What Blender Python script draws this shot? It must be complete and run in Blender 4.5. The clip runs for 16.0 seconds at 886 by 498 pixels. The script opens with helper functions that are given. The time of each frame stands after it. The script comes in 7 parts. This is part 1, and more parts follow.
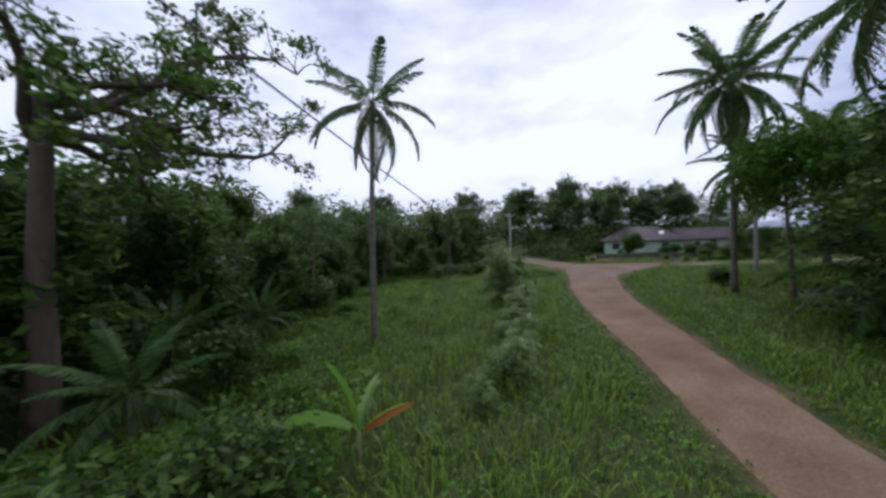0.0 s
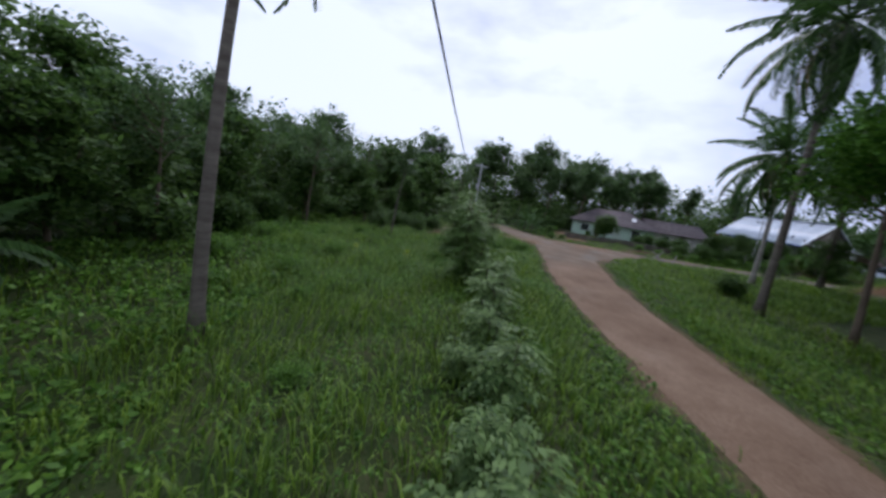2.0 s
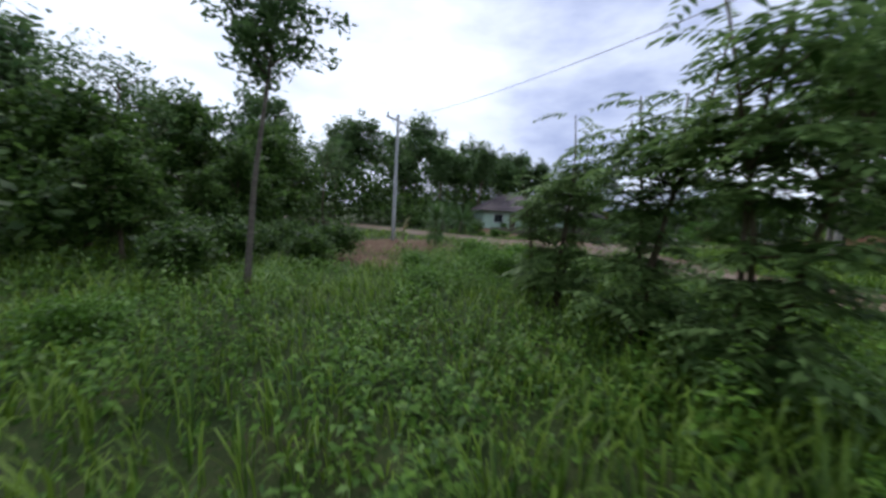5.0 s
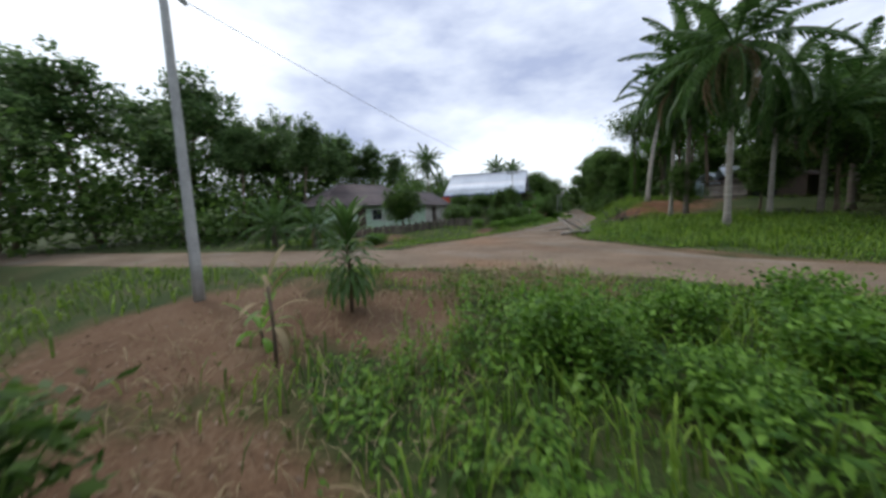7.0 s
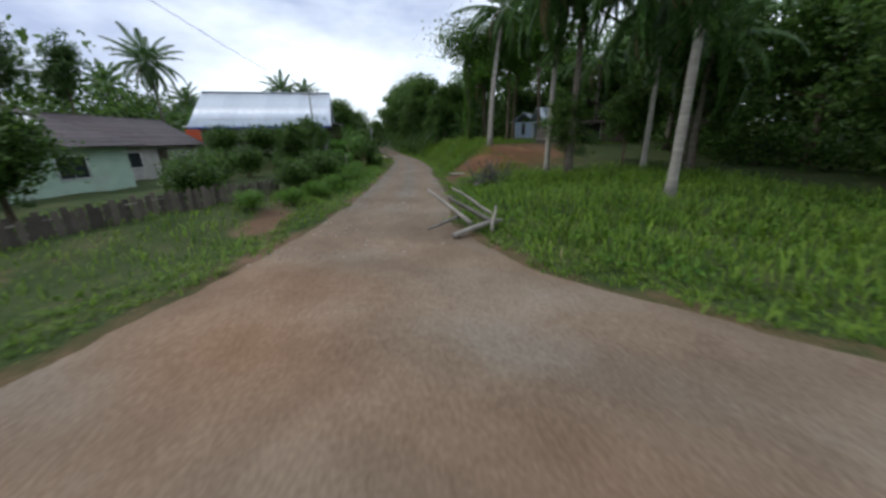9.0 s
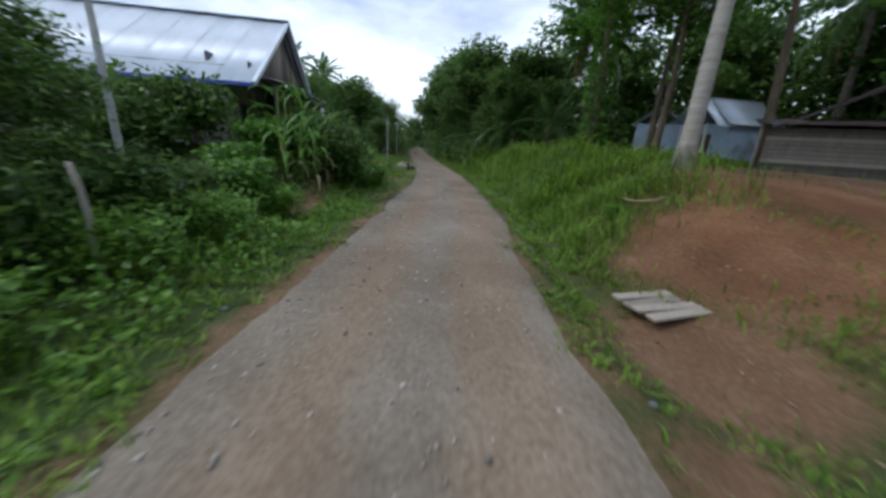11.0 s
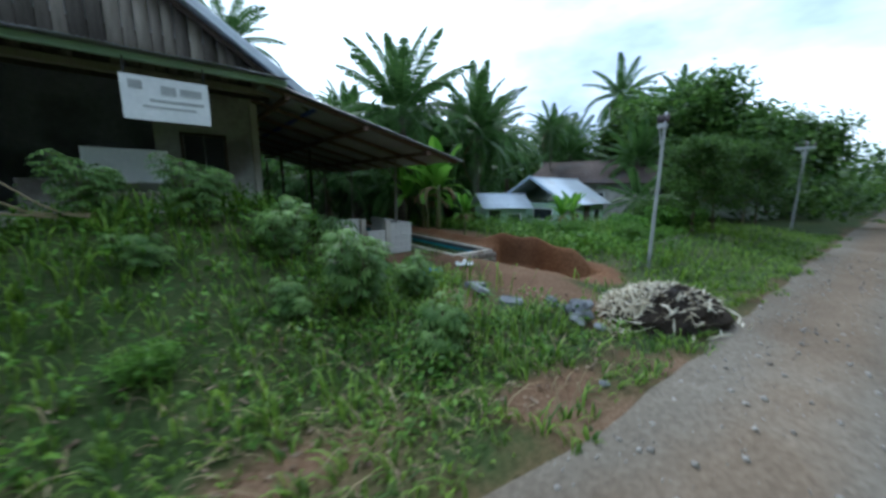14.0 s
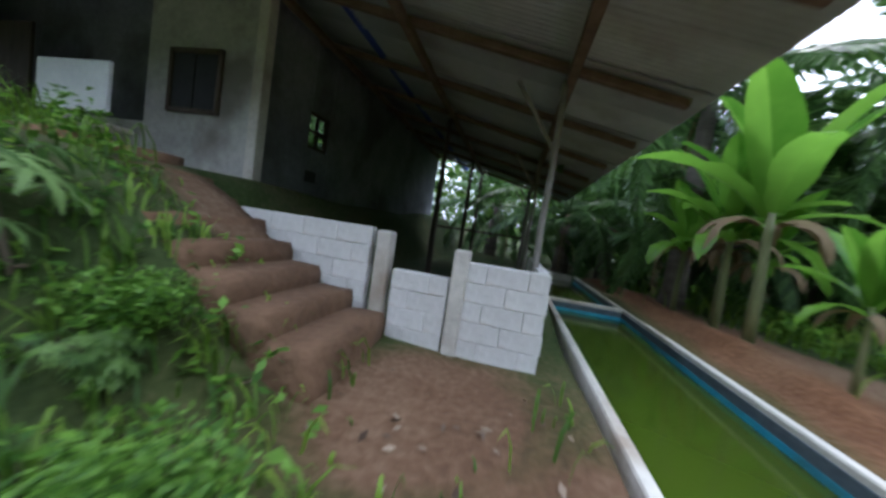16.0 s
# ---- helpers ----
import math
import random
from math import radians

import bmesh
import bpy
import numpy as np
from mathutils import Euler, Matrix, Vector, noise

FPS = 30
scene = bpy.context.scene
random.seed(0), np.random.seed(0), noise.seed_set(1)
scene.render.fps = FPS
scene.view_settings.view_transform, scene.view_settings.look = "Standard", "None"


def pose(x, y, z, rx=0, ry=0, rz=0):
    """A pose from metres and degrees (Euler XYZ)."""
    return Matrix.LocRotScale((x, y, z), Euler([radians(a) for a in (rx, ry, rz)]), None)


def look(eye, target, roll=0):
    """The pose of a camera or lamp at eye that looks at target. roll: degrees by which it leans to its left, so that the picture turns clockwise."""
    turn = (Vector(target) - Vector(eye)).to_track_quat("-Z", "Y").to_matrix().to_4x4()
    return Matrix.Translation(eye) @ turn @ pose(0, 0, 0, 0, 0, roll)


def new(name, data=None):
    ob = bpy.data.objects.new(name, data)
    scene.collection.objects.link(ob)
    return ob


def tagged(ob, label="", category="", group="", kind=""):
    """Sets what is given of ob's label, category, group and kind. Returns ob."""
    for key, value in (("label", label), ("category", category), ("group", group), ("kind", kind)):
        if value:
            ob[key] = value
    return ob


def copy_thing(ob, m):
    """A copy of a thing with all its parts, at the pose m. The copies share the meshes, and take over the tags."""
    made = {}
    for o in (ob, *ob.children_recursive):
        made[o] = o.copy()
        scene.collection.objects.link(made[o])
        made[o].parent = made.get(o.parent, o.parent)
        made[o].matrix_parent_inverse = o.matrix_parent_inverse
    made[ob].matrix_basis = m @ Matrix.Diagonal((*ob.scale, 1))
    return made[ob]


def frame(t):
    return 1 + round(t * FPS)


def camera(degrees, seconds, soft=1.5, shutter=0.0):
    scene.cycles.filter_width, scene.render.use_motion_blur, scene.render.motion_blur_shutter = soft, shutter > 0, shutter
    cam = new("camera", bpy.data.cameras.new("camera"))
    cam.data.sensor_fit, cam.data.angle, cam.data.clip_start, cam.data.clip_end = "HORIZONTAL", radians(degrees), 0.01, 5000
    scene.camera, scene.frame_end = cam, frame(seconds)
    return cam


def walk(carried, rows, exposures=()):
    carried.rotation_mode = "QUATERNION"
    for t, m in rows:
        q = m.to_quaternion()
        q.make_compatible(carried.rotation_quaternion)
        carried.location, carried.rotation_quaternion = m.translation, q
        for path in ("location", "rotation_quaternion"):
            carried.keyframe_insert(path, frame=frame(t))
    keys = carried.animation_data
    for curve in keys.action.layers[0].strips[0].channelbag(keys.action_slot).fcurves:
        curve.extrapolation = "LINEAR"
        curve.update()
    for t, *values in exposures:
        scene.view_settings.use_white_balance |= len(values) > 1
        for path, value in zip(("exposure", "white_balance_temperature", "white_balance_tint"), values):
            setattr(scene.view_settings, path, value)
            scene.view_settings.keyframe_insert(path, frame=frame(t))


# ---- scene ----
cam = camera(105.0, 16.0, soft=3.0, shutter=0.22)
PATH = [
    (0, (5.988, -2.283, 4.827), (6.125, -0.289, 4.754), -2.2),
    (0.5, (5.474, -0.439, 4.54), (6.039, 1.473, 4.382), 3.4),
    (1, (5.777, 1.462, 4.344), (6.605, 3.267, 4.108), 7.0),
    (1.5, (6.357, 3.752, 4.216), (7.114, 5.578, 3.916), 6.7),
    (2, (7.528, 6.52, 3.949), (7.941, 8.448, 3.617), 9.0),
    (2.5, (7.844, 9.72, 3.231), (8.063, 11.68, 2.9), 13.1),
    (3, (7.518, 13.82, 2.702), (7.876, 15.765, 2.406), 13.4),
    (3.5, (7.102, 18.516, 2.34), (7.792, 20.38, 2.116), 10.3),
    (4, (7.194, 22.268, 2.116), (8.057, 24.061, 1.912), 5.7),
    (4.5, (7.494, 24.938, 1.789), (8.513, 26.648, 1.596), 4.4),
    (4.7, (7.385, 26.216, 1.693), (8.513, 27.857, 1.496), 4.1),
    (6.8, (12.436, 38.47, 1.473), (14.283, 39.211, 1.279), -1.7),
    (7, (13.243, 39.136, 1.936), (15.133, 39.751, 1.71), -2.2),
    (7.3, (14.599, 39.879, 2.458), (16.538, 40.292, 2.197), -6.2),
    (7.5, (16.062, 40.376, 2.647), (18.01, 40.637, 2.281), -5.2),
    (8, (19.089, 41.298, 2.862), (21.027, 41.158, 2.386), -3.4),
    (8.2, (20.346, 41.89, 2.924), (22.256, 41.584, 2.414), -1.4),
    (10.3, (42.623, 38.855, 2.536), (44.444, 38.355, 1.877), -1.2),
    (10.5, (44.699, 38.554, 2.528), (46.541, 38.118, 1.881), -0.2),
    (10.7, (46.774, 38.26, 2.467), (48.638, 37.874, 1.854), 0.6),
    (10.9, (48.819, 37.857, 2.415), (50.704, 37.533, 1.831), 2.6),
    (11, (49.805, 37.613, 2.392), (51.691, 37.317, 1.796), 3.6),
    (11.1, (50.762, 37.341, 2.383), (52.653, 37.054, 1.796), 4.6),
    (11.3, (52.63, 36.759, 2.364), (54.524, 36.497, 1.777), 5.0),
    (11.5, (54.322, 36.245, 2.381), (56.235, 36.027, 1.84), 3.9),
    (11.7, (55.838, 35.806, 2.457), (57.763, 35.641, 1.94), 2.9),
    (12, (58.369, 35.201, 2.526), (60.292, 35.08, 1.99), 3.0),
    (12.5, (62.425, 34.695, 2.457), (64.332, 34.716, 1.852), -0.8),
    (13, (66.311, 33.929, 2.394), (68.1, 34.643, 1.856), -6.1),
    (13.5, (70.176, 34.201, 2.349), (71.684, 35.452, 1.948), -5.2),
    (14, (73.524, 34.509, 2.244), (74.754, 36.047, 1.893), 0.5),
    (14.2, (74.73, 34.616, 2.115), (75.81, 36.274, 1.826), 4.6),
    (14.4, (75.783, 34.865, 1.969), (76.707, 36.623, 1.733), 8.8),
    (14.6, (76.66, 35.227, 1.851), (77.401, 37.073, 1.643), 11.3),
    (14.8, (77.382, 35.674, 1.796), (77.934, 37.585, 1.583), 13.2),
    (15, (77.859, 36.147, 1.744), (78.243, 38.097, 1.523), 14.3),
    (15.3, (78.264, 37.032, 1.652), (78.427, 39.016, 1.461), 13.1),
    (15.5, (78.548, 37.97, 1.547), (78.592, 39.959, 1.351), 12.4),
    (15.7, (78.733, 38.857, 1.518), (78.669, 40.848, 1.342), 11.0),
    (16, (79.073, 40.368, 1.486), (78.678, 42.324, 1.35), 8.5),
]
walk(cam, [(t, look(eye, target, roll)) for t, eye, target, roll in PATH],
     exposures=[(0, -0.38, 6050, 21), (2, -0.38, 5900, 20), (3.5, -0.25, 5850, 19), (4.7, -0.2, 5950, 18), (7, -0.1, 6450, 13), (8.2, -0.1, 6400, 11), (10.3, 0.02, 6150, 12), (11.2, 0.1, 6000, 11), (12.5, 0.36, 5950, 10),
                (13.5, 0.44, 5600, 3), (14.5, 0.5, 5250, 4), (15.1, 0.58, 5100, 5), (15.6, 1.2, 5400, 8), (16, 1.55, 5750, 14)])

# ---------------------------------------------------------------- light
world = bpy.data.worlds.new("sky")
scene.world = world
world.use_nodes = True
wn, wl = world.node_tree.nodes, world.node_tree.links
wn.clear()
SUN_ELEV, SUN_AZ = radians(52), radians(20)
sky = wn.new("ShaderNodeTexSky")
sky.sky_type = "NISHITA"
sky.sun_disc = False
sky.sun_elevation = SUN_ELEV
sky.sun_rotation = SUN_AZ
sky.dust_density = 3.0
wtc = wn.new("ShaderNodeTexCoord")
wmap = wn.new("ShaderNodeMapping")
wmap.inputs["Scale"].default_value = (1.0, 1.0, 2.6)
wnoise = wn.new("ShaderNodeTexNoise")
wnoise.inputs["Scale"].default_value = 1.7
wnoise.inputs["Detail"].default_value = 6
wnoise.inputs["Roughness"].default_value = 0.55
wramp = wn.new("ShaderNodeValToRGB")
wramp.color_ramp.elements[0].position = 0.32
wramp.color_ramp.elements[0].color = (5.4, 6.4, 8.9, 1)
wramp.color_ramp.elements[1].position = 0.57
wramp.color_ramp.elements[1].color = (13.0, 14.2, 15.2, 1)
wmix = wn.new("ShaderNodeMixRGB")
wmix.inputs["Fac"].default_value = 0.85
wbg = wn.new("ShaderNodeBackground")
wbg.inputs["Strength"].default_value = 0.1
wout = wn.new("ShaderNodeOutputWorld")
wl.new(wtc.outputs["Generated"], wmap.inputs["Vector"])
wl.new(wmap.outputs["Vector"], wnoise.inputs["Vector"])
wl.new(wnoise.outputs["Fac"], wramp.inputs["Fac"])
wl.new(sky.outputs["Color"], wmix.inputs["Color1"])
wl.new(wramp.outputs["Color"], wmix.inputs["Color2"])
wl.new(wmix.outputs["Color"], wbg.inputs["Color"])
wl.new(wbg.outputs["Background"], wout.inputs["Surface"])

sun_data = bpy.data.lights.new("sun", "SUN")
sun_data.energy = 1.2
sun_data.angle = radians(12)
sun_data.color = (1.0, 0.96, 0.9)
sun = new("sun", sun_data)
sun.matrix_world = look((math.sin(SUN_AZ) * 60 * math.cos(SUN_ELEV), math.cos(SUN_AZ) * 60 * math.cos(SUN_ELEV), 60 * math.sin(SUN_ELEV)), (0, 0, 0))


# ---------------------------------------------------------------- materials
def material(name, dark, light, scale=3.0, rough=0.8, bump=0.3, fine=25.0, metal=0.0, spec=0.4,
             translucent=0.0, island=False, perobject=0.0, stretch=(1, 1, 1), stain=None):
    """Two scales of variation between two colours, fine relief, and an optional stain colour."""
    m = bpy.data.materials.new(name)
    m.use_nodes = True
    n, l = m.node_tree.nodes, m.node_tree.links
    b = n["Principled BSDF"]
    tc = n.new("ShaderNodeTexCoord")
    mp = n.new("ShaderNodeMapping")
    mp.inputs["Scale"].default_value = stretch
    l.new(tc.outputs["Object"], mp.inputs["Vector"])
    n1 = n.new("ShaderNodeTexNoise")
    n1.inputs["Scale"].default_value = scale
    n1.inputs["Detail"].default_value = 5
    n2 = n.new("ShaderNodeTexNoise")
    n2.inputs["Scale"].default_value = fine
    n2.inputs["Detail"].default_value = 3
    l.new(mp.outputs["Vector"], n1.inputs["Vector"])
    l.new(mp.outputs["Vector"], n2.inputs["Vector"])
    add = n.new("ShaderNodeMath")
    add.operation = "MULTIPLY_ADD"
    add.inputs[1].default_value = 0.45
    l.new(n2.outputs["Fac"], add.inputs[0])
    sub = n.new("ShaderNodeMath")
    sub.operation = "MULTIPLY_ADD"
    sub.inputs[1].default_value = 0.9
    sub.inputs[2].default_value = -0.2
    l.new(n1.outputs["Fac"], sub.inputs[0])
    l.new(sub.outputs[0], add.inputs[2])
    fac = add.outputs[0]
    if island or perobject:
        src = n.new("ShaderNodeNewGeometry").outputs["Random Per Island"] if island else n.new("ShaderNodeObjectInfo").outputs["Random"]
        mx = n.new("ShaderNodeMix")
        mx.inputs["Factor"].default_value = 0.6 if island else perobject
        l.new(fac, mx.inputs[2])
        l.new(src, mx.inputs[3])
        fac = mx.outputs[0]
    ramp = n.new("ShaderNodeValToRGB")
    ramp.color_ramp.elements[0].position = 0.22
    ramp.color_ramp.elements[1].position = 0.8
    ramp.color_ramp.elements[0].color = (*dark, 1)
    ramp.color_ramp.elements[1].color = (*light, 1)
    l.new(fac, ramp.inputs["Fac"])
    col = ramp.outputs["Color"]
    if stain:
        n3 = n.new("ShaderNodeTexNoise")
        n3.inputs["Scale"].default_value = scale * 0.6
        n3.inputs["Detail"].default_value = 6
        l.new(tc.outputs["Object"], n3.inputs["Vector"])
        sr = n.new("ShaderNodeValToRGB")
        sr.color_ramp.elements[0].position = 0.52
        sr.color_ramp.elements[1].position = 0.68
        l.new(n3.outputs["Fac"], sr.inputs["Fac"])
        sm = n.new("ShaderNodeMixRGB")
        sm.inputs["Color2"].default_value = (*stain, 1)
        l.new(sr.outputs["Color"], sm.inputs["Fac"])
        l.new(col, sm.inputs["Color1"])
        col = sm.outputs["Color"]
    l.new(col, b.inputs["Base Color"])
    b.inputs["Roughness"].default_value = rough
    b.inputs["Metallic"].default_value = metal
    b.inputs["Specular IOR Level"].default_value = spec
    if bump:
        bp = n.new("ShaderNodeBump")
        bp.inputs["Strength"].default_value = bump
        bp.inputs["Distance"].default_value = 0.03
        l.new(n2.outputs["Fac"], bp.inputs["Height"])
        l.new(bp.outputs["Normal"], b.inputs["Normal"])
    if translucent:
        tr = n.new("ShaderNodeBsdfTranslucent")
        l.new(col, tr.inputs["Color"])
        ms = n.new("ShaderNodeMixShader")
        ms.inputs["Fac"].default_value = translucent
        l.new(b.outputs["BSDF"], ms.inputs[1])
        l.new(tr.outputs["BSDF"], ms.inputs[2])
        l.new(ms.outputs["Shader"], n["Material Output"].inputs["Surface"])
    return m


def leafy(name, dark, light, translucent=0.42, rough=0.5):
    return material(name, dark, light, scale=0.7, fine=6, rough=rough, bump=0, translucent=translucent, island=True, spec=0.3)


M_BARK = material("bark", (0.07, 0.05, 0.035), (0.22, 0.17, 0.12), 2.5, 0.9, 0.6, 18, stretch=(1, 1, 0.35))
M_PALETRUNK = material("pale palm trunk", (0.20, 0.18, 0.155), (0.46, 0.43, 0.38), 1.5, 0.9, 0.6, 14, stretch=(0.4, 0.4, 3))
M_PALMBARK = material("palm bark", (0.07, 0.056, 0.045), (0.22, 0.19, 0.155), 1.5, 0.9, 0.7, 14, stretch=(0.4, 0.4, 3))
M_FOREST = leafy("forest leaves", (0.022, 0.06, 0.010), (0.135, 0.235, 0.05), 0.48)
M_FOREST2 = leafy("grey green leaves", (0.04, 0.09, 0.028), (0.17, 0.27, 0.095), 0.48)
M_BRIGHT = leafy("bright leaves", (0.04, 0.12, 0.012), (0.15, 0.31, 0.04), 0.4)
M_FEATHER = leafy("feathery leaves", (0.065, 0.13, 0.032), (0.26, 0.39, 0.125), 0.4)
M_FROND = leafy("frond", (0.028, 0.075, 0.014), (0.12, 0.22, 0.06), 0.35, 0.4)
M_FRONDDRY = leafy("dry frond", (0.12, 0.08, 0.04), (0.30, 0.22, 0.12), 0.2, 0.7)
M_BANANA = leafy("banana leaf", (0.07, 0.20, 0.015), (0.25, 0.47, 0.06), 0.52, 0.35)
M_CASSAVA = leafy("cassava leaf", (0.065, 0.138, 0.03), (0.235, 0.375, 0.10), 0.38)
M_GRASS = leafy("grass blades", (0.045, 0.105, 0.010), (0.225, 0.36, 0.04), 0.42)
M_WEED = leafy("weed leaves", (0.038, 0.11, 0.009), (0.185, 0.35, 0.045), 0.38)
M_LIMELEAF = leafy("yellow green leaves", (0.16, 0.24, 0.02), (0.42, 0.50, 0.07), 0.4)
M_STRAW = leafy("dry straw", (0.16, 0.12, 0.06), (0.42, 0.34, 0.20), 0.2, 0.8)
M_LITTER = leafy("fallen leaves", (0.06, 0.036, 0.022), (0.36, 0.27, 0.19), 0.15, 0.8)
M_HUSK = leafy("pale husks", (0.45, 0.39, 0.28), (0.80, 0.74, 0.60), 0.2, 0.7)
M_SOIL = material("red soil", (0.085, 0.045, 0.024), (0.22, 0.125, 0.068), 1.2, 0.95, 0.8, 14)
M_DARKSOIL = material("dark compost", (0.015, 0.012, 0.010), (0.07, 0.05, 0.035), 2, 0.95, 1.0, 20)
M_STONE = material("grey stone", (0.11, 0.118, 0.135), (0.30, 0.31, 0.33), 3, 0.85, 0.6, 20, perobject=0.3)
M_GRAVEL = material("road gravel", (0.16, 0.14, 0.12), (0.45, 0.42, 0.38), 4, 0.9, 0.3, 20, island=True)
M_ZINC = material("zinc sheet", (0.46, 0.51, 0.58), (0.66, 0.71, 0.77), 0.8, 0.38, 0.1, 8, metal=0.35, perobject=0.25, stain=(0.50, 0.51, 0.54))
M_OLDZINC = material("dull zinc underside", (0.29, 0.29, 0.31), (0.50, 0.50, 0.53), 1.2, 0.5, 0.15, 9, metal=0.2, perobject=0.3, stain=(0.26, 0.22, 0.20))
# rust brown, darkened to include the shade of trees over the hut
M_RUST = material("rusty roof", (0.045, 0.028, 0.024), (0.11, 0.08, 0.068), 1.2, 0.75, 0.3, 10, metal=0.1, stain=(0.07, 0.06, 0.06))
M_DARKROOF = material("dark roof tile", (0.05, 0.04, 0.045), (0.13, 0.10, 0.10), 1.5, 0.7, 0.4, 16, perobject=0.3)
M_WOOD = material("weathered planks", (0.10, 0.085, 0.072), (0.38, 0.33, 0.275), 2.5, 0.85, 0.5, 20, stretch=(5, 5, 0.6), perobject=0.55)
M_DARKWOOD = material("dark timber", (0.03, 0.022, 0.018), (0.11, 0.08, 0.06), 2.5, 0.85, 0.5, 18, stretch=(3, 3, 0.8), perobject=0.4)
M_BEAM = material("brown beam", (0.07, 0.04, 0.03), (0.20, 0.13, 0.09), 3, 0.8, 0.4, 18)
M_BLOCK = material("whitewashed block", (0.48, 0.46, 0.43), (0.72, 0.70, 0.67), 2.2, 0.9, 0.5, 16, perobject=0.12, stain=(0.46, 0.36, 0.28))
M_PLASTER = material("raw plaster", (0.30, 0.29, 0.27), (0.56, 0.54, 0.50), 1.5, 0.9, 0.4, 14, stain=(0.19, 0.17, 0.15))
M_DARKWALL = material("dark plaster", (0.11, 0.115, 0.135), (0.26, 0.26, 0.285), 1.3, 0.9, 0.3, 12, stain=(0.09, 0.09, 0.10))
M_MINT = material("mint wall paint", (0.34, 0.48, 0.38), (0.52, 0.66, 0.53), 1.2, 0.8, 0.15, 12, stain=(0.40, 0.45, 0.38))
M_PALEBLUE = material("pale blue paint", (0.40, 0.50, 0.66), (0.60, 0.70, 0.82), 1.5, 0.8, 0.2, 12, stain=(0.33, 0.36, 0.40))
M_WHITE = material("white paint", (0.66, 0.67, 0.68), (0.86, 0.86, 0.86), 2, 0.6, 0.1, 14)
M_BLUE = material("blue paint", (0.03, 0.05, 0.28), (0.06, 0.10, 0.42), 2, 0.6, 0.1, 14)
M_POOL = material("blue pond lining", (0.02, 0.22, 0.36), (0.06, 0.42, 0.56), 2, 0.5, 0.1, 14, stain=(0.05, 0.16, 0.16))
M_CONCRETE = material("pale concrete", (0.40, 0.37, 0.32), (0.66, 0.62, 0.55), 2, 0.9, 0.4, 18, stain=(0.33, 0.27, 0.21))
M_POLE = material("grey pole", (0.30, 0.31, 0.31), (0.52, 0.53, 0.53), 2, 0.8, 0.2, 14)
# flat black that stands in for the unlit inside of openings
M_BLACK = material("black interior shade", (0.01, 0.01, 0.012), (0.03, 0.03, 0.035), 2, 0.7, 0.1, 12)
M_CABLE = material("black cable", (0.02, 0.02, 0.022), (0.04, 0.04, 0.045), 2, 0.6, 0.0, 12)
M_TARP = material("blue tarpaulin", (0.02, 0.09, 0.30), (0.06, 0.20, 0.50), 3, 0.5, 0.4, 12)
M_BAG = material("white sack", (0.70, 0.70, 0.68), (0.9, 0.9, 0.88), 3, 0.6, 0.4, 16)
M_RED = material("orange red paint", (0.45, 0.07, 0.03), (0.65, 0.13, 0.05), 3, 0.6, 0.1, 12)
M_DEADWOOD = material("grey dead wood", (0.12, 0.105, 0.09), (0.36, 0.33, 0.29), 3, 0.9, 0.6, 18, perobject=0.4)
M_BRUSH = material("dark grey twigs", (0.03, 0.028, 0.027), (0.14, 0.132, 0.125), 3, 0.9, 0.4, 18, perobject=0.6)
M_OLDBOARD = material("old grey-brown boards", (0.05, 0.042, 0.036), (0.16, 0.135, 0.11), 3, 0.9, 0.6, 18, perobject=0.5)
M_DIRTYLEAF = leafy("withered leaf", (0.20, 0.06, 0.015), (0.42, 0.16, 0.03), 0.3, 0.6)

M_WATER = bpy.data.materials.new("green pond water")
M_WATER.use_nodes = True
wb = M_WATER.node_tree.nodes["Principled BSDF"]
wb.inputs["Base Color"].default_value = (0.04, 0.065, 0.006, 1)
wb.inputs["IOR"].default_value = 1.33
wb.inputs["Roughness"].default_value = 0.12
wno = M_WATER.node_tree.nodes.new("ShaderNodeTexNoise")
wno.inputs["Scale"].default_value = 5
wbu = M_WATER.node_tree.nodes.new("ShaderNodeBump")
wbu.inputs["Strength"].default_value = 0.08
M_WATER.node_tree.links.new(wno.outputs["Fac"], wbu.inputs["Height"])
M_WATER.node_tree.links.new(wbu.outputs["Normal"], wb.inputs["Normal"])


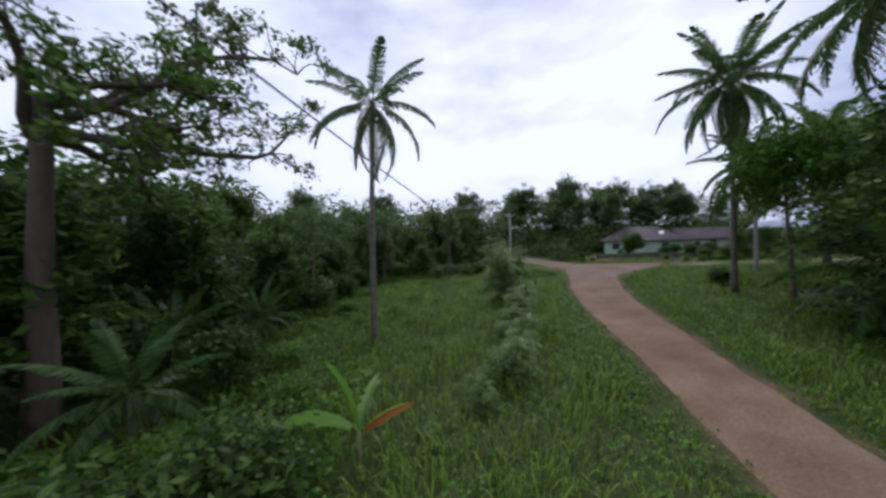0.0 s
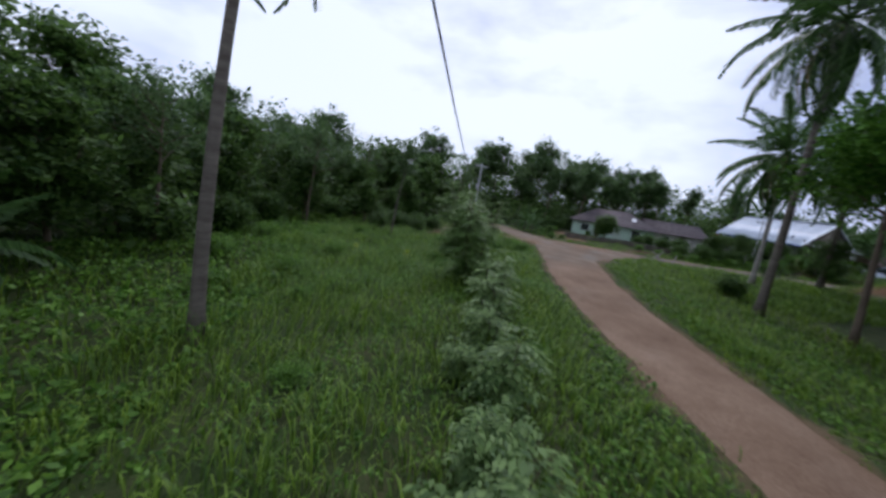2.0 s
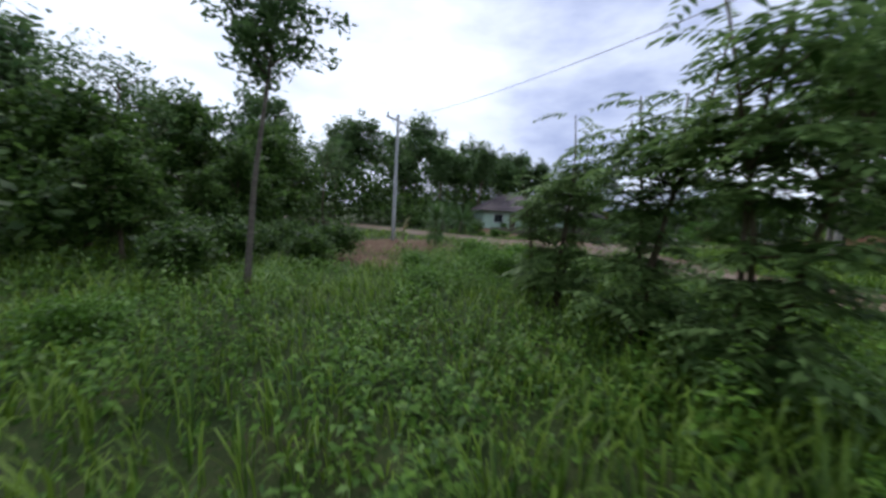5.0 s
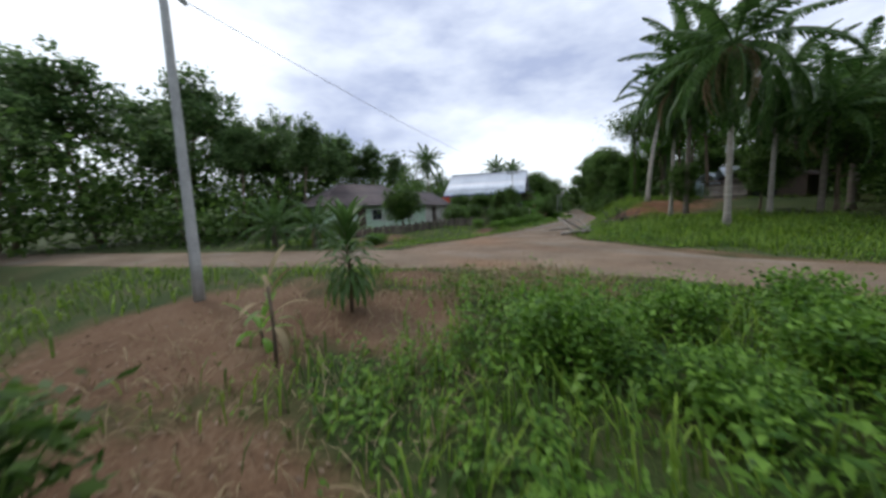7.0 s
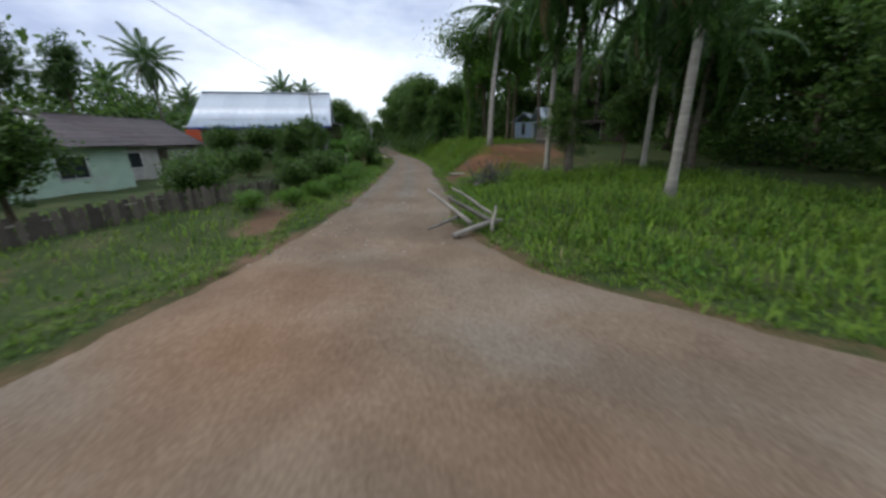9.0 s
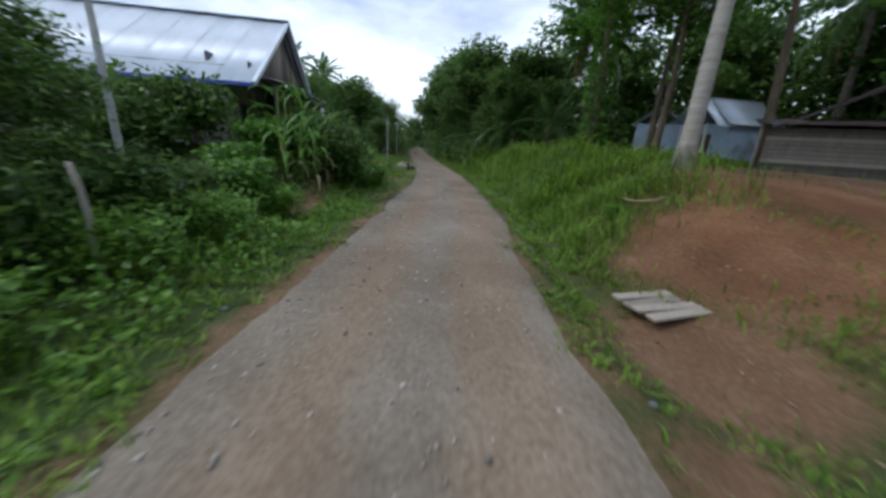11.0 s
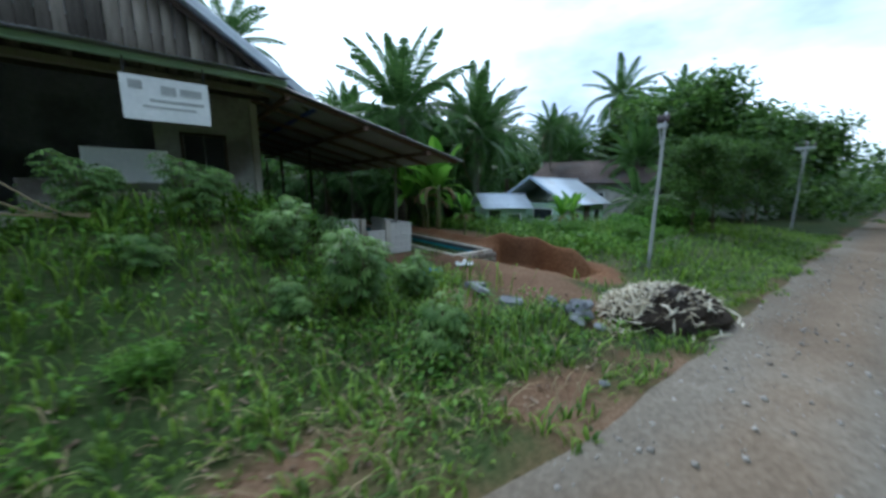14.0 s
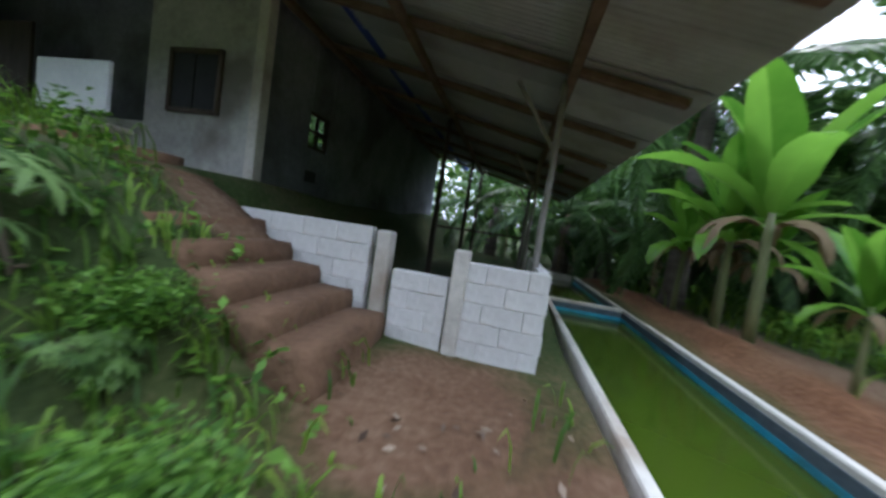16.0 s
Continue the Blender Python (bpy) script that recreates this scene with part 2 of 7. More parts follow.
def surface_material(name, stops, scale, bump=0.6, rough=0.95, mask=None, mask_stops=None, mask2=None, mask2_stops=None):
    """An earth surface: noise at two scales over several colours; where the attribute is high, other colours."""
    m = bpy.data.materials.new(name)
    m.use_nodes = True
    n, l = m.node_tree.nodes, m.node_tree.links
    b = n["Principled BSDF"]
    tc = n.new("ShaderNodeTexCoord")
    big = n.new("ShaderNodeTexNoise")
    big.inputs["Scale"].default_value = scale
    big.inputs["Detail"].default_value = 8
    big.inputs["Roughness"].default_value = 0.65
    fine = n.new("ShaderNodeTexNoise")
    fine.inputs["Scale"].default_value = 16
    fine.inputs["Detail"].default_value = 6
    l.new(tc.outputs["Object"], big.inputs["Vector"])
    l.new(tc.outputs["Object"], fine.inputs["Vector"])

    def ramp_of(colours):
        mixf = n.new("ShaderNodeMath")
        mixf.operation = "MULTIPLY_ADD"
        mixf.inputs[1].default_value = 0.4
        l.new(fine.outputs["Fac"], mixf.inputs[0])
        half = n.new("ShaderNodeMath")
        half.operation = "MULTIPLY"
        half.inputs[1].default_value = 0.62
        l.new(big.outputs["Fac"], half.inputs[0])
        l.new(half.outputs[0], mixf.inputs[2])
        r = n.new("ShaderNodeValToRGB")
        while len(r.color_ramp.elements) < len(colours):
            r.color_ramp.elements.new(0.5)
        for e, (p, c) in zip(r.color_ramp.elements, colours):
            e.position = p
            e.color = (*c, 1)
        l.new(mixf.outputs[0], r.inputs["Fac"])
        return r.outputs["Color"]

    col = ramp_of(stops)
    if mask:
        at = n.new("ShaderNodeAttribute")
        at.attribute_name = mask
        wob = n.new("ShaderNodeMath")
        wob.operation = "MULTIPLY_ADD"
        wob.inputs[1].default_value = 1.1
        wob.inputs[2].default_value = -0.55
        l.new(big.outputs["Fac"], wob.inputs[0])
        sm = n.new("ShaderNodeMath")
        sm.operation = "ADD"
        l.new(at.outputs["Fac"], sm.inputs[0])
        l.new(wob.outputs[0], sm.inputs[1])
        cut = n.new("ShaderNodeValToRGB")
        cut.color_ramp.elements[0].position = 0.35
        cut.color_ramp.elements[1].position = 0.65
        l.new(sm.outputs[0], cut.inputs["Fac"])
        mx = n.new("ShaderNodeMixRGB")
        l.new(cut.outputs["Color"], mx.inputs["Fac"])
        l.new(col, mx.inputs["Color1"])
        l.new(ramp_of(mask_stops), mx.inputs["Color2"])
        col = mx.outputs["Color"]
    if mask2:
        at2 = n.new("ShaderNodeAttribute")
        at2.attribute_name = mask2
        mx2 = n.new("ShaderNodeMixRGB")
        l.new(at2.outputs["Fac"], mx2.inputs["Fac"])
        l.new(col, mx2.inputs["Color1"])
        l.new(ramp_of(mask2_stops), mx2.inputs["Color2"])
        col = mx2.outputs["Color"]
    l.new(col, b.inputs["Base Color"])
    b.inputs["Roughness"].default_value = rough
    b.inputs["Specular IOR Level"].default_value = 0.25
    bp = n.new("ShaderNodeBump")
    bp.inputs["Strength"].default_value = bump
    bp.inputs["Distance"].default_value = 0.05
    l.new(fine.outputs["Fac"], bp.inputs["Height"])
    l.new(bp.outputs["Normal"], b.inputs["Normal"])
    return m


M_GROUND = surface_material("grassy earth", [(0.3, (0.018, 0.035, 0.008)), (0.5, (0.04, 0.062, 0.016)), (0.7, (0.10, 0.088, 0.042))], 0.5,
                            mask="bare", mask_stops=[(0.3, (0.062, 0.036, 0.021)), (0.5, (0.126, 0.072, 0.040)), (0.7, (0.195, 0.134, 0.085))],
                            mask2="clay", mask2_stops=[(0.3, (0.062, 0.024, 0.010)), (0.5, (0.125, 0.052, 0.020)), (0.7, (0.22, 0.108, 0.05))])
M_ROAD = surface_material("laterite road", [(0.3, (0.095, 0.068, 0.046)), (0.5, (0.178, 0.133, 0.093)), (0.7, (0.285, 0.225, 0.165))], 0.35, bump=0.5,
                          mask="gravel", mask_stops=[(0.3, (0.088, 0.073, 0.057)), (0.5, (0.16, 0.134, 0.104)), (0.7, (0.265, 0.23, 0.186))],
                          mask2="clay", mask2_stops=[(0.3, (0.13, 0.068, 0.036)), (0.5, (0.22, 0.128, 0.073)), (0.7, (0.33, 0.215, 0.138))])


# ---------------------------------------------------------------- mesh helpers
def np_mesh(name, verts, faces, mat, smooth=False):
    verts, faces = np.asarray(verts, np.float32), np.asarray(faces, np.int32)
    k = faces.shape[1]
    me = bpy.data.meshes.new(name)
    me.vertices.add(len(verts))
    me.vertices.foreach_set("co", verts.ravel())
    me.loops.add(faces.size)
    me.loops.foreach_set("vertex_index", faces.ravel())
    me.polygons.add(len(faces))
    me.polygons.foreach_set("loop_start", np.arange(0, faces.size, k, dtype=np.int32))
    if smooth:
        me.polygons.foreach_set("use_smooth", np.ones(len(faces), dtype=bool))
    me.update(calc_edges=True)
    me.validate()
    if mat:
        me.materials.append(mat)
    return me


def part(name, me, parent, m=None, label=""):
    ob = new(name, me)
    ob.parent = parent
    if m is not None:
        ob.matrix_basis = m
    if label:
        ob["label"] = label
    return ob


def thing(name, label, category, m=None, group="", kind=""):
    ob = new(name)
    ob.empty_display_size = 0.2
    if m is not None:
        ob.matrix_basis = m
    return tagged(ob, label, category, group, kind)


def solo(name, me, label, category, m=None, group="", kind=""):
    ob = new(name, me)
    if m is not None:
        ob.matrix_basis = m
    return tagged(ob, label, category, group, kind)


def merge(pieces):
    """Joins (verts, faces) pairs of equal face size."""
    vs, fs, base = [], [], 0
    for v, f in pieces:
        vs.append(np.asarray(v, float))
        fs.append(np.asarray(f) + base)
        base += len(v)
    return np.concatenate(vs), np.concatenate(fs)


def tube(points, radii, n=8, cap=True):
    """A tapered round tube along points: verts and quads."""
    pts = np.asarray(points, float)
    d = np.gradient(pts, axis=0)
    d /= np.linalg.norm(d, axis=1, keepdims=True) + 1e-9
    ref = np.array([0.0, 0.0, 1.0]) if abs(d[:, 2]).mean() < 0.8 else np.array([1.0, 0.0, 0.0])
    a = np.cross(d, ref)
    a /= np.linalg.norm(a, axis=1, keepdims=True) + 1e-9
    b = np.cross(d, a)
    t = np.linspace(0, 2 * np.pi, n, endpoint=False)
    ring = (np.cos(t)[None, :, None] * a[:, None] + np.sin(t)[None, :, None] * b[:, None]) * np.asarray(radii, float)[:, None, None]
    v = (pts[:, None] + ring).reshape(-1, 3)
    k = len(pts)
    f = [[i * n + j, i * n + (j + 1) % n, (i + 1) * n + (j + 1) % n, (i + 1) * n + j] for i in range(k - 1) for j in range(n)]
    if cap and n == 8:
        e = (k - 1) * n
        f += [[e, e + 1, e + 2, e + 3], [e, e + 3, e + 4, e + 7], [e + 4, e + 5, e + 6, e + 7]]
        f += [[3, 2, 1, 0], [7, 4, 3, 0], [7, 6, 5, 4]]
    return v, np.array(f)


def slab(x0, y0, z0, x1, y1, z1, bev=0.0):
    """A box with bevelled edges, as verts and quads (bevel as inset corners)."""
    if bev <= 0:
        v = [(x, y, z) for z in (z0, z1) for y in (y0, y1) for x in (x0, x1)]
        return np.array(v, float), np.array([(0, 2, 3, 1), (4, 5, 7, 6), (0, 1, 5, 4), (2, 6, 7, 3), (0, 4, 6, 2), (1, 3, 7, 5)])
    c = np.array([(x0 + x1) / 2, (y0 + y1) / 2, (z0 + z1) / 2])
    h = np.array([abs(x1 - x0), abs(y1 - y0), abs(z1 - z0)]) / 2
    bm = bmesh.new()
    bmesh.ops.create_cube(bm, size=2)
    for w in bm.verts:
        w.co = Vector((w.co.x * h[0] + c[0], w.co.y * h[1] + c[1], w.co.z * h[2] + c[2]))
    bmesh.ops.bevel(bm, geom=bm.edges[:], offset=min(bev, min(h) * 0.6), segments=1, affect="EDGES")
    bm.verts.ensure_lookup_table()
    v = np.array([w.co[:] for w in bm.verts])
    f = [[w.index for w in p.verts] for p in bm.faces]
    bm.free()
    f = np.array([q if len(q) == 4 else [q[0], q[1], q[2], q[2]] for q in f])
    return v, f


def box_mesh(name, mat, x0, y0, z0, x1, y1, z1, bev=0.01):
    h = (abs(x1 - x0) / 2, abs(y1 - y0) / 2, abs(z1 - z0) / 2)
    bm = bmesh.new()
    bmesh.ops.create_cube(bm, size=2)
    for w in bm.verts:
        w.co = Vector((w.co.x * h[0] + (x0 + x1) / 2, w.co.y * h[1] + (y0 + y1) / 2, w.co.z * h[2] + (z0 + z1) / 2))
    if bev:
        bmesh.ops.bevel(bm, geom=bm.edges[:], offset=min(bev, min(h) * 0.5), segments=1, affect="EDGES")
    me = bpy.data.meshes.new(name)
    bm.to_mesh(me)
    bm.free()
    me.materials.append(mat)
    return me


def smooth01(t):
    t = np.clip(t, 0, 1)
    return t * t * (3 - 2 * t)


# ---------------------------------------------------------------- plan of the ground
LANE1_L = np.array([(6, -60), (8.6, -20), (9.9, -10), (11.3, 0), (12.2, 4), (14, 10), (16.3, 19), (18.6, 26), (21.2, 32), (23.2, 37), (24.0, 42), (23.8, 48), (23, 58), (22, 80), (21, 130)], float)
LANE1_R = np.array([(9, -60), (11.6, -20), (12.9, -10), (14.4, 0), (15.3, 4), (16.9, 9), (20.2, 18.5), (23, 25), (26, 30.5), (28.2, 36), (29.3, 42), (29.4, 48), (28, 58), (26.5, 80), (25, 130)], float)
LANE2_L = np.array([(24.5, 50), (30, 47.3), (36, 44.4), (40, 42.8), (45, 41.5), (52, 40.0), (57.5, 39.0), (62, 38.2), (67, 37.4), (70, 36.7), (77, 35.95), (100, 35.3), (130, 34.2), (180, 31.5)], float)
LANE2_R = np.array([(24, 29), (29, 33.8), (34, 37.4), (38.5, 38.0), (44.5, 36.5), (52, 35.35), (57, 34.6), (60.4, 33.7), (66, 33.1), (71, 32.6), (78, 32.25), (100, 31.6), (130, 30.4), (180, 27.5)], float)


def resample(line, n):
    d = np.r_[0, np.cumsum(np.linalg.norm(np.diff(line, axis=0), axis=1))]
    t = np.linspace(0, 1, n) ** 1.0 * d[-1]
    return np.stack([np.interp(t, d, line[:, 0]), np.interp(t, d, line[:, 1])], 1)


def inside(poly, x, y):
    r = np.zeros(np.shape(x), bool)
    for (x0, y0), (x1, y1) in zip(poly, np.roll(poly, -1, axis=0)):
        c = (y0 > y) != (y1 > y)
        r ^= c & (x < (x1 - x0) * (y - y0) / (y1 - y0 + 1e-12) + x0)
    return r


def away(line, x, y):
    best = np.full(np.shape(x), 1e9)
    for (x0, y0), (x1, y1) in zip(line[:-1], line[1:]):
        dx, dy = x1 - x0, y1 - y0
        t = np.clip(((x - x0) * dx + (y - y0) * dy) / (dx * dx + dy * dy), 0, 1)
        best = np.minimum(best, np.hypot(x - x0 - t * dx, y - y0 - t * dy))
    return best


POLY1 = np.concatenate([LANE1_L, LANE1_R[::-1]])
POLY2 = np.concatenate([LANE2_L, LANE2_R[::-1]])


def road_depth(x, y):
    """Positive metres inside a road, negative metres away from it."""
    x, y = np.asarray(x, float), np.asarray(y, float)
    d1 = np.minimum(away(LANE1_L, x, y), away(LANE1_R, x, y))
    d2 = np.minimum(away(LANE2_L, x, y), away(LANE2_R, x, y))
    return np.maximum(np.where(inside(POLY1, x, y), d1, -d1), np.where(inside(POLY2, x, y), d2, -d2))


def wave(x, y, f, p):
    return np.sin(x * f + p) * np.cos(y * f * 1.13 - p * 1.7) + 0.5 * np.sin(x * f * 2.3 - y * f * 1.7 + p * 2.1)


RIDGE = np.array([(82.35, 54), (82.3, 45), (82.12, 42.2), (82.1, 41.0), (82.02, 40.2), (81.95, 39.3)])
TRENCH = np.array([(81.2, 41.8), (81.3, 40.6), (81.35, 39.5), (81.6, 38.9)])


def terrain(x, y):
    """The height of the land, with the roads as level ways through it."""
    x, y = np.asarray(x, float), np.asarray(y, float)
    rd = road_depth(x, y)
    off = smooth01(-rd / 2.5)
    z = 0.05 * wave(x, y, 0.9, 1.0) * off + 0.10 * wave(x, y, 0.31, 4.0) * off
    edge = np.interp(y, LANE1_L[:, 1], LANE1_L[:, 0])
    west = smooth01((edge - x) / 13.0) * (x < 40)
    z = z - 0.75 * west - 0.05 * off
    # the bank and the plots south of the second road
    rim = np.interp(x, LANE2_R[:, 0], LANE2_R[:, 1])
    high = np.interp(x, [30, 42, 48, 53, 58, 63, 75, 95, 130], [0.0, 0.35, 0.6, 1.25, 2.0, 2.2, 2.3, 1.8, 1.0])
    wide = np.interp(x, [40, 51, 57.5, 64, 80], [6, 8, 4.6, 3.4, 3.2])
    z = z + (y < rim) * high * smooth01((rim - y - 0.7) / wide) * smooth01((x - 30) / 8)
    z = z - 0.22 * np.exp(-(((rim - y) - 0.9) / 0.35) ** 2) * smooth01((x - 44) / 4) * smooth01((90 - x) / 10)
    # the terrace of the gabled house and the yard beside it
    lip = np.interp(x, LANE2_L[:, 0], LANE2_L[:, 1])
    up = smooth01((y - lip - 0.8) / 5.0)
    z = z + 1.75 * up * smooth01((x - 60) / 5.0) * smooth01((np.where(y > 43.5, 76.6, 76.6 + 1.4 * smooth01((y - 41.0) / 1.2)) - x) / np.where(y > 43.5, 1.2, 2.8))
    z = z + 0.35 * smooth01((y - lip - 0.3) / 3.0) * smooth01((x - 75) / 2.0) * smooth01((110 - x) / 20)
    z = z + 0.45 * up * smooth01((x - 36) / 5) * smooth01((62 - x) / 6)
    # pond basin and trench with its ridge of spoil
    basin = smooth01((x - 79.92) / 0.1) * smooth01((81.5 - x) / 0.1) * smooth01((y - 41.98) / 0.1) * smooth01((54.4 - y) / 0.2)
    z = np.where(basin > 0, z * (1 - basin) - 0.6 * basin, z)
    beyond = x - np.interp(y, RIDGE[::-1, 1], RIDGE[::-1, 0]) + 0.04 * wave(x, y, 2.3, 0.9)
    heap = np.exp(-(beyond / np.where(beyond < 0, 0.13 + 0.15 * smooth01((y - 41.9) / 0.8), 0.42)) ** 2) * smooth01((y - 38.7) / 0.8) * smooth01((54.5 - y) / 1.0)
    z = z + (0.42 - 0.28 * smooth01((y - 41.8) / 1.5)) * heap * (1 + 0.12 * wave(x, y, 3.1, 0.7))
    left = np.interp(y, [38.8, 39.6, 40.8, 42.0], [80.75, 80.5, 80.25, 80.1]) + 0.05 * wave(x, y, 2.9, 1.1)
    cut = smooth01((x - left) / 0.16) * smooth01((81.98 + 0.03 * wave(x, y, 4.1, 0.2) - x) / 0.13) * smooth01((y - 38.5) / 0.7) * smooth01((42.0 - y) / 0.06)
    z = z - (0.30 + 0.24 * smooth01((x - 80.7) / 0.9)) * cut
    # distant hills
    far = np.hypot(x - 45, y - 35)
    z = z + 9 * smooth01((far - 120) / 300) * (1 + 0.4 * wave(x, y, 0.008, 2.0)) - 0.15 * off * smooth01((far - 60) / 60)
    return z


def tz(x, y):
    return float(terrain(np.array([x]), np.array([y]))[0])


def bareness(x, y):
    """How much bare soil shows."""
    x, y = np.asarray(x, float), np.asarray(y, float)
    rd = road_depth(x, y)
    b = 0.54 * smooth01((rd + 0.75) / 0.8)

    def blob(cx, cy, rx, ry, s=1.0):
        return s * np.exp(-(((x - cx) / rx) ** 2 + ((y - cy) / ry) ** 2) * 1.2)

    for args in ((55.2, 31.2, 2.6, 2.4), (57.6, 27.6, 4.4, 3.2), (58.0, 24.6, 6.0, 2.4), (53.0, 33.6, 2.0, 1.5), (60.0, 21.5, 4.0, 3.0), (51.2, 34.9, 2.2, 0.8, 0.8), (18.2, 46, 4.5, 4.0), (14.6, 42.6, 2.2, 3.2), (19.5, 42.5, 2.2, 2.2),
                 (79.6, 40.3, 1.5, 3.2), (78.7, 42.6, 1.1, 1.2), (81.0, 39.4, 1.5, 1.3), (82.9, 47, 0.9, 6), (22.6, 42.9, 1.3, 2.2, 0.9), (22.5, 39.8, 1.5, 1.5, 0.75), (21.6, 41.0, 2.0, 3.6, 0.5), (21.8, 38.0, 1.6, 2.2, 0.6), (31.5, 49.3, 2.4, 1.4), (36.0, 52, 2.5, 4), (39, 57, 3, 4),
                 (41, 44.4, 4.5, 1.0, 0.8), (77.3, 38.8, 1.0, 1.2, 0.6), (79.3, 38.6, 1.5, 1.6), (79.2, 37.2, 1.2, 0.9, 0.8), (76.6, 43.2, 1.3, 0.5), (62.5, 40.5, 3.5, 1.1, 0.75), (74.0, 37.1, 2.0, 0.6, 0.65), (71.5, 37.6, 2.2, 0.75, 0.8), (70.5, 37.6, 2.0, 0.7, 0.55)):
        b = np.maximum(b, blob(*args))
    lip = np.interp(x, LANE2_L[:, 0], LANE2_L[:, 1])
    b = np.maximum(b, (0.58 + 0.2 * wave(x, y, 1.3, 2.0)) * np.exp(-((y - lip - 0.45) / 0.55) ** 2) * smooth01((x - 64) / 3) * smooth01((80 - x) / 2))
    b = np.maximum(b, 1.1 * np.exp(-(away(RIDGE, x, y) / 0.5) ** 2))
    b = np.maximum(b, 1.1 * np.exp(-(away(TRENCH, x, y) / 1.0) ** 4))
    return b


def clayness(x, y):
    """Fresh orange clay, dug up at the trench and its spoil."""
    c = np.maximum(np.exp(-(away(RIDGE, x, y) / 0.7) ** 4), np.exp(-(away(TRENCH, x, y) / 0.95) ** 4))
    c = np.maximum(c, 0.28 * np.exp(-((((x - 79.0) / 1.9) ** 2 + ((y - 41.4) / 2.6) ** 2) ** 2)))
    c = np.maximum(c, 0.85 * np.exp(-((((x - 55.6) / 4.8) ** 2 + ((y - 28.6) / 4.8) ** 2) ** 2)))
    return np.clip(c * (0.85 + 0.15 * wave(x, y, 2.1, 0.3)), 0, 1)


# ---------------------------------------------------------------- ground and roads
def grid_lines(lo, hi, step, reach):
    near = np.arange(lo, hi + step, step)
    g = np.cumsum(1.45 ** np.arange(1, 17) * step)
    g = g * reach / g[-1]
    return np.r_[lo - g[::-1], near, hi + g]


gx = np.unique(np.round(np.r_[grid_lines(-16, 112, 0.55, 1500), np.arange(75.5, 80.0, 0.18), np.arange(80.0, 81.6, 0.1), np.arange(81.6, 82.4, 0.05), np.arange(82.4, 83.2, 0.1), np.arange(83.3, 86.6, 0.18)], 2))
gy = np.unique(np.round(np.r_[grid_lines(-12, 74, 0.55, 1500), np.arange(36, 38.4, 0.18), np.arange(38.4, 42.6, 0.11), np.arange(42.7, 47, 0.18)], 2))
GX, GY = np.meshgrid(gx, gy)
GZ = terrain(GX, GY) - 0.07 * smooth01((road_depth(GX, GY) - 0.05) / 0.5)
nx, ny = len(gx), len(gy)
ii = (np.arange(ny - 1)[:, None] * nx + np.arange(nx - 1)[None]).ravel()
ground_me = np_mesh("ground", np.stack([GX.ravel(), GY.ravel(), GZ.ravel()], 1), np.stack([ii, ii + 1, ii + nx + 1, ii + nx], 1), M_GROUND, True)
at = ground_me.attributes.new("bare", "FLOAT", "POINT")
at.data.foreach_set("value", bareness(GX, GY).ravel().astype(np.float32))
at = ground_me.attributes.new("clay", "FLOAT", "POINT")
at.data.foreach_set("value", clayness(GX, GY).ravel().astype(np.float32))
solo("ground", ground_me, "weedy grass ground with patches of bare red earth", "ground", kind="structure")


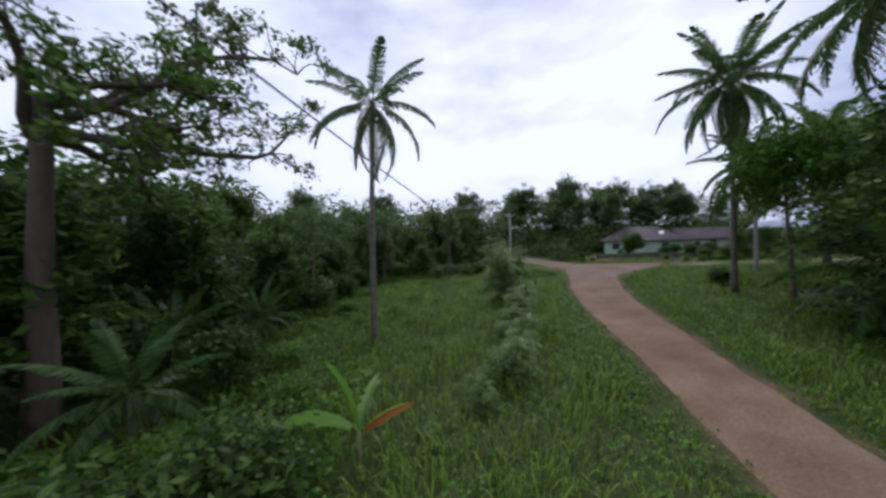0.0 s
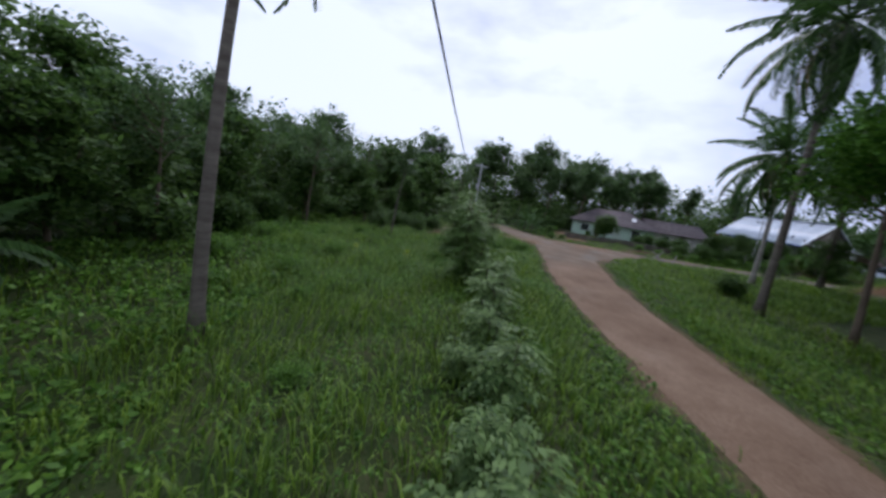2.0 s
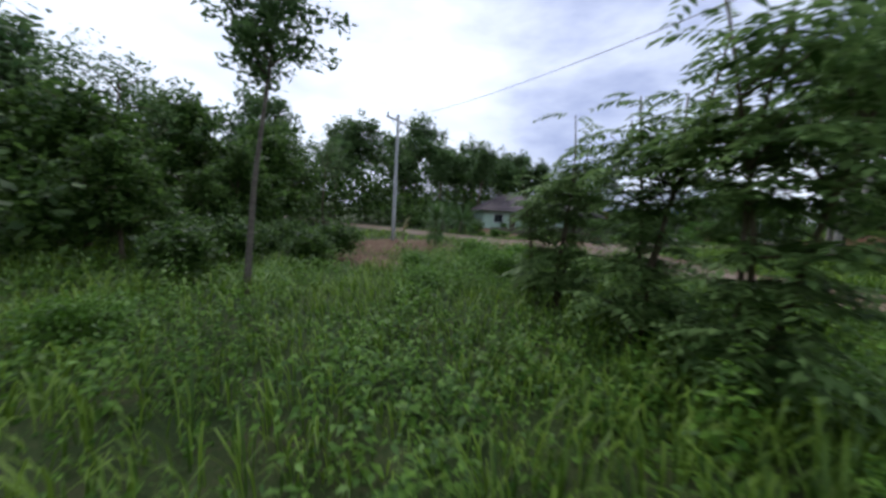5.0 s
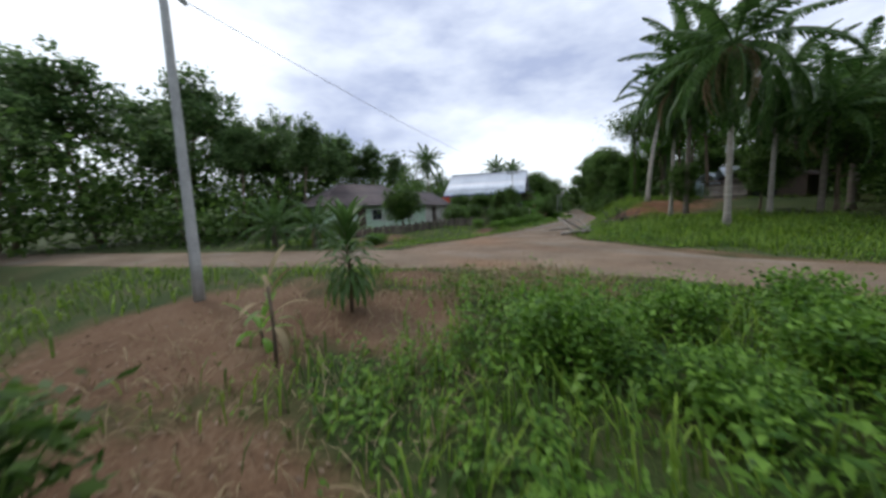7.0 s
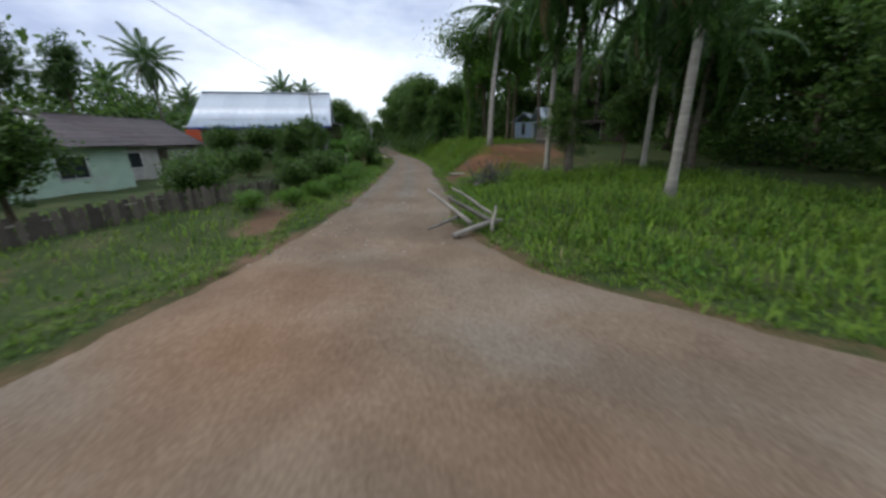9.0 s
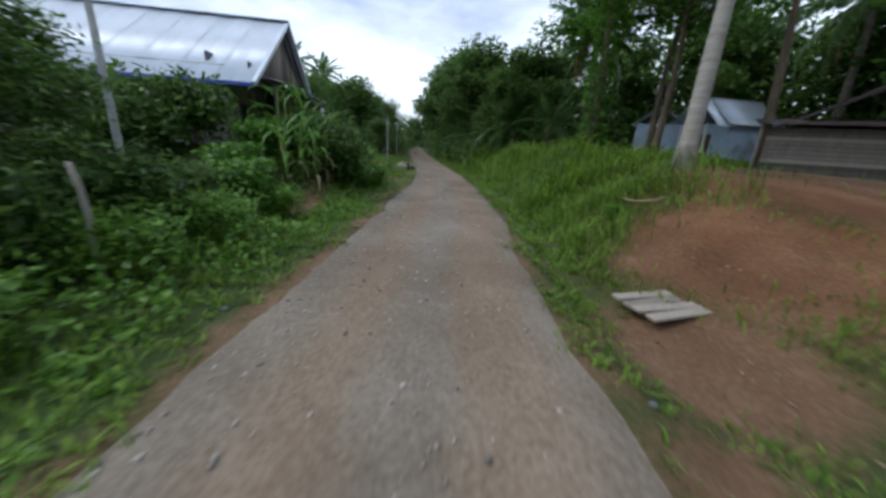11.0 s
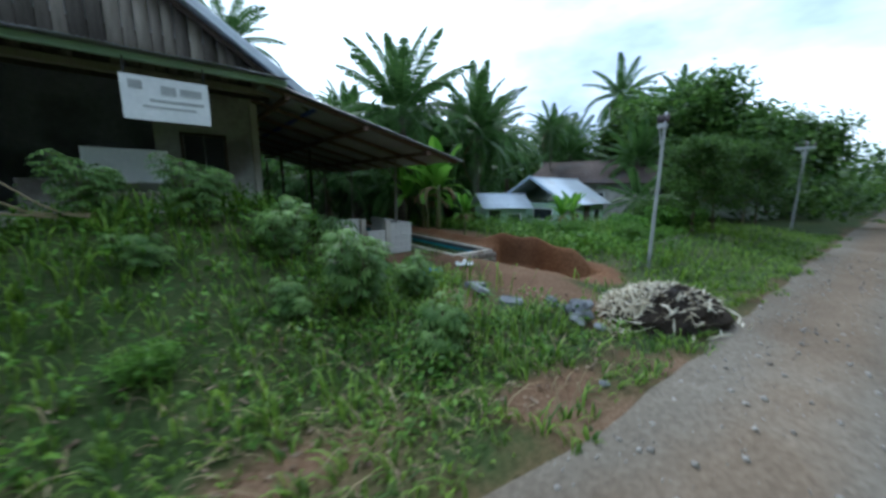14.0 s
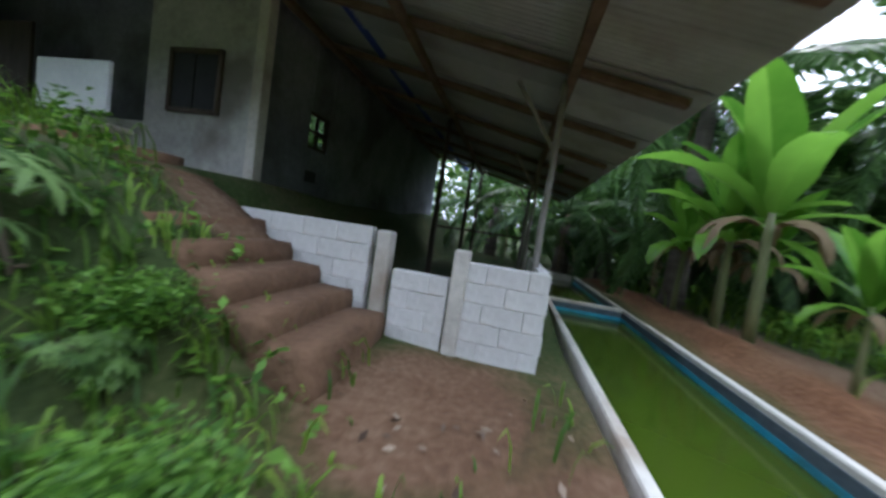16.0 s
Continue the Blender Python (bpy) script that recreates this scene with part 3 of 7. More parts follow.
def road(name, left, right, n, label, lift, gravel):
    L, R = resample(left, n), resample(right, n)
    k = 15
    s = np.linspace(0, 1, k)
    rng = np.random.default_rng(5)
    wob = np.interp(np.arange(n), np.arange(0, n, 3), rng.normal(0, 0.05, len(range(0, n, 3))))
    wob2 = np.interp(np.arange(n), np.arange(0, n, 3), rng.normal(0, 0.05, len(range(0, n, 3))))
    across = R - L
    across /= np.linalg.norm(across, axis=1, keepdims=True)
    wob = wob + 0.22 * wave(L[:, 0], L[:, 1], 1.1, 0.6) * np.exp(-((L[:, 1] - 41) / 7) ** 2) * (L[:, 0] < 26)
    L = L + across * (wob - 0.10)[:, None]
    R = R + across * (wob2 + 0.15)[:, None]
    P = L[:, None] * (1 - s)[None, :, None] + R[:, None] * s[None, :, None]
    base = terrain(P[..., 0], P[..., 1])
    crown = 0.03 - 0.12 * np.abs(2 * s - 1) ** 6
    tracks = -0.025 * (np.exp(-((s - 0.3) / 0.07) ** 2) + np.exp(-((s - 0.7) / 0.07) ** 2))
    along = np.r_[0, np.cumsum(np.linalg.norm(np.diff((L + R) / 2, axis=0), axis=1))]
    ramp = (-0.09 * (1 - smooth01(along / 9.0)) * (lift > 0))[:, None]
    z = base * 0.25 + lift + ramp + (crown + tracks)[None] + 0.012 * wave(P[..., 0], P[..., 1], 2.2, 0.4)
    v = np.concatenate([P, z[..., None]], 2).reshape(-1, 3)
    ii = (np.arange(n - 1)[:, None] * k + np.arange(k - 1)[None]).ravel()
    me = np_mesh(name, v, np.stack([ii, ii + 1, ii + k + 1, ii + k], 1)[:, ::-1], M_ROAD, True)
    a = me.attributes.new("gravel", "FLOAT", "POINT")
    g = gravel * (0.25 + 0.75 * (np.exp(-((s - 0.1) / 0.16) ** 2) + np.exp(-((s - 0.52) / 0.12) ** 2) + 0.8 * np.exp(-((s - 0.93) / 0.12) ** 2)))
    g = np.tile(g, (n, 1)) * smooth01((P[..., 0] - 36) / 12) + np.clip(0.30 + 0.22 * wave(P[..., 0], P[..., 1], 0.8, 1.9), 0, 0.6) * (1 - smooth01((P[..., 0] - 36) / 12))
    a.data.foreach_set("value", g.ravel().astype(np.float32))
    a = me.attributes.new("clay", "FLOAT", "POINT")
    x, y = P[..., 0], P[..., 1]
    red = 0.9 * np.exp(-((x - 25.0) / 0.9) ** 2 - ((y - 41.0) / 1.5) ** 2) + 0.6 * np.exp(-((x - 33.5) / 4.0) ** 2 - ((y - 43.2) / 2.2) ** 2)
    red = red + (0.10 + 0.2 * wave(x, y, 0.9, 3.3)) * np.exp(-((x - 28) / 12) ** 2 - ((y - 40) / 9) ** 2)
    red = red + 0.55 * (1 - smooth01((y - 26) / 8)) * (x < 40)
    a.data.foreach_set("value", np.clip(red, 0, 0.9).ravel().astype(np.float32))
    return solo(name, me, label, "road", kind="structure")


road("road", LANE1_L, LANE1_R, 260, "narrow reddish brown dirt lane", 0.0, 0.2)
road("road", LANE2_L, LANE2_R, 300, "stony brown dirt road with grey gravel tracks", 0.007, 0.72)


# ---------------------------------------------------------------- plants
def leaf_quads(centres, size, rng, flat=0.35, long=1.6):
    """Diamond leaves, each one folded a little, at the centres."""
    n = len(centres)
    a = rng.normal(size=(n, 3))
    a[:, 2] *= flat
    a /= np.linalg.norm(a, axis=1, keepdims=True) + 1e-9
    b = np.cross(a, (0, 0, 1.0)) + 0.5 * rng.normal(size=(n, 3))
    b -= (b * a).sum(1, keepdims=True) * a
    b /= np.linalg.norm(b, axis=1, keepdims=True) + 1e-9
    s = size * rng.uniform(0.6, 1.35, (n, 1))
    c = np.cross(a, b)
    v = np.stack([centres - a * s * long / 2, centres + b * s * 0.42 + c * s * 0.12, centres + a * s * long / 2 - np.array([0, 0, 1]) * s * 0.25, centres - b * s * 0.42 + c * s * 0.12], 1)
    return v.reshape(-1, 3), np.arange(n * 4).reshape(-1, 4)


def branch_path(rng, start, direction, length, n=6, curl=0.25, rise=0.15):
    p, d = [np.array(start, float)], np.array(direction, float)
    for _ in range(n - 1):
        d = d + rng.normal(0, curl / n * 2, 3) + np.array([0, 0, rise / n])
        d /= np.linalg.norm(d)
        p.append(p[-1] + d * length / (n - 1))
    return np.array(p)


def tree_meshes(seed, height, spread, bare, trunk_r, leaves, leaf, mat, depth=0.75, lean=0.05, bark=None):
    """Trunk with limbs, and a crown of leaf clumps round the limbs' ends."""
    rng = np.random.default_rng(seed)
    trunk = branch_path(rng, (0, 0, -0.3), (rng.normal(0, lean), rng.normal(0, lean), 1), height * 0.82 + 0.3, 9, 0.12)
    rad = trunk_r * np.linspace(1.0, 0.28, 9)
    rad[0] *= 1.35
    pieces = [tube(trunk, rad, 8)]
    ends = []
    nl = rng.integers(8, 12)
    for k in range(nl):
        t = bare + (1 - bare) * (k + rng.uniform(0, 0.8)) / nl
        i = min(int(t * 8), 7)
        s = trunk[i] * (1 - (t * 8 - i)) + trunk[i + 1] * (t * 8 - i)
        ang = k * 2.4 + rng.uniform(-0.4, 0.4)
        out = spread * (1.0 - 0.55 * max(0, (t - 0.55) / 0.45)) * rng.uniform(0.75, 1.1)
        limb = branch_path(rng, s, (math.cos(ang), math.sin(ang), rng.uniform(0.25, 0.8)), out, 6, 0.5, 0.25)
        pieces.append(tube(limb, trunk_r * 0.38 * np.linspace(1, 0.25, 6), 8, False))
        for q in (0.5, 0.75, 1.0):
            ends.append((limb[min(int(q * 5), 5)], q))
        for _ in range(2):
            j = rng.integers(2, 5)
            tw = branch_path(rng, limb[j], rng.normal(0, 1, 3) * (1, 1, 0.4) + (0, 0, 0.4), out * 0.45, 4, 0.6, 0.2)
            pieces.append(tube(tw, trunk_r * 0.16 * np.linspace(1, 0.3, 4), 5, False))
            ends.append((tw[-1], 0.9))
    ends.append((trunk[-1] + (0, 0, height * 0.12), 1.0))
    ends.append((trunk[-1], 1.0))
    w = np.array([e[1] for e in ends])
    cl = rng.choice(len(ends), size=leaves // 28, p=w / w.sum())
    cents = np.array([ends[i][0] for i in cl]) + np.clip(rng.normal(0, 1, (len(cl), 3)), -1.5, 1.5) * spread * 0.19 * (1, 1, depth)
    pts = (cents[:, None] + np.clip(rng.normal(0, 1, (len(cl), 28, 3)), -1.6, 1.6) * spread * 0.10 * (1, 1, depth)).reshape(-1, 3)
    v, f = leaf_quads(pts, leaf, rng)
    tv, tf = merge(pieces)
    return np_mesh("trunk", tv, tf, bark or M_BARK, True), np_mesh("crown", v, f, mat)


def at_pose(x, y, turn=0, s=1.0, z=None, tilt=0):
    return pose(x, y, tz(x, y) if z is None else z, tilt, 0, turn) @ Matrix.Scale(s, 4)


def make_tree(name, label, category, meshes, m, group=""):
    ob = thing(name, label, category, m, group)
    part("trunk", meshes[0], ob)
    part("crown", meshes[1], ob)
    return ob


def plant_out(first, spots, rng):
    for x, y, s in spots:
        copy_thing(first, at_pose(x, y, rng.uniform(0, 360), s))


TREE_BUSHY = tree_meshes(11, 8.0, 3.2, 0.22, 0.16, 7800, 0.225, M_FOREST)
TREE_ROUND = tree_meshes(12, 9.5, 3.6, 0.35, 0.20, 8400, 0.225, M_FOREST)
TREE_LIGHT = tree_meshes(13, 11.0, 3.0, 0.50, 0.15, 5000, 0.22, M_FOREST2)
TREE_TALL = tree_meshes(14, 14.0, 3.2, 0.55, 0.18, 6200, 0.23, M_FOREST2)
TREE_SLIM = tree_meshes(17, 13.0, 2.3, 0.66, 0.12, 3200, 0.17, M_FOREST2, bark=M_PALMBARK)
TREE_AIRY = tree_meshes(18, 10.5, 3.4, 0.55, 0.13, 3000, 0.16, M_FOREST2)
TREE_GREEN = tree_meshes(15, 6.0, 2.2, 0.30, 0.10, 9800, 0.115, M_FOREST)
TREE_HIGH = tree_meshes(19, 9.0, 2.7, 0.58, 0.13, 8200, 0.14, M_BRIGHT)
TREE_DOME = tree_meshes(16, 8.0, 4.2, 0.25, 0.26, 15300, 0.25, M_FOREST, depth=0.9)

rng = np.random.default_rng(21)
WOOD_LABEL = "dense dark green bushy tree at the wood's edge"
TALL_LABEL = "tall slender tree with a light grey-green crown"
bushy = make_tree("tree", WOOD_LABEL, "tree", TREE_BUSHY, at_pose(-6.5, 9, 30, 1.0), "trees of the wood")
spots = [(-8, 3, 0.95), (-3.8, 21, 0.78), (-6, 15.5, 1.0), (-10, 11, 1.2), (-5.5, 27, 0.95), (-9.5, 20, 1.2), (-3, 33, 0.8), (-8, 33, 1.1), (1, 40, 0.75), (-5, 40, 1.05),
         (-1, 47, 0.95), (5, 50, 0.85), (-13, 27, 1.3), (-14, 4, 1.3), (-9, -4, 1.1), (11, 52, 0.7), (6.5, 44.5, 0.55), (9.5, 49.5, 0.5), (14, 57, 0.9), (3, 57, 1.0), (53.2, 45.0, 0.46)]
plant_out(bushy, spots, rng)
roundt = make_tree("tree", WOOD_LABEL, "tree", TREE_ROUND, at_pose(-12, 17, 0, 1.1), "trees of the wood")
plant_out(roundt, [(-15, 38, 1.2), (-9, 46, 1.0), (-2, 55, 1.0), (9, 60, 1.0), (16, 64, 0.95), (-17, 12, 1.25), (-12, -12, 1.2), (34, 12, 0.9), (30, 6, 1.0), (25, -6, 1.0), (38, 17, 0.9), (46.5, 19, 0.85), (36.8, 14.8, 0.85), (49, 22.5, 0.5), (24.5, 3.5, 0.85), (27.5, 9.0, 0.95), (31, 13.5, 0.9),
                   (46, 9, 1.2), (54, 10, 1.3), (57, 8, 1.2), (70, 4.5, 1.2), (80, 6, 1.2), (88, 12, 1.2), (94, 18, 1.2), (50, 2, 1.5), (60, 2, 1.5), (72, 3, 1.5), (84, 6, 1.5)], rng)
light = make_tree("tree", TALL_LABEL, "tree", TREE_LIGHT, at_pose(-7.5, 62, 10, 1.2), "tall trees")
plant_out(light, [(-14, 56, 1.2), (0, 68, 1.25), (8, 72, 0.95), (18, 74, 1.25), (26, 76, 0.95), (33, 78, 1.35), (36, 72, 0.9), (41, 78, 1.45), (47, 76, 1.05), (53, 78, 1.35), (60, 76, 1.3), (67, 74, 1.2), (30, 84, 1.3), (45, 86, 1.4), (57, 88, 1.4), (62, 70, 1.0), (55.5, 71, 0.95), (49, 72, 1.0)], rng)
tall = make_tree("tree", "slim tall tree with a small high crown and bare pale trunk", "tree", TREE_SLIM, at_pose(9.2, 38.0, 40, 0.74), "tall trees")
tall = make_tree("tree", TALL_LABEL, "tree", TREE_TALL, at_pose(45, 66, 40, 0.9), "tall trees")
plant_out(tall, [(57, 69, 1.0), (64, 67, 0.95), (49, 70, 1.0), (40, 69, 0.95), (70, 67, 0.9), (14, 68, 0.8)], rng)

airy = make_tree("tree", "airy tall tree with loose leaf clusters over the grass", "tree", TREE_AIRY, at_pose(1.6, 38.9, 0, 0.92), "tall trees")
plant_out(airy, [(-2.5, 24.5, 0.9), (-4.5, 46, 1.1), (5.5, 55, 1.1), (21.5, 66, 1.0)], rng)
dome = make_tree("mango_tree", "broad dark green dome-shaped mango tree", "tree", TREE_DOME, at_pose(106, 44.0, 0, 1.25))
copy_thing(dome, at_pose(112, 50, 120, 1.1))
copy_thing(dome, at_pose(120, 44, 20, 1.0))
copy_thing(dome, at_pose(134, 41.5, 200, 1.1))
copy_thing(dome, at_pose(41.5, 52.0, 70, 0.36))

# the wall of wood along the second road
plant_out(roundt, [(80, 26, 0.8), (87, 26.5, 0.85), (94, 27, 0.9), (102, 27.5, 0.95), (112, 27, 1.0), (124, 27, 1.0), (138, 26, 1.1), (88, 29.0, 1.05), (96, 28.8, 1.2), (105, 28.2, 1.3), (115, 27.6, 1.35), (126, 26.8, 1.45), (138, 25.8, 1.5), (150, 24.8, 1.6), (162, 23.8, 1.7)], rng)
plant_out(bushy, [(84, 27.6, 0.75), (90, 28, 0.75), (98, 28.4, 0.8), (107, 28.6, 0.85), (118, 41.5, 0.8), (128, 42.5, 0.9), (140, 44, 1.0), (152, 44, 1.1), (165, 45, 1.2), (165, 24, 1.2), (152, 25, 1.1), (188, 29.5, 1.3)], rng)

greent = make_tree("tree", "leafy bright green roadside tree", "tree", TREE_GREEN, at_pose(29.0, 10.5, 0, 1.4), "roadside trees")
hight = make_tree("tree", "leafy green tree with a high crown by the lane", "tree", TREE_HIGH, at_pose(28.9, 17.0, 0, 1.3), "roadside trees")
copy_thing(hight, at_pose(32.5, 16.0, 140, 1.05))
for x, y, a, s in ((68.5, 22.6, 40, 1.25), (72.5, 20.0, 200, 1.35), (64.0, 20.8, 310, 1.3), (76.5, 22.5, 10, 1.2)):
    copy_thing(hight, at_pose(x, y, a, s))
plant_out(greent, [(34.0, 13.5, 1.25), (24, 8.0, 1.2), (79.5, 28.8, 0.8), (56.8, 44.4, 0.5), (46.6, 28.6, 0.55), (91, 39.2, 0.5), (95, 39.4, 0.55), (100, 39.2, 0.6), (106, 39.5, 0.6)], rng)


# palms -------------------------------------------------------------------
def frond_mesh(seed, length, droop, width, mat, pairs=44):
    rng = np.random.default_rng(seed)
    t = np.linspace(0, 1, 12)
    x = length * (t - 0.16 * droop * t ** 3)
    z = length * (0.30 * t - droop * 0.62 * t ** 2.2)
    spine = np.stack([x, 0 * t, z], 1)
    v, f = tube(spine, 0.035 * (1 - 0.85 * t) + 0.004, 5, False)
    pieces = [(v, f)]
    us = np.linspace(0.14, 0.995, pairs)
    c = np.stack([np.interp(us, t, spine[:, k]) for k in range(3)], 1)
    lv, lf = [], []
    for side in (-1, 1):
        for i, u in enumerate(us):
            ln = width * (math.sin(math.pi * min(1, u * 0.86 + 0.14)) ** 0.6 + 0.12) * rng.uniform(0.85, 1.1)
            d = np.array([0.55 + 0.25 * u, side * 1.0, -0.35 - 0.55 * droop + rng.normal(0, 0.28)])
            d /= np.linalg.norm(d)
            w = np.array([0.021, 0, 0.004]) * length / 3 * rng.uniform(0.7, 1.2)
            p0, p1 = c[i], c[i] + d * ln * 0.55
            p2 = c[i] + d * ln + np.array([0, 0, -ln * (0.18 + 0.25 * droop)])
            b = len(lv)
            lv += [p0 - w, p0 + w, p1 + w * 0.9, p1 - w * 0.9, p2]
            lf += [[b, b + 1, b + 2, b + 3], [b + 3, b + 2, b + 4, b + 4]]
    pieces.append((np.array(lv), np.array(lf)))
    v, f = merge(pieces)
    return np_mesh("frond", v, f, mat)


FRONDS = [frond_mesh(1, 4.0, 0.55, 0.85, M_FROND, 60), frond_mesh(2, 4.3, 0.95, 0.85, M_FROND, 60), frond_mesh(3, 4.0, 1.35, 0.75, M_FROND, 56)]
FROND_DRY = frond_mesh(4, 3.3, 1.35, 0.5, M_FRONDDRY, 24)
NUT = box_mesh("coconut", M_BANANA, -0.11, -0.11, -0.15, 0.11, 0.11, 0.13, 0.09)


def palm(label, height, m, seed, radius=0.15, lean=0.06, count=17, size=1.0, dry=2, upright=0.0, group="palms", nuts=4, hang=38, bark=None, toward=None):
    rng = np.random.default_rng(seed)
    ob = thing("coconut_palm", label, "palm tree", m, group)
    k = 12
    t = np.linspace(0, 1, k)
    a = rng.uniform(0, 6.28)
    a = a if toward is None else toward
    bend = lean * height * t ** 1.7
    pts = np.stack([bend * math.cos(a), bend * math.sin(a), -0.3 + (height + 0.3) * t], 1)
    rad = radius * (1.25 - 0.55 * t)
    rad[0] *= 1.55
    rad[1:] *= 1 + 0.05 * (np.arange(1, k) % 2)
    v, f = tube(pts, rad, 8)
    part("trunk", np_mesh("trunk", v, f, bark or M_PALMBARK, True), ob)
    top = pts[-1]
    for i in range(count):
        u = i / count
        tilt = 62 * (1 - u) ** 1.2 - hang * u + upright * (1 - u) + rng.uniform(-7, 7)
        mesh = FRONDS[0] if u < 0.4 else FRONDS[1] if u < 0.75 else FRONDS[2]
        mm = Matrix.Translation(top) @ pose(0, 0, 0, 0, -tilt + 12, i * 137.5 + rng.uniform(-12, 12)) @ Matrix.Scale(size * rng.uniform(0.88, 1.08), 4)
        part("frond", mesh, ob, mm)
    for i in range(dry):
        mm = Matrix.Translation(top) @ pose(0, 0, 0, 0, 38 + rng.uniform(0, 16), rng.uniform(0, 360)) @ Matrix.Scale(size * 0.9, 4)
        part("dry_frond", FROND_DRY, ob, mm, "withered hanging frond")
    for i in range(nuts):
        b = rng.uniform(0, 6.28)
        part("coconut", NUT, ob, Matrix.Translation(top + np.array([0.24 * math.cos(b), 0.24 * math.sin(b), -0.28 - 0.12 * (i % 2)])))
    return ob


palm("tall coconut palm with a slim leaning trunk in the grass", 13.4, at_pose(3.45, 15.6, 0), 31, 0.15, 0.17, 20, 1.15, 4, hang=55, toward=1.5)
p_road = palm("leafy coconut palm above the lane", 15.2, at_pose(28.6, 20.7, 0), 32, 0.17, 0.03, 40, 1.38, 4, 8, hang=62)
copy_thing(p_road, at_pose(23.6, 8.6, 140, 0.88))
p_big = palm("full-crowned coconut palm in the shady grove", 7.6, at_pose(45.5, 20.5, 10), 33, 0.17, 0.03, 24, 1.15, 3)
p_tall = palm("tall coconut palm with a heavy drooping crown by the junction", 10.6, at_pose(38.9, 28.8, 60), 36, 0.16, 0.02, 40, 1.4, 8, 4, hang=64, bark=M_PALETRUNK)
copy_thing(p_tall, at_pose(46.5, 23.0, 250, 0.95))
palm("coconut palm with a pale leaning trunk beside the bare yard", 12.0, at_pose(60.0, 28.3, 0), 37, 0.21, 0.22, 30, 1.3, 4, 4, hang=60, bark=M_PALETRUNK, toward=-0.75)
palm("tall palm with a heavy drooping crown between the roads", 12.2, at_pose(46.2, 28.7, 0), 38, 0.17, 0.02, 46, 1.4, 8, 8, nuts=0, hang=66)
palm("coconut palm with a slim pale trunk in the grove", 10.6, at_pose(47.5, 29.4, 0), 39, 0.14, 0.03, 34, 1.2, 6, 4, hang=64, bark=M_PALETRUNK)
for x, y, s, a in ((54.5, 13.0, 1.3, 80), (69.5, 9.5, 1.3, 300), (79.5, 21.5, 1.2, 33), (50, 16, 1.3, 250)):
    copy_thing(p_big, at_pose(x, y, a, s))
for x, y, s, a in ((77.5, 62.5, 0.75, 12), (95, 66, 0.6, 90), (104, 64, 0.55, 10), (112, 60, 0.6, 60), (90, 74, 0.7, 200), (118, 55, 0.9, 45),
                   (98.5, 51.5, 0.45, 30), (96, 60, 0.5, 140), (105, 57, 0.5, 250), (126, 52, 0.9, 200)):
    copy_thing(p_road, at_pose(x, y, a, s))
# short-trunked palms whose fronds spring from near the ground
p_low = palm("low oil palm with long arching fronds", 2.4, at_pose(24.5, 9.0, 0), 34, 0.28, 0.0, 22, 1.15, 2, 10, nuts=0)
for x, y, s, a in ((85.0, 50.9, 0.85, 200), (86.2, 52.6, 0.9, 60), (88.5, 49.6, 0.7, 100), (84.3, 52.2, 0.95, 20), (87.2, 51.2, 0.9, 310), (82.7, 55.0, 0.9, 120), (81.2, 56.0, 1.1, 70), (86, 54, 1.0, 300), (78, 57.5, 1.0, 120), (89.5, 52.5, 0.8, 33), (-2.5, 8.0, 0.6, 10), (-4.5, 12.5, 0.7, 200), (-3, 17, 0.6, 80),
                   (78.5, 28.0, 0.7, 0), (81, 28.2, 0.7, 50), (84.5, 27.8, 0.7, 20), (89.5, 28.4, 0.75, 260), (95, 28.8, 0.8, 110), (76.5, 25.5, 0.8, 300), (30, 52.5, 0.5, 10), (30.5, 56, 0.55, 90), (96, 43.5, 0.6, 130), (29.5, 11.0, 1.0, 70)):
    copy_thing(p_low, at_pose(x, y, a, s))


p_pond = palm("upright oil palm behind the fish pond", 5.6, at_pose(83.3, 50.2, 40), 35, 0.24, 0.0, 44, 1.12, 2, 26, nuts=0)
copy_thing(p_pond, at_pose(87.4, 48.9, 200, 0.85))
copy_thing(p_pond, at_pose(84.6, 58.5, 200, 0.9))
copy_thing(p_pond, at_pose(92.5, 53.5, 100, 0.95))
copy_thing(p_pond, at_pose(100.5, 45.6, 80, 0.75))
for x, y, s, a in ((104.5, 53.5, 1.0, 10), (109, 57, 1.05, 150), (100, 57.5, 0.85, 250), (93, 59, 0.85, 60), (97, 63, 0.95, 310), (88.5, 62.5, 0.9, 200)):
    copy_thing(p_pond, at_pose(x, y, a, s))


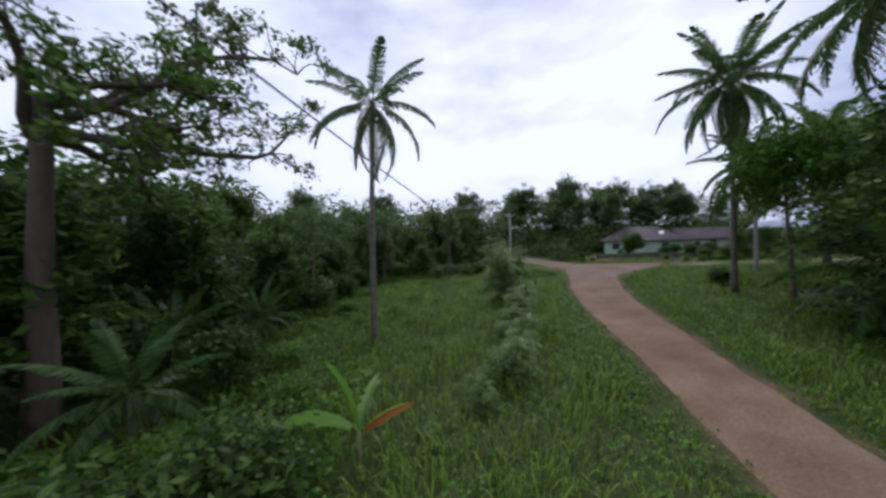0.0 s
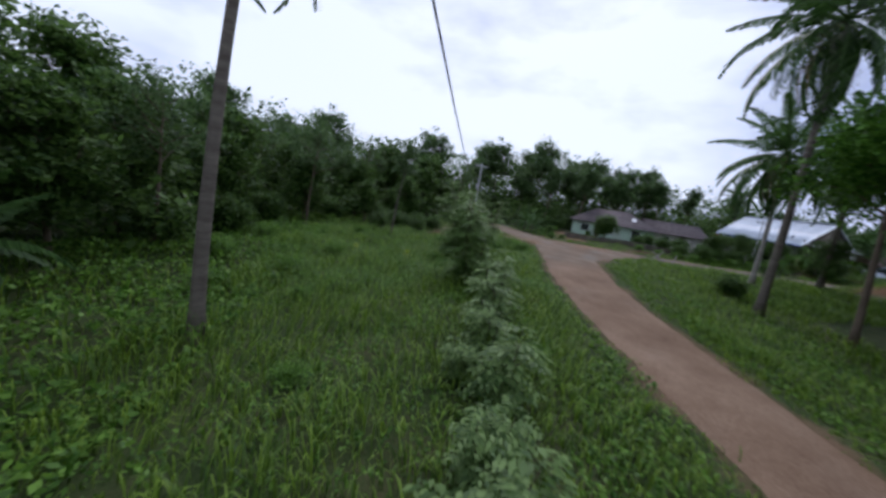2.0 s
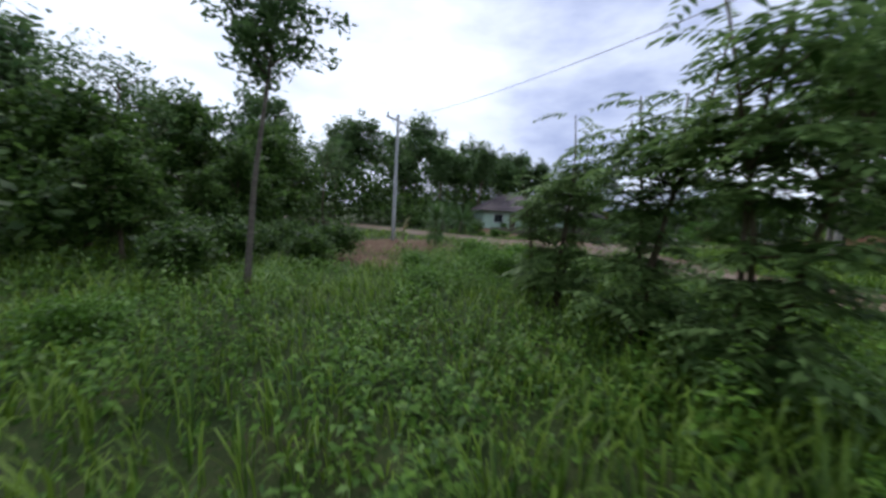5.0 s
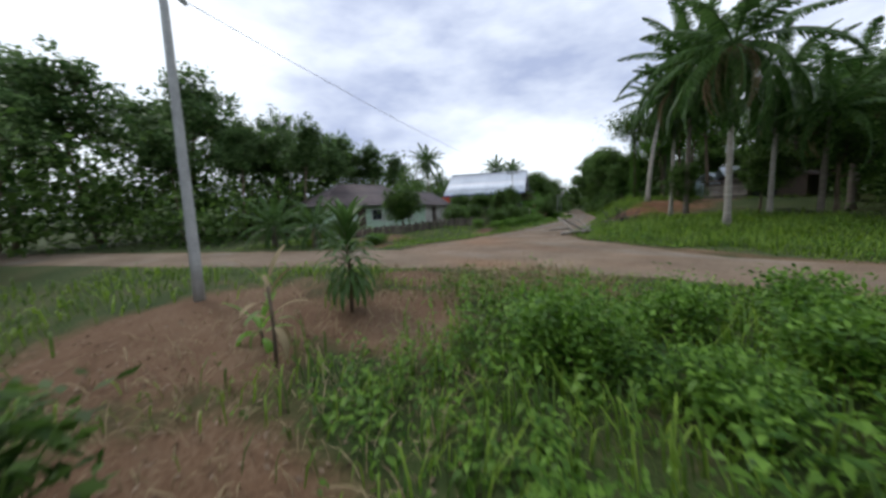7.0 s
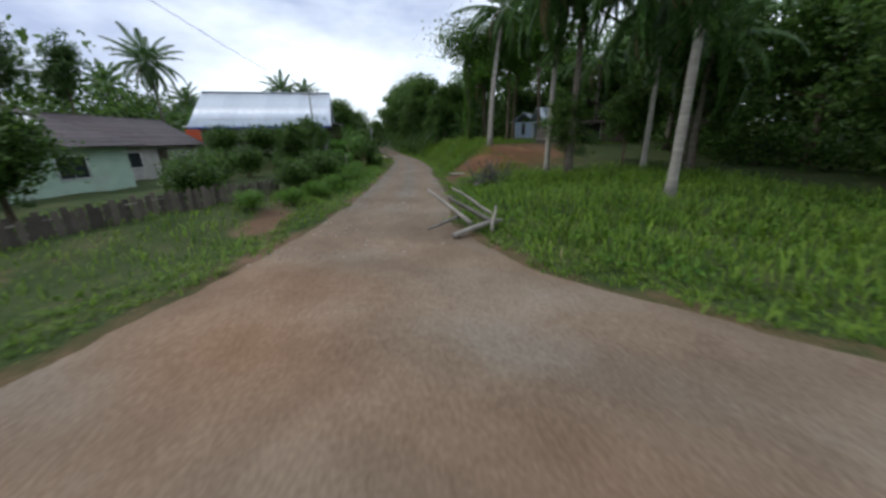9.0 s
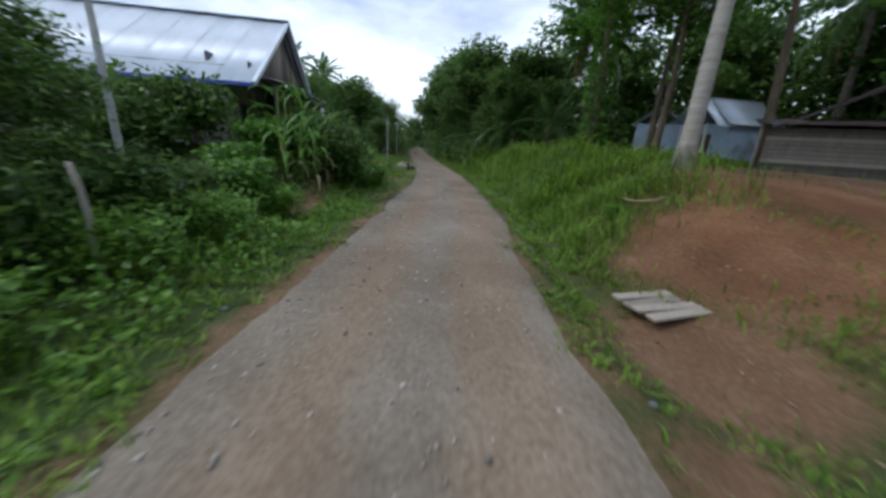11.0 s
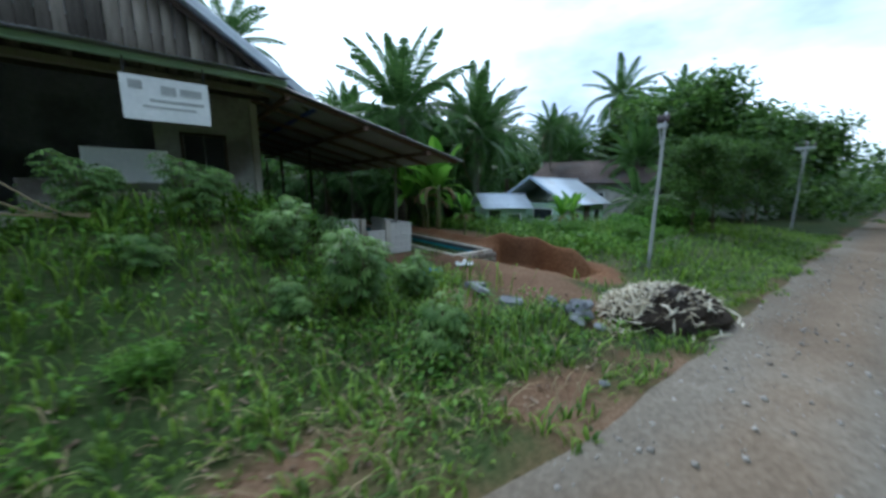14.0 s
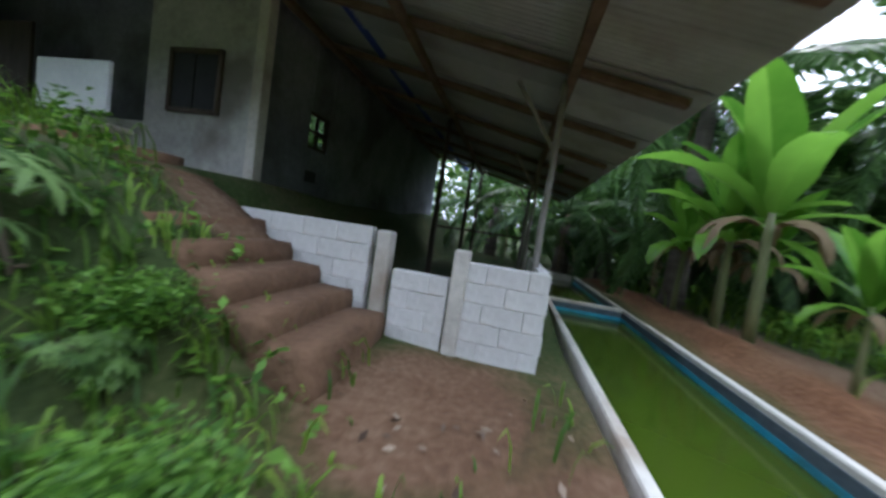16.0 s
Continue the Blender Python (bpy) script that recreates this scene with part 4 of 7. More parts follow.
# bananas -----------------------------------------------------------------
def blade(seed, length, width, bend, fold, mat, tear=0.0, nseg=10, name="leaf"):
    """A long leaf with a midrib: two half-blades along an arching spine."""
    rng = np.random.default_rng(seed)
    t = np.linspace(0, 1, nseg)
    ang = np.cumsum(np.full(nseg, bend / nseg))
    dx, dz = np.sin(ang) * length / nseg, np.cos(ang) * length / nseg
    sp = np.stack([np.cumsum(dx), 0 * t, np.cumsum(dz)], 1)
    w = width / 2 * np.sin(np.pi * np.clip(0.06 + 0.94 * t, 0, 1)) ** 0.55
    w[-1] = 0.01
    v, f = [], []
    for side in (-1, 1):
        b = len(v)
        for i in range(nseg):
            n0 = np.array([-np.cos(ang[i]), 0, np.sin(ang[i])])
            out = np.array([0, side * w[i], 0])
            ragged = 1 - abs(rng.normal(0, tear * 4)) if 0 < i < nseg - 1 else 1
            v += [sp[i], sp[i] + out * 0.5 + n0 * w[i] * fold * 0.65, sp[i] + out * ragged + n0 * (w[i] * fold + rng.normal(0, tear) * width)]
        for i in range(nseg - 1):
            for k in (0, 1):
                q = [b + 3 * i + k, b + 3 * i + 3 + k, b + 3 * i + 4 + k, b + 3 * i + 1 + k]
                f.append(q if side > 0 else q[::-1])
    return np.array(v), np.array(f)


def leaf_mesh(name, mat, *args, **kw):
    v, f = blade(*args, mat, **kw)
    return np_mesh(name, v, f, mat, True)


BANANA_UP = leaf_mesh("leaf", M_BANANA, 1, 2.0, 0.60, 0.45, 0.28, tear=0.012, nseg=14)
BANANA_MID = leaf_mesh("leaf", M_BANANA, 2, 2.0, 0.58, 1.2, 0.25, tear=0.03)
BANANA_LOW = leaf_mesh("leaf", M_BANANA, 3, 1.9, 0.50, 2.1, 0.15, tear=0.05)
BANANA_DRY = leaf_mesh("dead_leaf", M_FRONDDRY, 4, 1.5, 0.3, 2.7, -0.5, tear=0.05)


def banana(label, m, seed, stem=1.5, up=3, mid=4, low=3, dry=2, size=1.0):
    rng = np.random.default_rng(seed)
    ob = thing("banana_plant", label, "banana plant", m, "banana plants")
    pts = np.array([(0, 0, -0.2), (0.01, 0, stem * 0.4), (0.03, 0.01, stem * 0.8), (0.04, 0.02, stem * 1.05)])
    v, f = tube(pts, np.array([0.085, 0.07, 0.058, 0.04]) * size, 8)
    part("stem", np_mesh("stem", v, f, M_BANANASTEM, True), ob)
    for i in range(up + mid + low):
        me, el = (BANANA_UP, 12) if i < up else (BANANA_MID, 22) if i < up + mid else (BANANA_LOW, 30)
        el = el + 2.6 * i if i < up else el
        mm = Matrix.Translation((0.04, 0.02, stem * (1.02 - 0.02 * i))) @ pose(0, 0, 0, 0, el * rng.uniform(0.6, 1.3), i * 137.5 + rng.uniform(-20, 20)) @ Matrix.Scale(size * rng.uniform(0.85, 1.1), 4)
        part("leaf", me, ob, mm)
    for i in range(dry):
        mm = Matrix.Translation((0.04, 0.02, stem * 0.85)) @ pose(0, 0, 0, 0, 30, rng.uniform(0, 360)) @ Matrix.Scale(size * 0.8, 4)
        part("dead_leaf", BANANA_DRY, ob, mm, "brown hanging dead leaf")
    return ob


M_BANANASTEM = material("banana stem", (0.09, 0.10, 0.04), (0.26, 0.27, 0.12), 3, 0.6, 0.2, 14, stretch=(4, 4, 0.5))
b_big = banana("tall banana plant with broad bright green leaves by the pond", at_pose(82.8, 46.4, 160), 41, 2.0, 6, 3, 2, 5, 1.1)
for x, y, a, s in ((82.75, 47.2, 80, 0.85), (83.3, 48.3, 200, 0.85), (83.6, 47.6, 90, 0.7), (83.0, 49.4, 300, 0.8), (82.7, 44.6, 40, 0.45), (86.0, 42.4, 0, 0.45), (87.2, 42.6, 100, 0.5)):
    copy_thing(b_big, at_pose(x, y, a, s))
b_small = thing("banana_plant", "young banana plant with one leaf turning orange brown", "banana plant", at_pose(4.35, 5.75, 0), "banana plants")
v, f = tube(np.array([(0, 0, -0.2), (0, 0, 0.35), (0.02, 0, 0.75)]), np.array([0.10, 0.085, 0.05]), 8)
part("stem", np_mesh("stem", v, f, M_BANANASTEM, True), b_small)
BANANA_TORN = leaf_mesh("leaf", M_CASSAVA, 6, 1.7, 0.50, 0.9, 0.1, tear=0.09, nseg=16)
BANANA_SICK = leaf_mesh("withered_leaf", M_DIRTYLEAF, 5, 1.6, 0.46, 0.75, -0.55, tear=0.04)
BANANA_YELLOW = leaf_mesh("withered_edge", M_LIMELEAF, 7, 1.55, 0.12, 0.75, 0.3, tear=0.02)
for name, me, el, az, sc in (("leaf", BANANA_UP, 7, 190, 1.0), ("leaf", BANANA_MID, 50, 176, 1.15), ("leaf", BANANA_TORN, 22, 70, 0.95), ("withered_leaf", BANANA_SICK, 42, 8, 0.95), ("withered_leaf", BANANA_YELLOW, 42, 8, 0.95)):
    part(name, me, b_small, Matrix.Translation((0.02, 0, 0.72)) @ pose(0, 0, 0, 0, el, az) @ Matrix.Scale(sc, 4), {"withered_leaf": "orange brown withered leaf"}.get(name, ""))


# cassava and other shrubs ---------------------------------------------------
def palmate(rng, centres, size, fingers=6):
    v, f = [], []
    for c in centres:
        s = size * rng.uniform(0.7, 1.25)
        n = rng.normal(0, 0.35, 3) + (0, 0, 1)
        n /= np.linalg.norm(n)
        a = np.cross(n, rng.normal(size=3))
        a /= np.linalg.norm(a)
        b = np.cross(n, a)
        for k in range(fingers):
            t = (k - (fingers - 1) / 2) * 0.85
            d = a * math.cos(t) + b * math.sin(t)
            e = np.cross(n, d)
            i = len(v)
            v += [c, c + d * s * 0.55 + e * s * 0.13, c + d * s - n * s * 0.28, c + d * s * 0.55 - e * s * 0.13]
            f.append([i, i + 1, i + 2, i + 3])
    return np.array(v), np.array(f)


def shrub_meshes(seed, height, spread, count, size, mat, kind="palmate", stems=6):
    rng = np.random.default_rng(seed)
    pieces, tips = [], []
    for k in range(stems):
        a = k * 2.4
        p = branch_path(rng, (0.05 * math.cos(a), 0.05 * math.sin(a), -0.1), (0.35 * math.cos(a) * spread / height * 1.6, 0.35 * math.sin(a) * spread / height * 1.6, 1), height * rng.uniform(0.65, 0.95), 6, 0.35)
        pieces.append(tube(p, 0.016 * height ** 0.5 * np.linspace(1, 0.4, 6), 5, False))
        tips += [p[3], p[4], p[5], p[5]]
    tips = np.array(tips)
    c = tips[rng.integers(0, len(tips), count)] + np.clip(rng.normal(0, 1, (count, 3)), -1.6, 1.6) * (spread * 0.32, spread * 0.32, height * 0.13)
    c[:, 2] = np.maximum(c[:, 2], 0.12)
    v, f = palmate(rng, c, size) if kind == "palmate" else leaf_quads(c, size, rng, 0.5, 1.8)
    sv, sf = merge(pieces)
    return np_mesh("stem", sv, sf, M_BARK, True), np_mesh("foliage", v, f, mat)


def pinnate(rng, base, way, length, pairs, size):
    """Compound leaves: a drooping rachis from each base along its way, with paired leaflets and one at the tip."""
    n = len(base)
    way = way / (np.linalg.norm(way, axis=1, keepdims=True) + 1e-9)
    side = np.cross(way, (0, 0, 1.0))
    side /= np.linalg.norm(side, axis=1, keepdims=True) + 1e-9
    ln = length * rng.uniform(0.7, 1.25, (n, 1))
    quads = []
    for k in range(pairs):
        u = 0.22 + 0.78 * k / (pairs - 1)
        p = base + way * ln * u + np.array([0, 0, -1.0]) * ln * 0.45 * u * u
        for sg in (-1, 1):
            sz = size * rng.uniform(0.75, 1.2, (n, 1)) * (1.1 - 0.35 * u)
            d = side * sg + way * 0.55 + np.array([0, 0, -0.35]) + 0.12 * rng.normal(size=(n, 3))
            d /= np.linalg.norm(d, axis=1, keepdims=True)
            w = np.cross(d, (0, 0, 1.0))
            w /= np.linalg.norm(w, axis=1, keepdims=True) + 1e-9
            quads.append(np.stack([p, p + d * sz * 0.5 + w * sz * 0.2, p + d * sz - np.array([0, 0, 0.2]) * sz, p + d * sz * 0.5 - w * sz * 0.2], 1))
    v = np.concatenate(quads).reshape(-1, 3)
    return v, np.arange(len(v)).reshape(-1, 4)


def pinnate_meshes(seed, height, spread, stems, per, length, pairs, size, mat, lean=0.3):
    """Several rising stems set with compound leaves from near the ground to their tips."""
    rng = np.random.default_rng(seed)
    pieces, base, way = [], [], []
    for k in range(stems):
        a = k * 2.4 + rng.uniform(-0.3, 0.3)
        h = height * rng.uniform(0.6, 1.0) if k else height
        p = branch_path(rng, (0.07 * spread * math.cos(a), 0.07 * spread * math.sin(a), -0.15), (lean * math.cos(a), lean * math.sin(a), 1), h + 0.15, 8, 0.25, 0.4)
        pieces.append(tube(p, 0.014 * height ** 0.6 * np.linspace(1.2, 0.3, 8), 6, False))
        limbs = [(p, 1.0)]
        for _ in range(max(2, int(height * 1.6))):
            j = rng.integers(1, 6)
            b = rng.uniform(0, 6.28)
            q = branch_path(rng, p[j], (math.cos(b), math.sin(b), rng.uniform(0.3, 1.1)), spread * rng.uniform(0.35, 0.75), 5, 0.35, 0.1)
            pieces.append(tube(q, 0.007 * height ** 0.6 * np.linspace(1, 0.35, 5), 5, False))
            limbs.append((q, 0.6))
        for q, w in limbs:
            m = max(3, int(per * w))
            u = rng.uniform(0.12 if w == 1.0 else 0.2, 1.0, m) * (len(q) - 1)
            u[:2] = len(q) - 1.001
            i = np.minimum(u.astype(int), len(q) - 2)
            base.append(q[i] + (q[i + 1] - q[i]) * (u - i)[:, None])
            b = np.arange(m) * 2.4 + rng.uniform(0, 6.28)
            way.append(np.stack([np.cos(b), np.sin(b), rng.uniform(-0.1, 0.7, m)], 1))
    v, f = pinnate(rng, np.concatenate(base), np.concatenate(way), length, pairs, size)
    sv, sf = merge(pieces)
    return np_mesh("stem", sv, sf, M_BARK, True), np_mesh("foliage", v, f, mat)


def shrub(label, category, meshes, m, group="", name="shrub"):
    ob = thing(name, label, category, m, group)
    part("stem", meshes[0], ob)
    part("foliage", meshes[1], ob)
    return ob



def cassava_meshes(seed, height, spread, stems, tips, leaf, mat):
    """Knobbly stems that fork; each tip carries an umbrella of long-stalked leaves with drooping fingers."""
    rng = np.random.default_rng(seed)
    pieces, quads = [], []
    for k in range(stems):
        a = k * 2.4 + rng.uniform(-0.4, 0.4)
        h = height * rng.uniform(0.55, 0.85)
        p = branch_path(rng, (0.06 * math.cos(a), 0.06 * math.sin(a), -0.1), (0.3 * spread * math.cos(a), 0.3 * spread * math.sin(a), 1), h, 6, 0.3)
        pieces.append(tube(p, 0.016 * np.linspace(1.2, 0.7, 6), 6, False))
        for m in range(tips):
            b = rng.uniform(0, 6.28)
            q = branch_path(rng, p[rng.integers(2, 6)], (0.8 * math.cos(b), 0.8 * math.sin(b), 0.9), height * rng.uniform(0.15, 0.34), 4, 0.3)
            pieces.append(tube(q, 0.011 * np.linspace(1, 0.6, 4), 5, False))
            for n in range(9):
                t = n * 2.4 + b
                rise = 0.75 - 0.15 * n + rng.normal(0, 0.12)
                d = np.array([math.cos(t), math.sin(t), rise])
                d /= np.linalg.norm(d)
                foot = q[-1] - (q[-1] - q[0]) * 0.07 * n
                hub = foot + d * leaf * rng.uniform(0.75, 1.25)
                pieces.append(tube(np.array([foot, foot + d * leaf * 0.45 + (0, 0, 0.012), hub]), np.array([0.004, 0.0035, 0.003]), 3, False))
                flat = np.array([d[0], d[1], 0.0]) / (np.hypot(d[0], d[1]) + 1e-6)
                nrm = np.array([0, 0, 1.0]) + 0.35 * flat + rng.normal(0, 0.15, 3)
                nrm /= np.linalg.norm(nrm)
                e0 = flat - nrm * np.dot(flat, nrm)
                e0 /= np.linalg.norm(e0)
                e1 = np.cross(nrm, e0)
                for u in (-2.1, -1.35, -0.65, 0.0, 0.65, 1.35, 2.1):
                    w = e0 * math.cos(u) + e1 * math.sin(u)
                    x = np.cross(nrm, w)
                    s = leaf * (1.15 - 0.16 * abs(u)) * rng.uniform(0.85, 1.15)
                    m0, m1, m2 = hub + w * s * 0.42, hub + w * s * 0.75 - nrm * s * 0.16, hub + w * s * 0.98 - nrm * s * 0.42
                    quads.append((hub, m0 + x * s * 0.10, m0 - nrm * s * 0.02, m0 - x * s * 0.10))
                    quads.append((m0 + x * s * 0.10, m1 + x * s * 0.09, m1 - x * s * 0.09, m0 - x * s * 0.10))
                    quads.append((m1 + x * s * 0.09, m2 + x * s * 0.008, m2 - x * s * 0.008, m1 - x * s * 0.09))
    v, joined = np.unique(np.round(np.array(quads).reshape(-1, 3), 5), axis=0, return_inverse=True)
    sv, sf = merge(pieces)
    return np_mesh("stem", sv, sf, M_BARK, True), np_mesh("foliage", v, joined.reshape(-1, 4), mat)


S_CASS = cassava_meshes(51, 1.05, 1.0, 5, 3, 0.19, M_CASSAVA)
S_CASSTALL = cassava_meshes(52, 1.75, 1.0, 6, 4, 0.20, M_CASSAVA)
S_BUSH = shrub_meshes(53, 1.3, 1.1, 2400, 0.078, M_WEED, "leaf", 8)
S_DARK = shrub_meshes(54, 2.2, 1.5, 3000, 0.135, M_FOREST, "leaf", 8)
S_FERN = pinnate_meshes(55, 4.6, 1.3, 3, 24, 0.72, 8, 0.19, M_FEATHER, 0.10)
S_HEDGE = pinnate_meshes(57, 2.2, 0.95, 4, 15, 0.62, 5, 0.26, M_FEATHER, 0.26)
S_LIME = shrub_meshes(56, 1.4, 0.9, 2000, 0.12, M_BRIGHT, "leaf", 8)

hedge = shrub("leafy hedge shrub with drooping compound leaves along the lane", "shrub", S_HEDGE, at_pose(8.9, 9.0, 0, 0.85), "hedge shrubs")
for x, y, s in ((7.7, 7.3, 0.6), (9.6, 10.8, 0.8), (10.3, 12.5, 0.95), (10.9, 14.6, 0.85), (11.6, 16.4, 1.0), (12.2, 18.3, 0.9), (12.7, 19.9, 1.05), (9.9, 13.6, 0.55), (8.0, 9.3, 0.45)):
    copy_thing(hedge, at_pose(x, y, rng.uniform(0, 360), s))
cass = shrub("cassava shrub with fingered grey-green leaves", "shrub", S_CASS, at_pose(76.15, 37.8, 0, 0.75), "cassava shrubs", "cassava_shrub")
for x, y, s in ((74.7, 39.2, 0.7), (77.0, 39.35, 0.6), (77.3, 40.2, 0.6), (76.1, 40.2, 0.9), (77.05, 41.75, 0.5), (73.2, 40.2, 0.7), (71.6, 41.0, 0.75)):
    copy_thing(cass, at_pose(x, y, rng.uniform(0, 360), s))
casst = shrub("tall cassava shrub with drooping fingered leaves", "shrub", S_CASSTALL, at_pose(75.7, 39.5, 0, 0.8), "cassava shrubs", "cassava_shrub")
for x, y, s in ((76.7, 39.3, 0.6), (75.0, 40.6, 0.85), (76.3, 40.4, 0.7), (73.9, 41.2, 0.75), (72.6, 41.6, 0.7), (69.9, 41.0, 0.85)):
    copy_thing(casst, at_pose(x, y, rng.uniform(0, 360), s))
papaya = shrub("young papaya with a bare pale stem and drooping leaf umbrella", "papaya", cassava_meshes(58, 1.2, 0.2, 1, 2, 0.24, M_FEATHER), at_pose(76.3, 41.75, 0, 1.0), "", "papaya")
fern = shrub("tall feathery shrub tree with layered drooping leaves", "shrub", S_FERN, at_pose(13.0, 28.9, 0, 1.15), "feathery shrubs")
for x, y, s in ((12.0, 21.5, 0.85), (13.7, 30.4, 0.95), (14.6, 32.5, 0.8), (13.2, 23.6, 0.8), (15.2, 33.6, 0.6)):
    copy_thing(fern, at_pose(x, y, rng.uniform(0, 360), s))
bush = shrub("low leafy green bush in the grass", "bush", S_BUSH, at_pose(18.3, 38.9, 0, 0.85), "low bushes")
for x, y, s in ((17.2, 37.4, 0.7), (19.4, 37.2, 0.8), (20.0, 35.3, 0.9), (16.5, 35.6, 0.8), (18.0, 36.0, 0.9), (15.05, 38.8, 0.7), (19.8, 33.0, 0.9), (17.6, 33.2, 0.8), (13.5, 36.2, 0.7), (14, 30, 0.7), (11.5, 27.5, 0.6), (8.5, 29.5, 0.6),
                (5.5, 27.0, 0.8), (4.0, 22.5, 0.8), (2.0, 19.5, 0.9), (0.5, 24, 1.0), (1.0, 29.5, 1.0), (3.5, 33, 0.9), (6.5, 36, 0.8), (0, 13, 1.0), (1.5, 9.5, 0.9), (-0.5, 6.5, 1.0), (6.2, 13.5, 0.5), (5.2, 19.2, 0.5), (12.3, 14.5, 0.45),
                (48, 42.6, 0.9), (50.5, 42.3, 0.9), (53, 42.0, 1.0), (55.5, 41.8, 1.0), (57.5, 41.4, 1.0), (46, 43.2, 0.8), (60.5, 41.0, 0.9), (68.5, 38.9, 0.6), (66.5, 39.2, 0.8), (44, 44, 0.7), (42, 45.2, 0.7),
                (77.0, 41.9, 0.38), (78.0, 41.2, 0.38), (73.2, 38.6, 0.35), (71.3, 38.9, 0.45), (69.7, 39.3, 0.6), (85.5, 41.5, 0.8), (84.6, 42.4, 0.7), (86.5, 40.0, 0.8), (88, 40.8, 0.9), (87.8, 39.4, 0.6),
                (58, 31.8, 0.4), (33.5, 50, 0.6), (32, 53, 0.8), (30.8, 50.5, 0.5)):
    copy_thing(bush, at_pose(x, y, rng.uniform(0, 360), s))
dark = shrub("dark dense leafy hedge bush", "bush", S_DARK, at_pose(50.0, 43.4, 0, 0.9), "dark bushes")
for x, y, s in ((47.5, 44.2, 0.8), (52.5, 43.6, 0.9), (54.8, 43.2, 0.95), (57.2, 42.8, 0.9), (64.4, 45.0, 1.25), (63.9, 47.2, 1.35), (63.8, 49.6, 1.35), (63.6, 52.3, 1.4), (63.0, 45.8, 1.1), (59.3, 42.6, 0.7), (61.2, 43.2, 0.6), (68.0, 40.6, 1.15), (66.6, 40.6, 1.25), (69.3, 40.9, 1.0), (65.2, 40.3, 1.1), (66.0, 39.8, 0.7), (-1.5, 11, 1.2), (-2.5, 25, 1.2), (-1.5, 30, 1.2),
                (-1, 36, 1.2), (3, 43, 1.2), (8, 46, 1.0), (12.5, 46.5, 0.9), (9.5, 43.2, 1.0), (8.0, 40.6, 0.9), (10.8, 45.0, 0.9), (13.5, 43.1, 0.9), (12.0, 41.5, 0.7), (23.5, 7.5, 1.2), (22, 4, 1.2), (33, 53.5, 0.7), (28.5, 11.5, 1.2), (30.5, 24, 0.8), (21, -2, 1.3),
                (43.5, 47.5, 0.8), (46, 48.5, 1.0), (49, 49, 1.0), (53, 50, 1.0), (57, 49, 1.1), (61, 47, 1.0), (40, 62.5, 1.0), (37.5, 63, 1.1), (92, 41.2, 0.8), (2.5, 4.0, 1.1), (0.5, 2.5, 1.2)):
    copy_thing(dark, at_pose(x, y, rng.uniform(0, 360), s))
lime = shrub("yellow-green leafy garden shrub", "bush", S_LIME, at_pose(62.2, 42.8, 0, 1.05), "bright shrubs")
for x, y, s in ((64.2, 42.6, 0.95), (66.0, 42.6, 0.9), (60.6, 42.0, 1.1), (68.0, 41.5, 1.15), (66.9, 41.0, 0.9), (31.5, 49.5, 0.6), (11.8, 26.2, 0.4), (90, 40, 0.8), (92.5, 40.2, 0.9), (87.5, 40.4, 0.7), (95, 40.4, 0.9), (38, 60.2, 0.6), (43, 58.2, 0.5), (67.5, 38.6, 0.7), (69.8, 41.4, 0.8)):
    copy_thing(lime, at_pose(x, y, rng.uniform(0, 360), s))


# ---------------------------------------------------------------- buildings
def sheet_mesh(name, mat, length, width=0.82, pitch=0.076, amp=0.011, thick=0.005):
    """One corrugated roofing sheet: length along x, width along y, with two faces and closed rims."""
    n = int(width / pitch * 4) + 1
    y = np.linspace(0, width, n)
    z = amp * np.sin(y / pitch * 2 * np.pi)
    v, f = [], []
    for x in (0.0, length):
        for zz in (0.0, thick):
            v += [(x, a, b + zz) for a, b in zip(y, z)]
    for i in range(n - 1):
        f += [[i, i + 1, 2 * n + i + 1, 2 * n + i], [n + i, 3 * n + i, 3 * n + i + 1, n + i + 1], [i, n + i, n + i + 1, i + 1], [2 * n + i, 2 * n + i + 1, 3 * n + i + 1, 3 * n + i]]
    return np_mesh(name, v, f, mat, True)


def slope(parent, mesh_of, p0, along, down, length, total, mat, width=0.8, name="roof_sheet"):
    """Sheets side by side: from p0, spaced along `along`, each running `length` in the direction `down`."""
    a, d = Vector(along).normalized(), Vector(down).normalized()
    nrm = d.cross(a)
    m = Matrix((d, a, nrm)).transposed().to_4x4()
    k = max(1, round(total / width))
    step = total / k
    me = sheet_mesh(name, mat, length, step + 0.06)
    for i in range(k):
        mm = Matrix.Translation(Vector(p0) + a * step * i + nrm * (0.004 + 0.012 * (i % 2))) @ m
        part(name, me, parent, mm)
    return me


def beam(parent, name, p, q, w, mat, label=""):
    p, q = Vector(p), Vector(q)
    ln = (q - p).length
    me = box_mesh(name, mat, 0, -w / 2, -w / 2, ln, w / 2, w / 2, 0.008)
    x = (q - p).normalized()
    m = x.to_track_quat("X", "Z").to_matrix().to_4x4()
    return part(name, me, parent, Matrix.Translation(p) @ m, label)


def pole_mesh(name, h, r0, r1, mat, n=8, wob=0.0, seed=0):
    rng = np.random.default_rng(seed)
    t = np.linspace(0, 1, 7)
    pts = np.stack([rng.normal(0, wob, 7) * t, rng.normal(0, wob, 7) * t, -0.3 + (h + 0.3) * t], 1)
    v, f = tube(pts, r0 + (r1 - r0) * t, n)
    return np_mesh(name, v, f, mat, True)


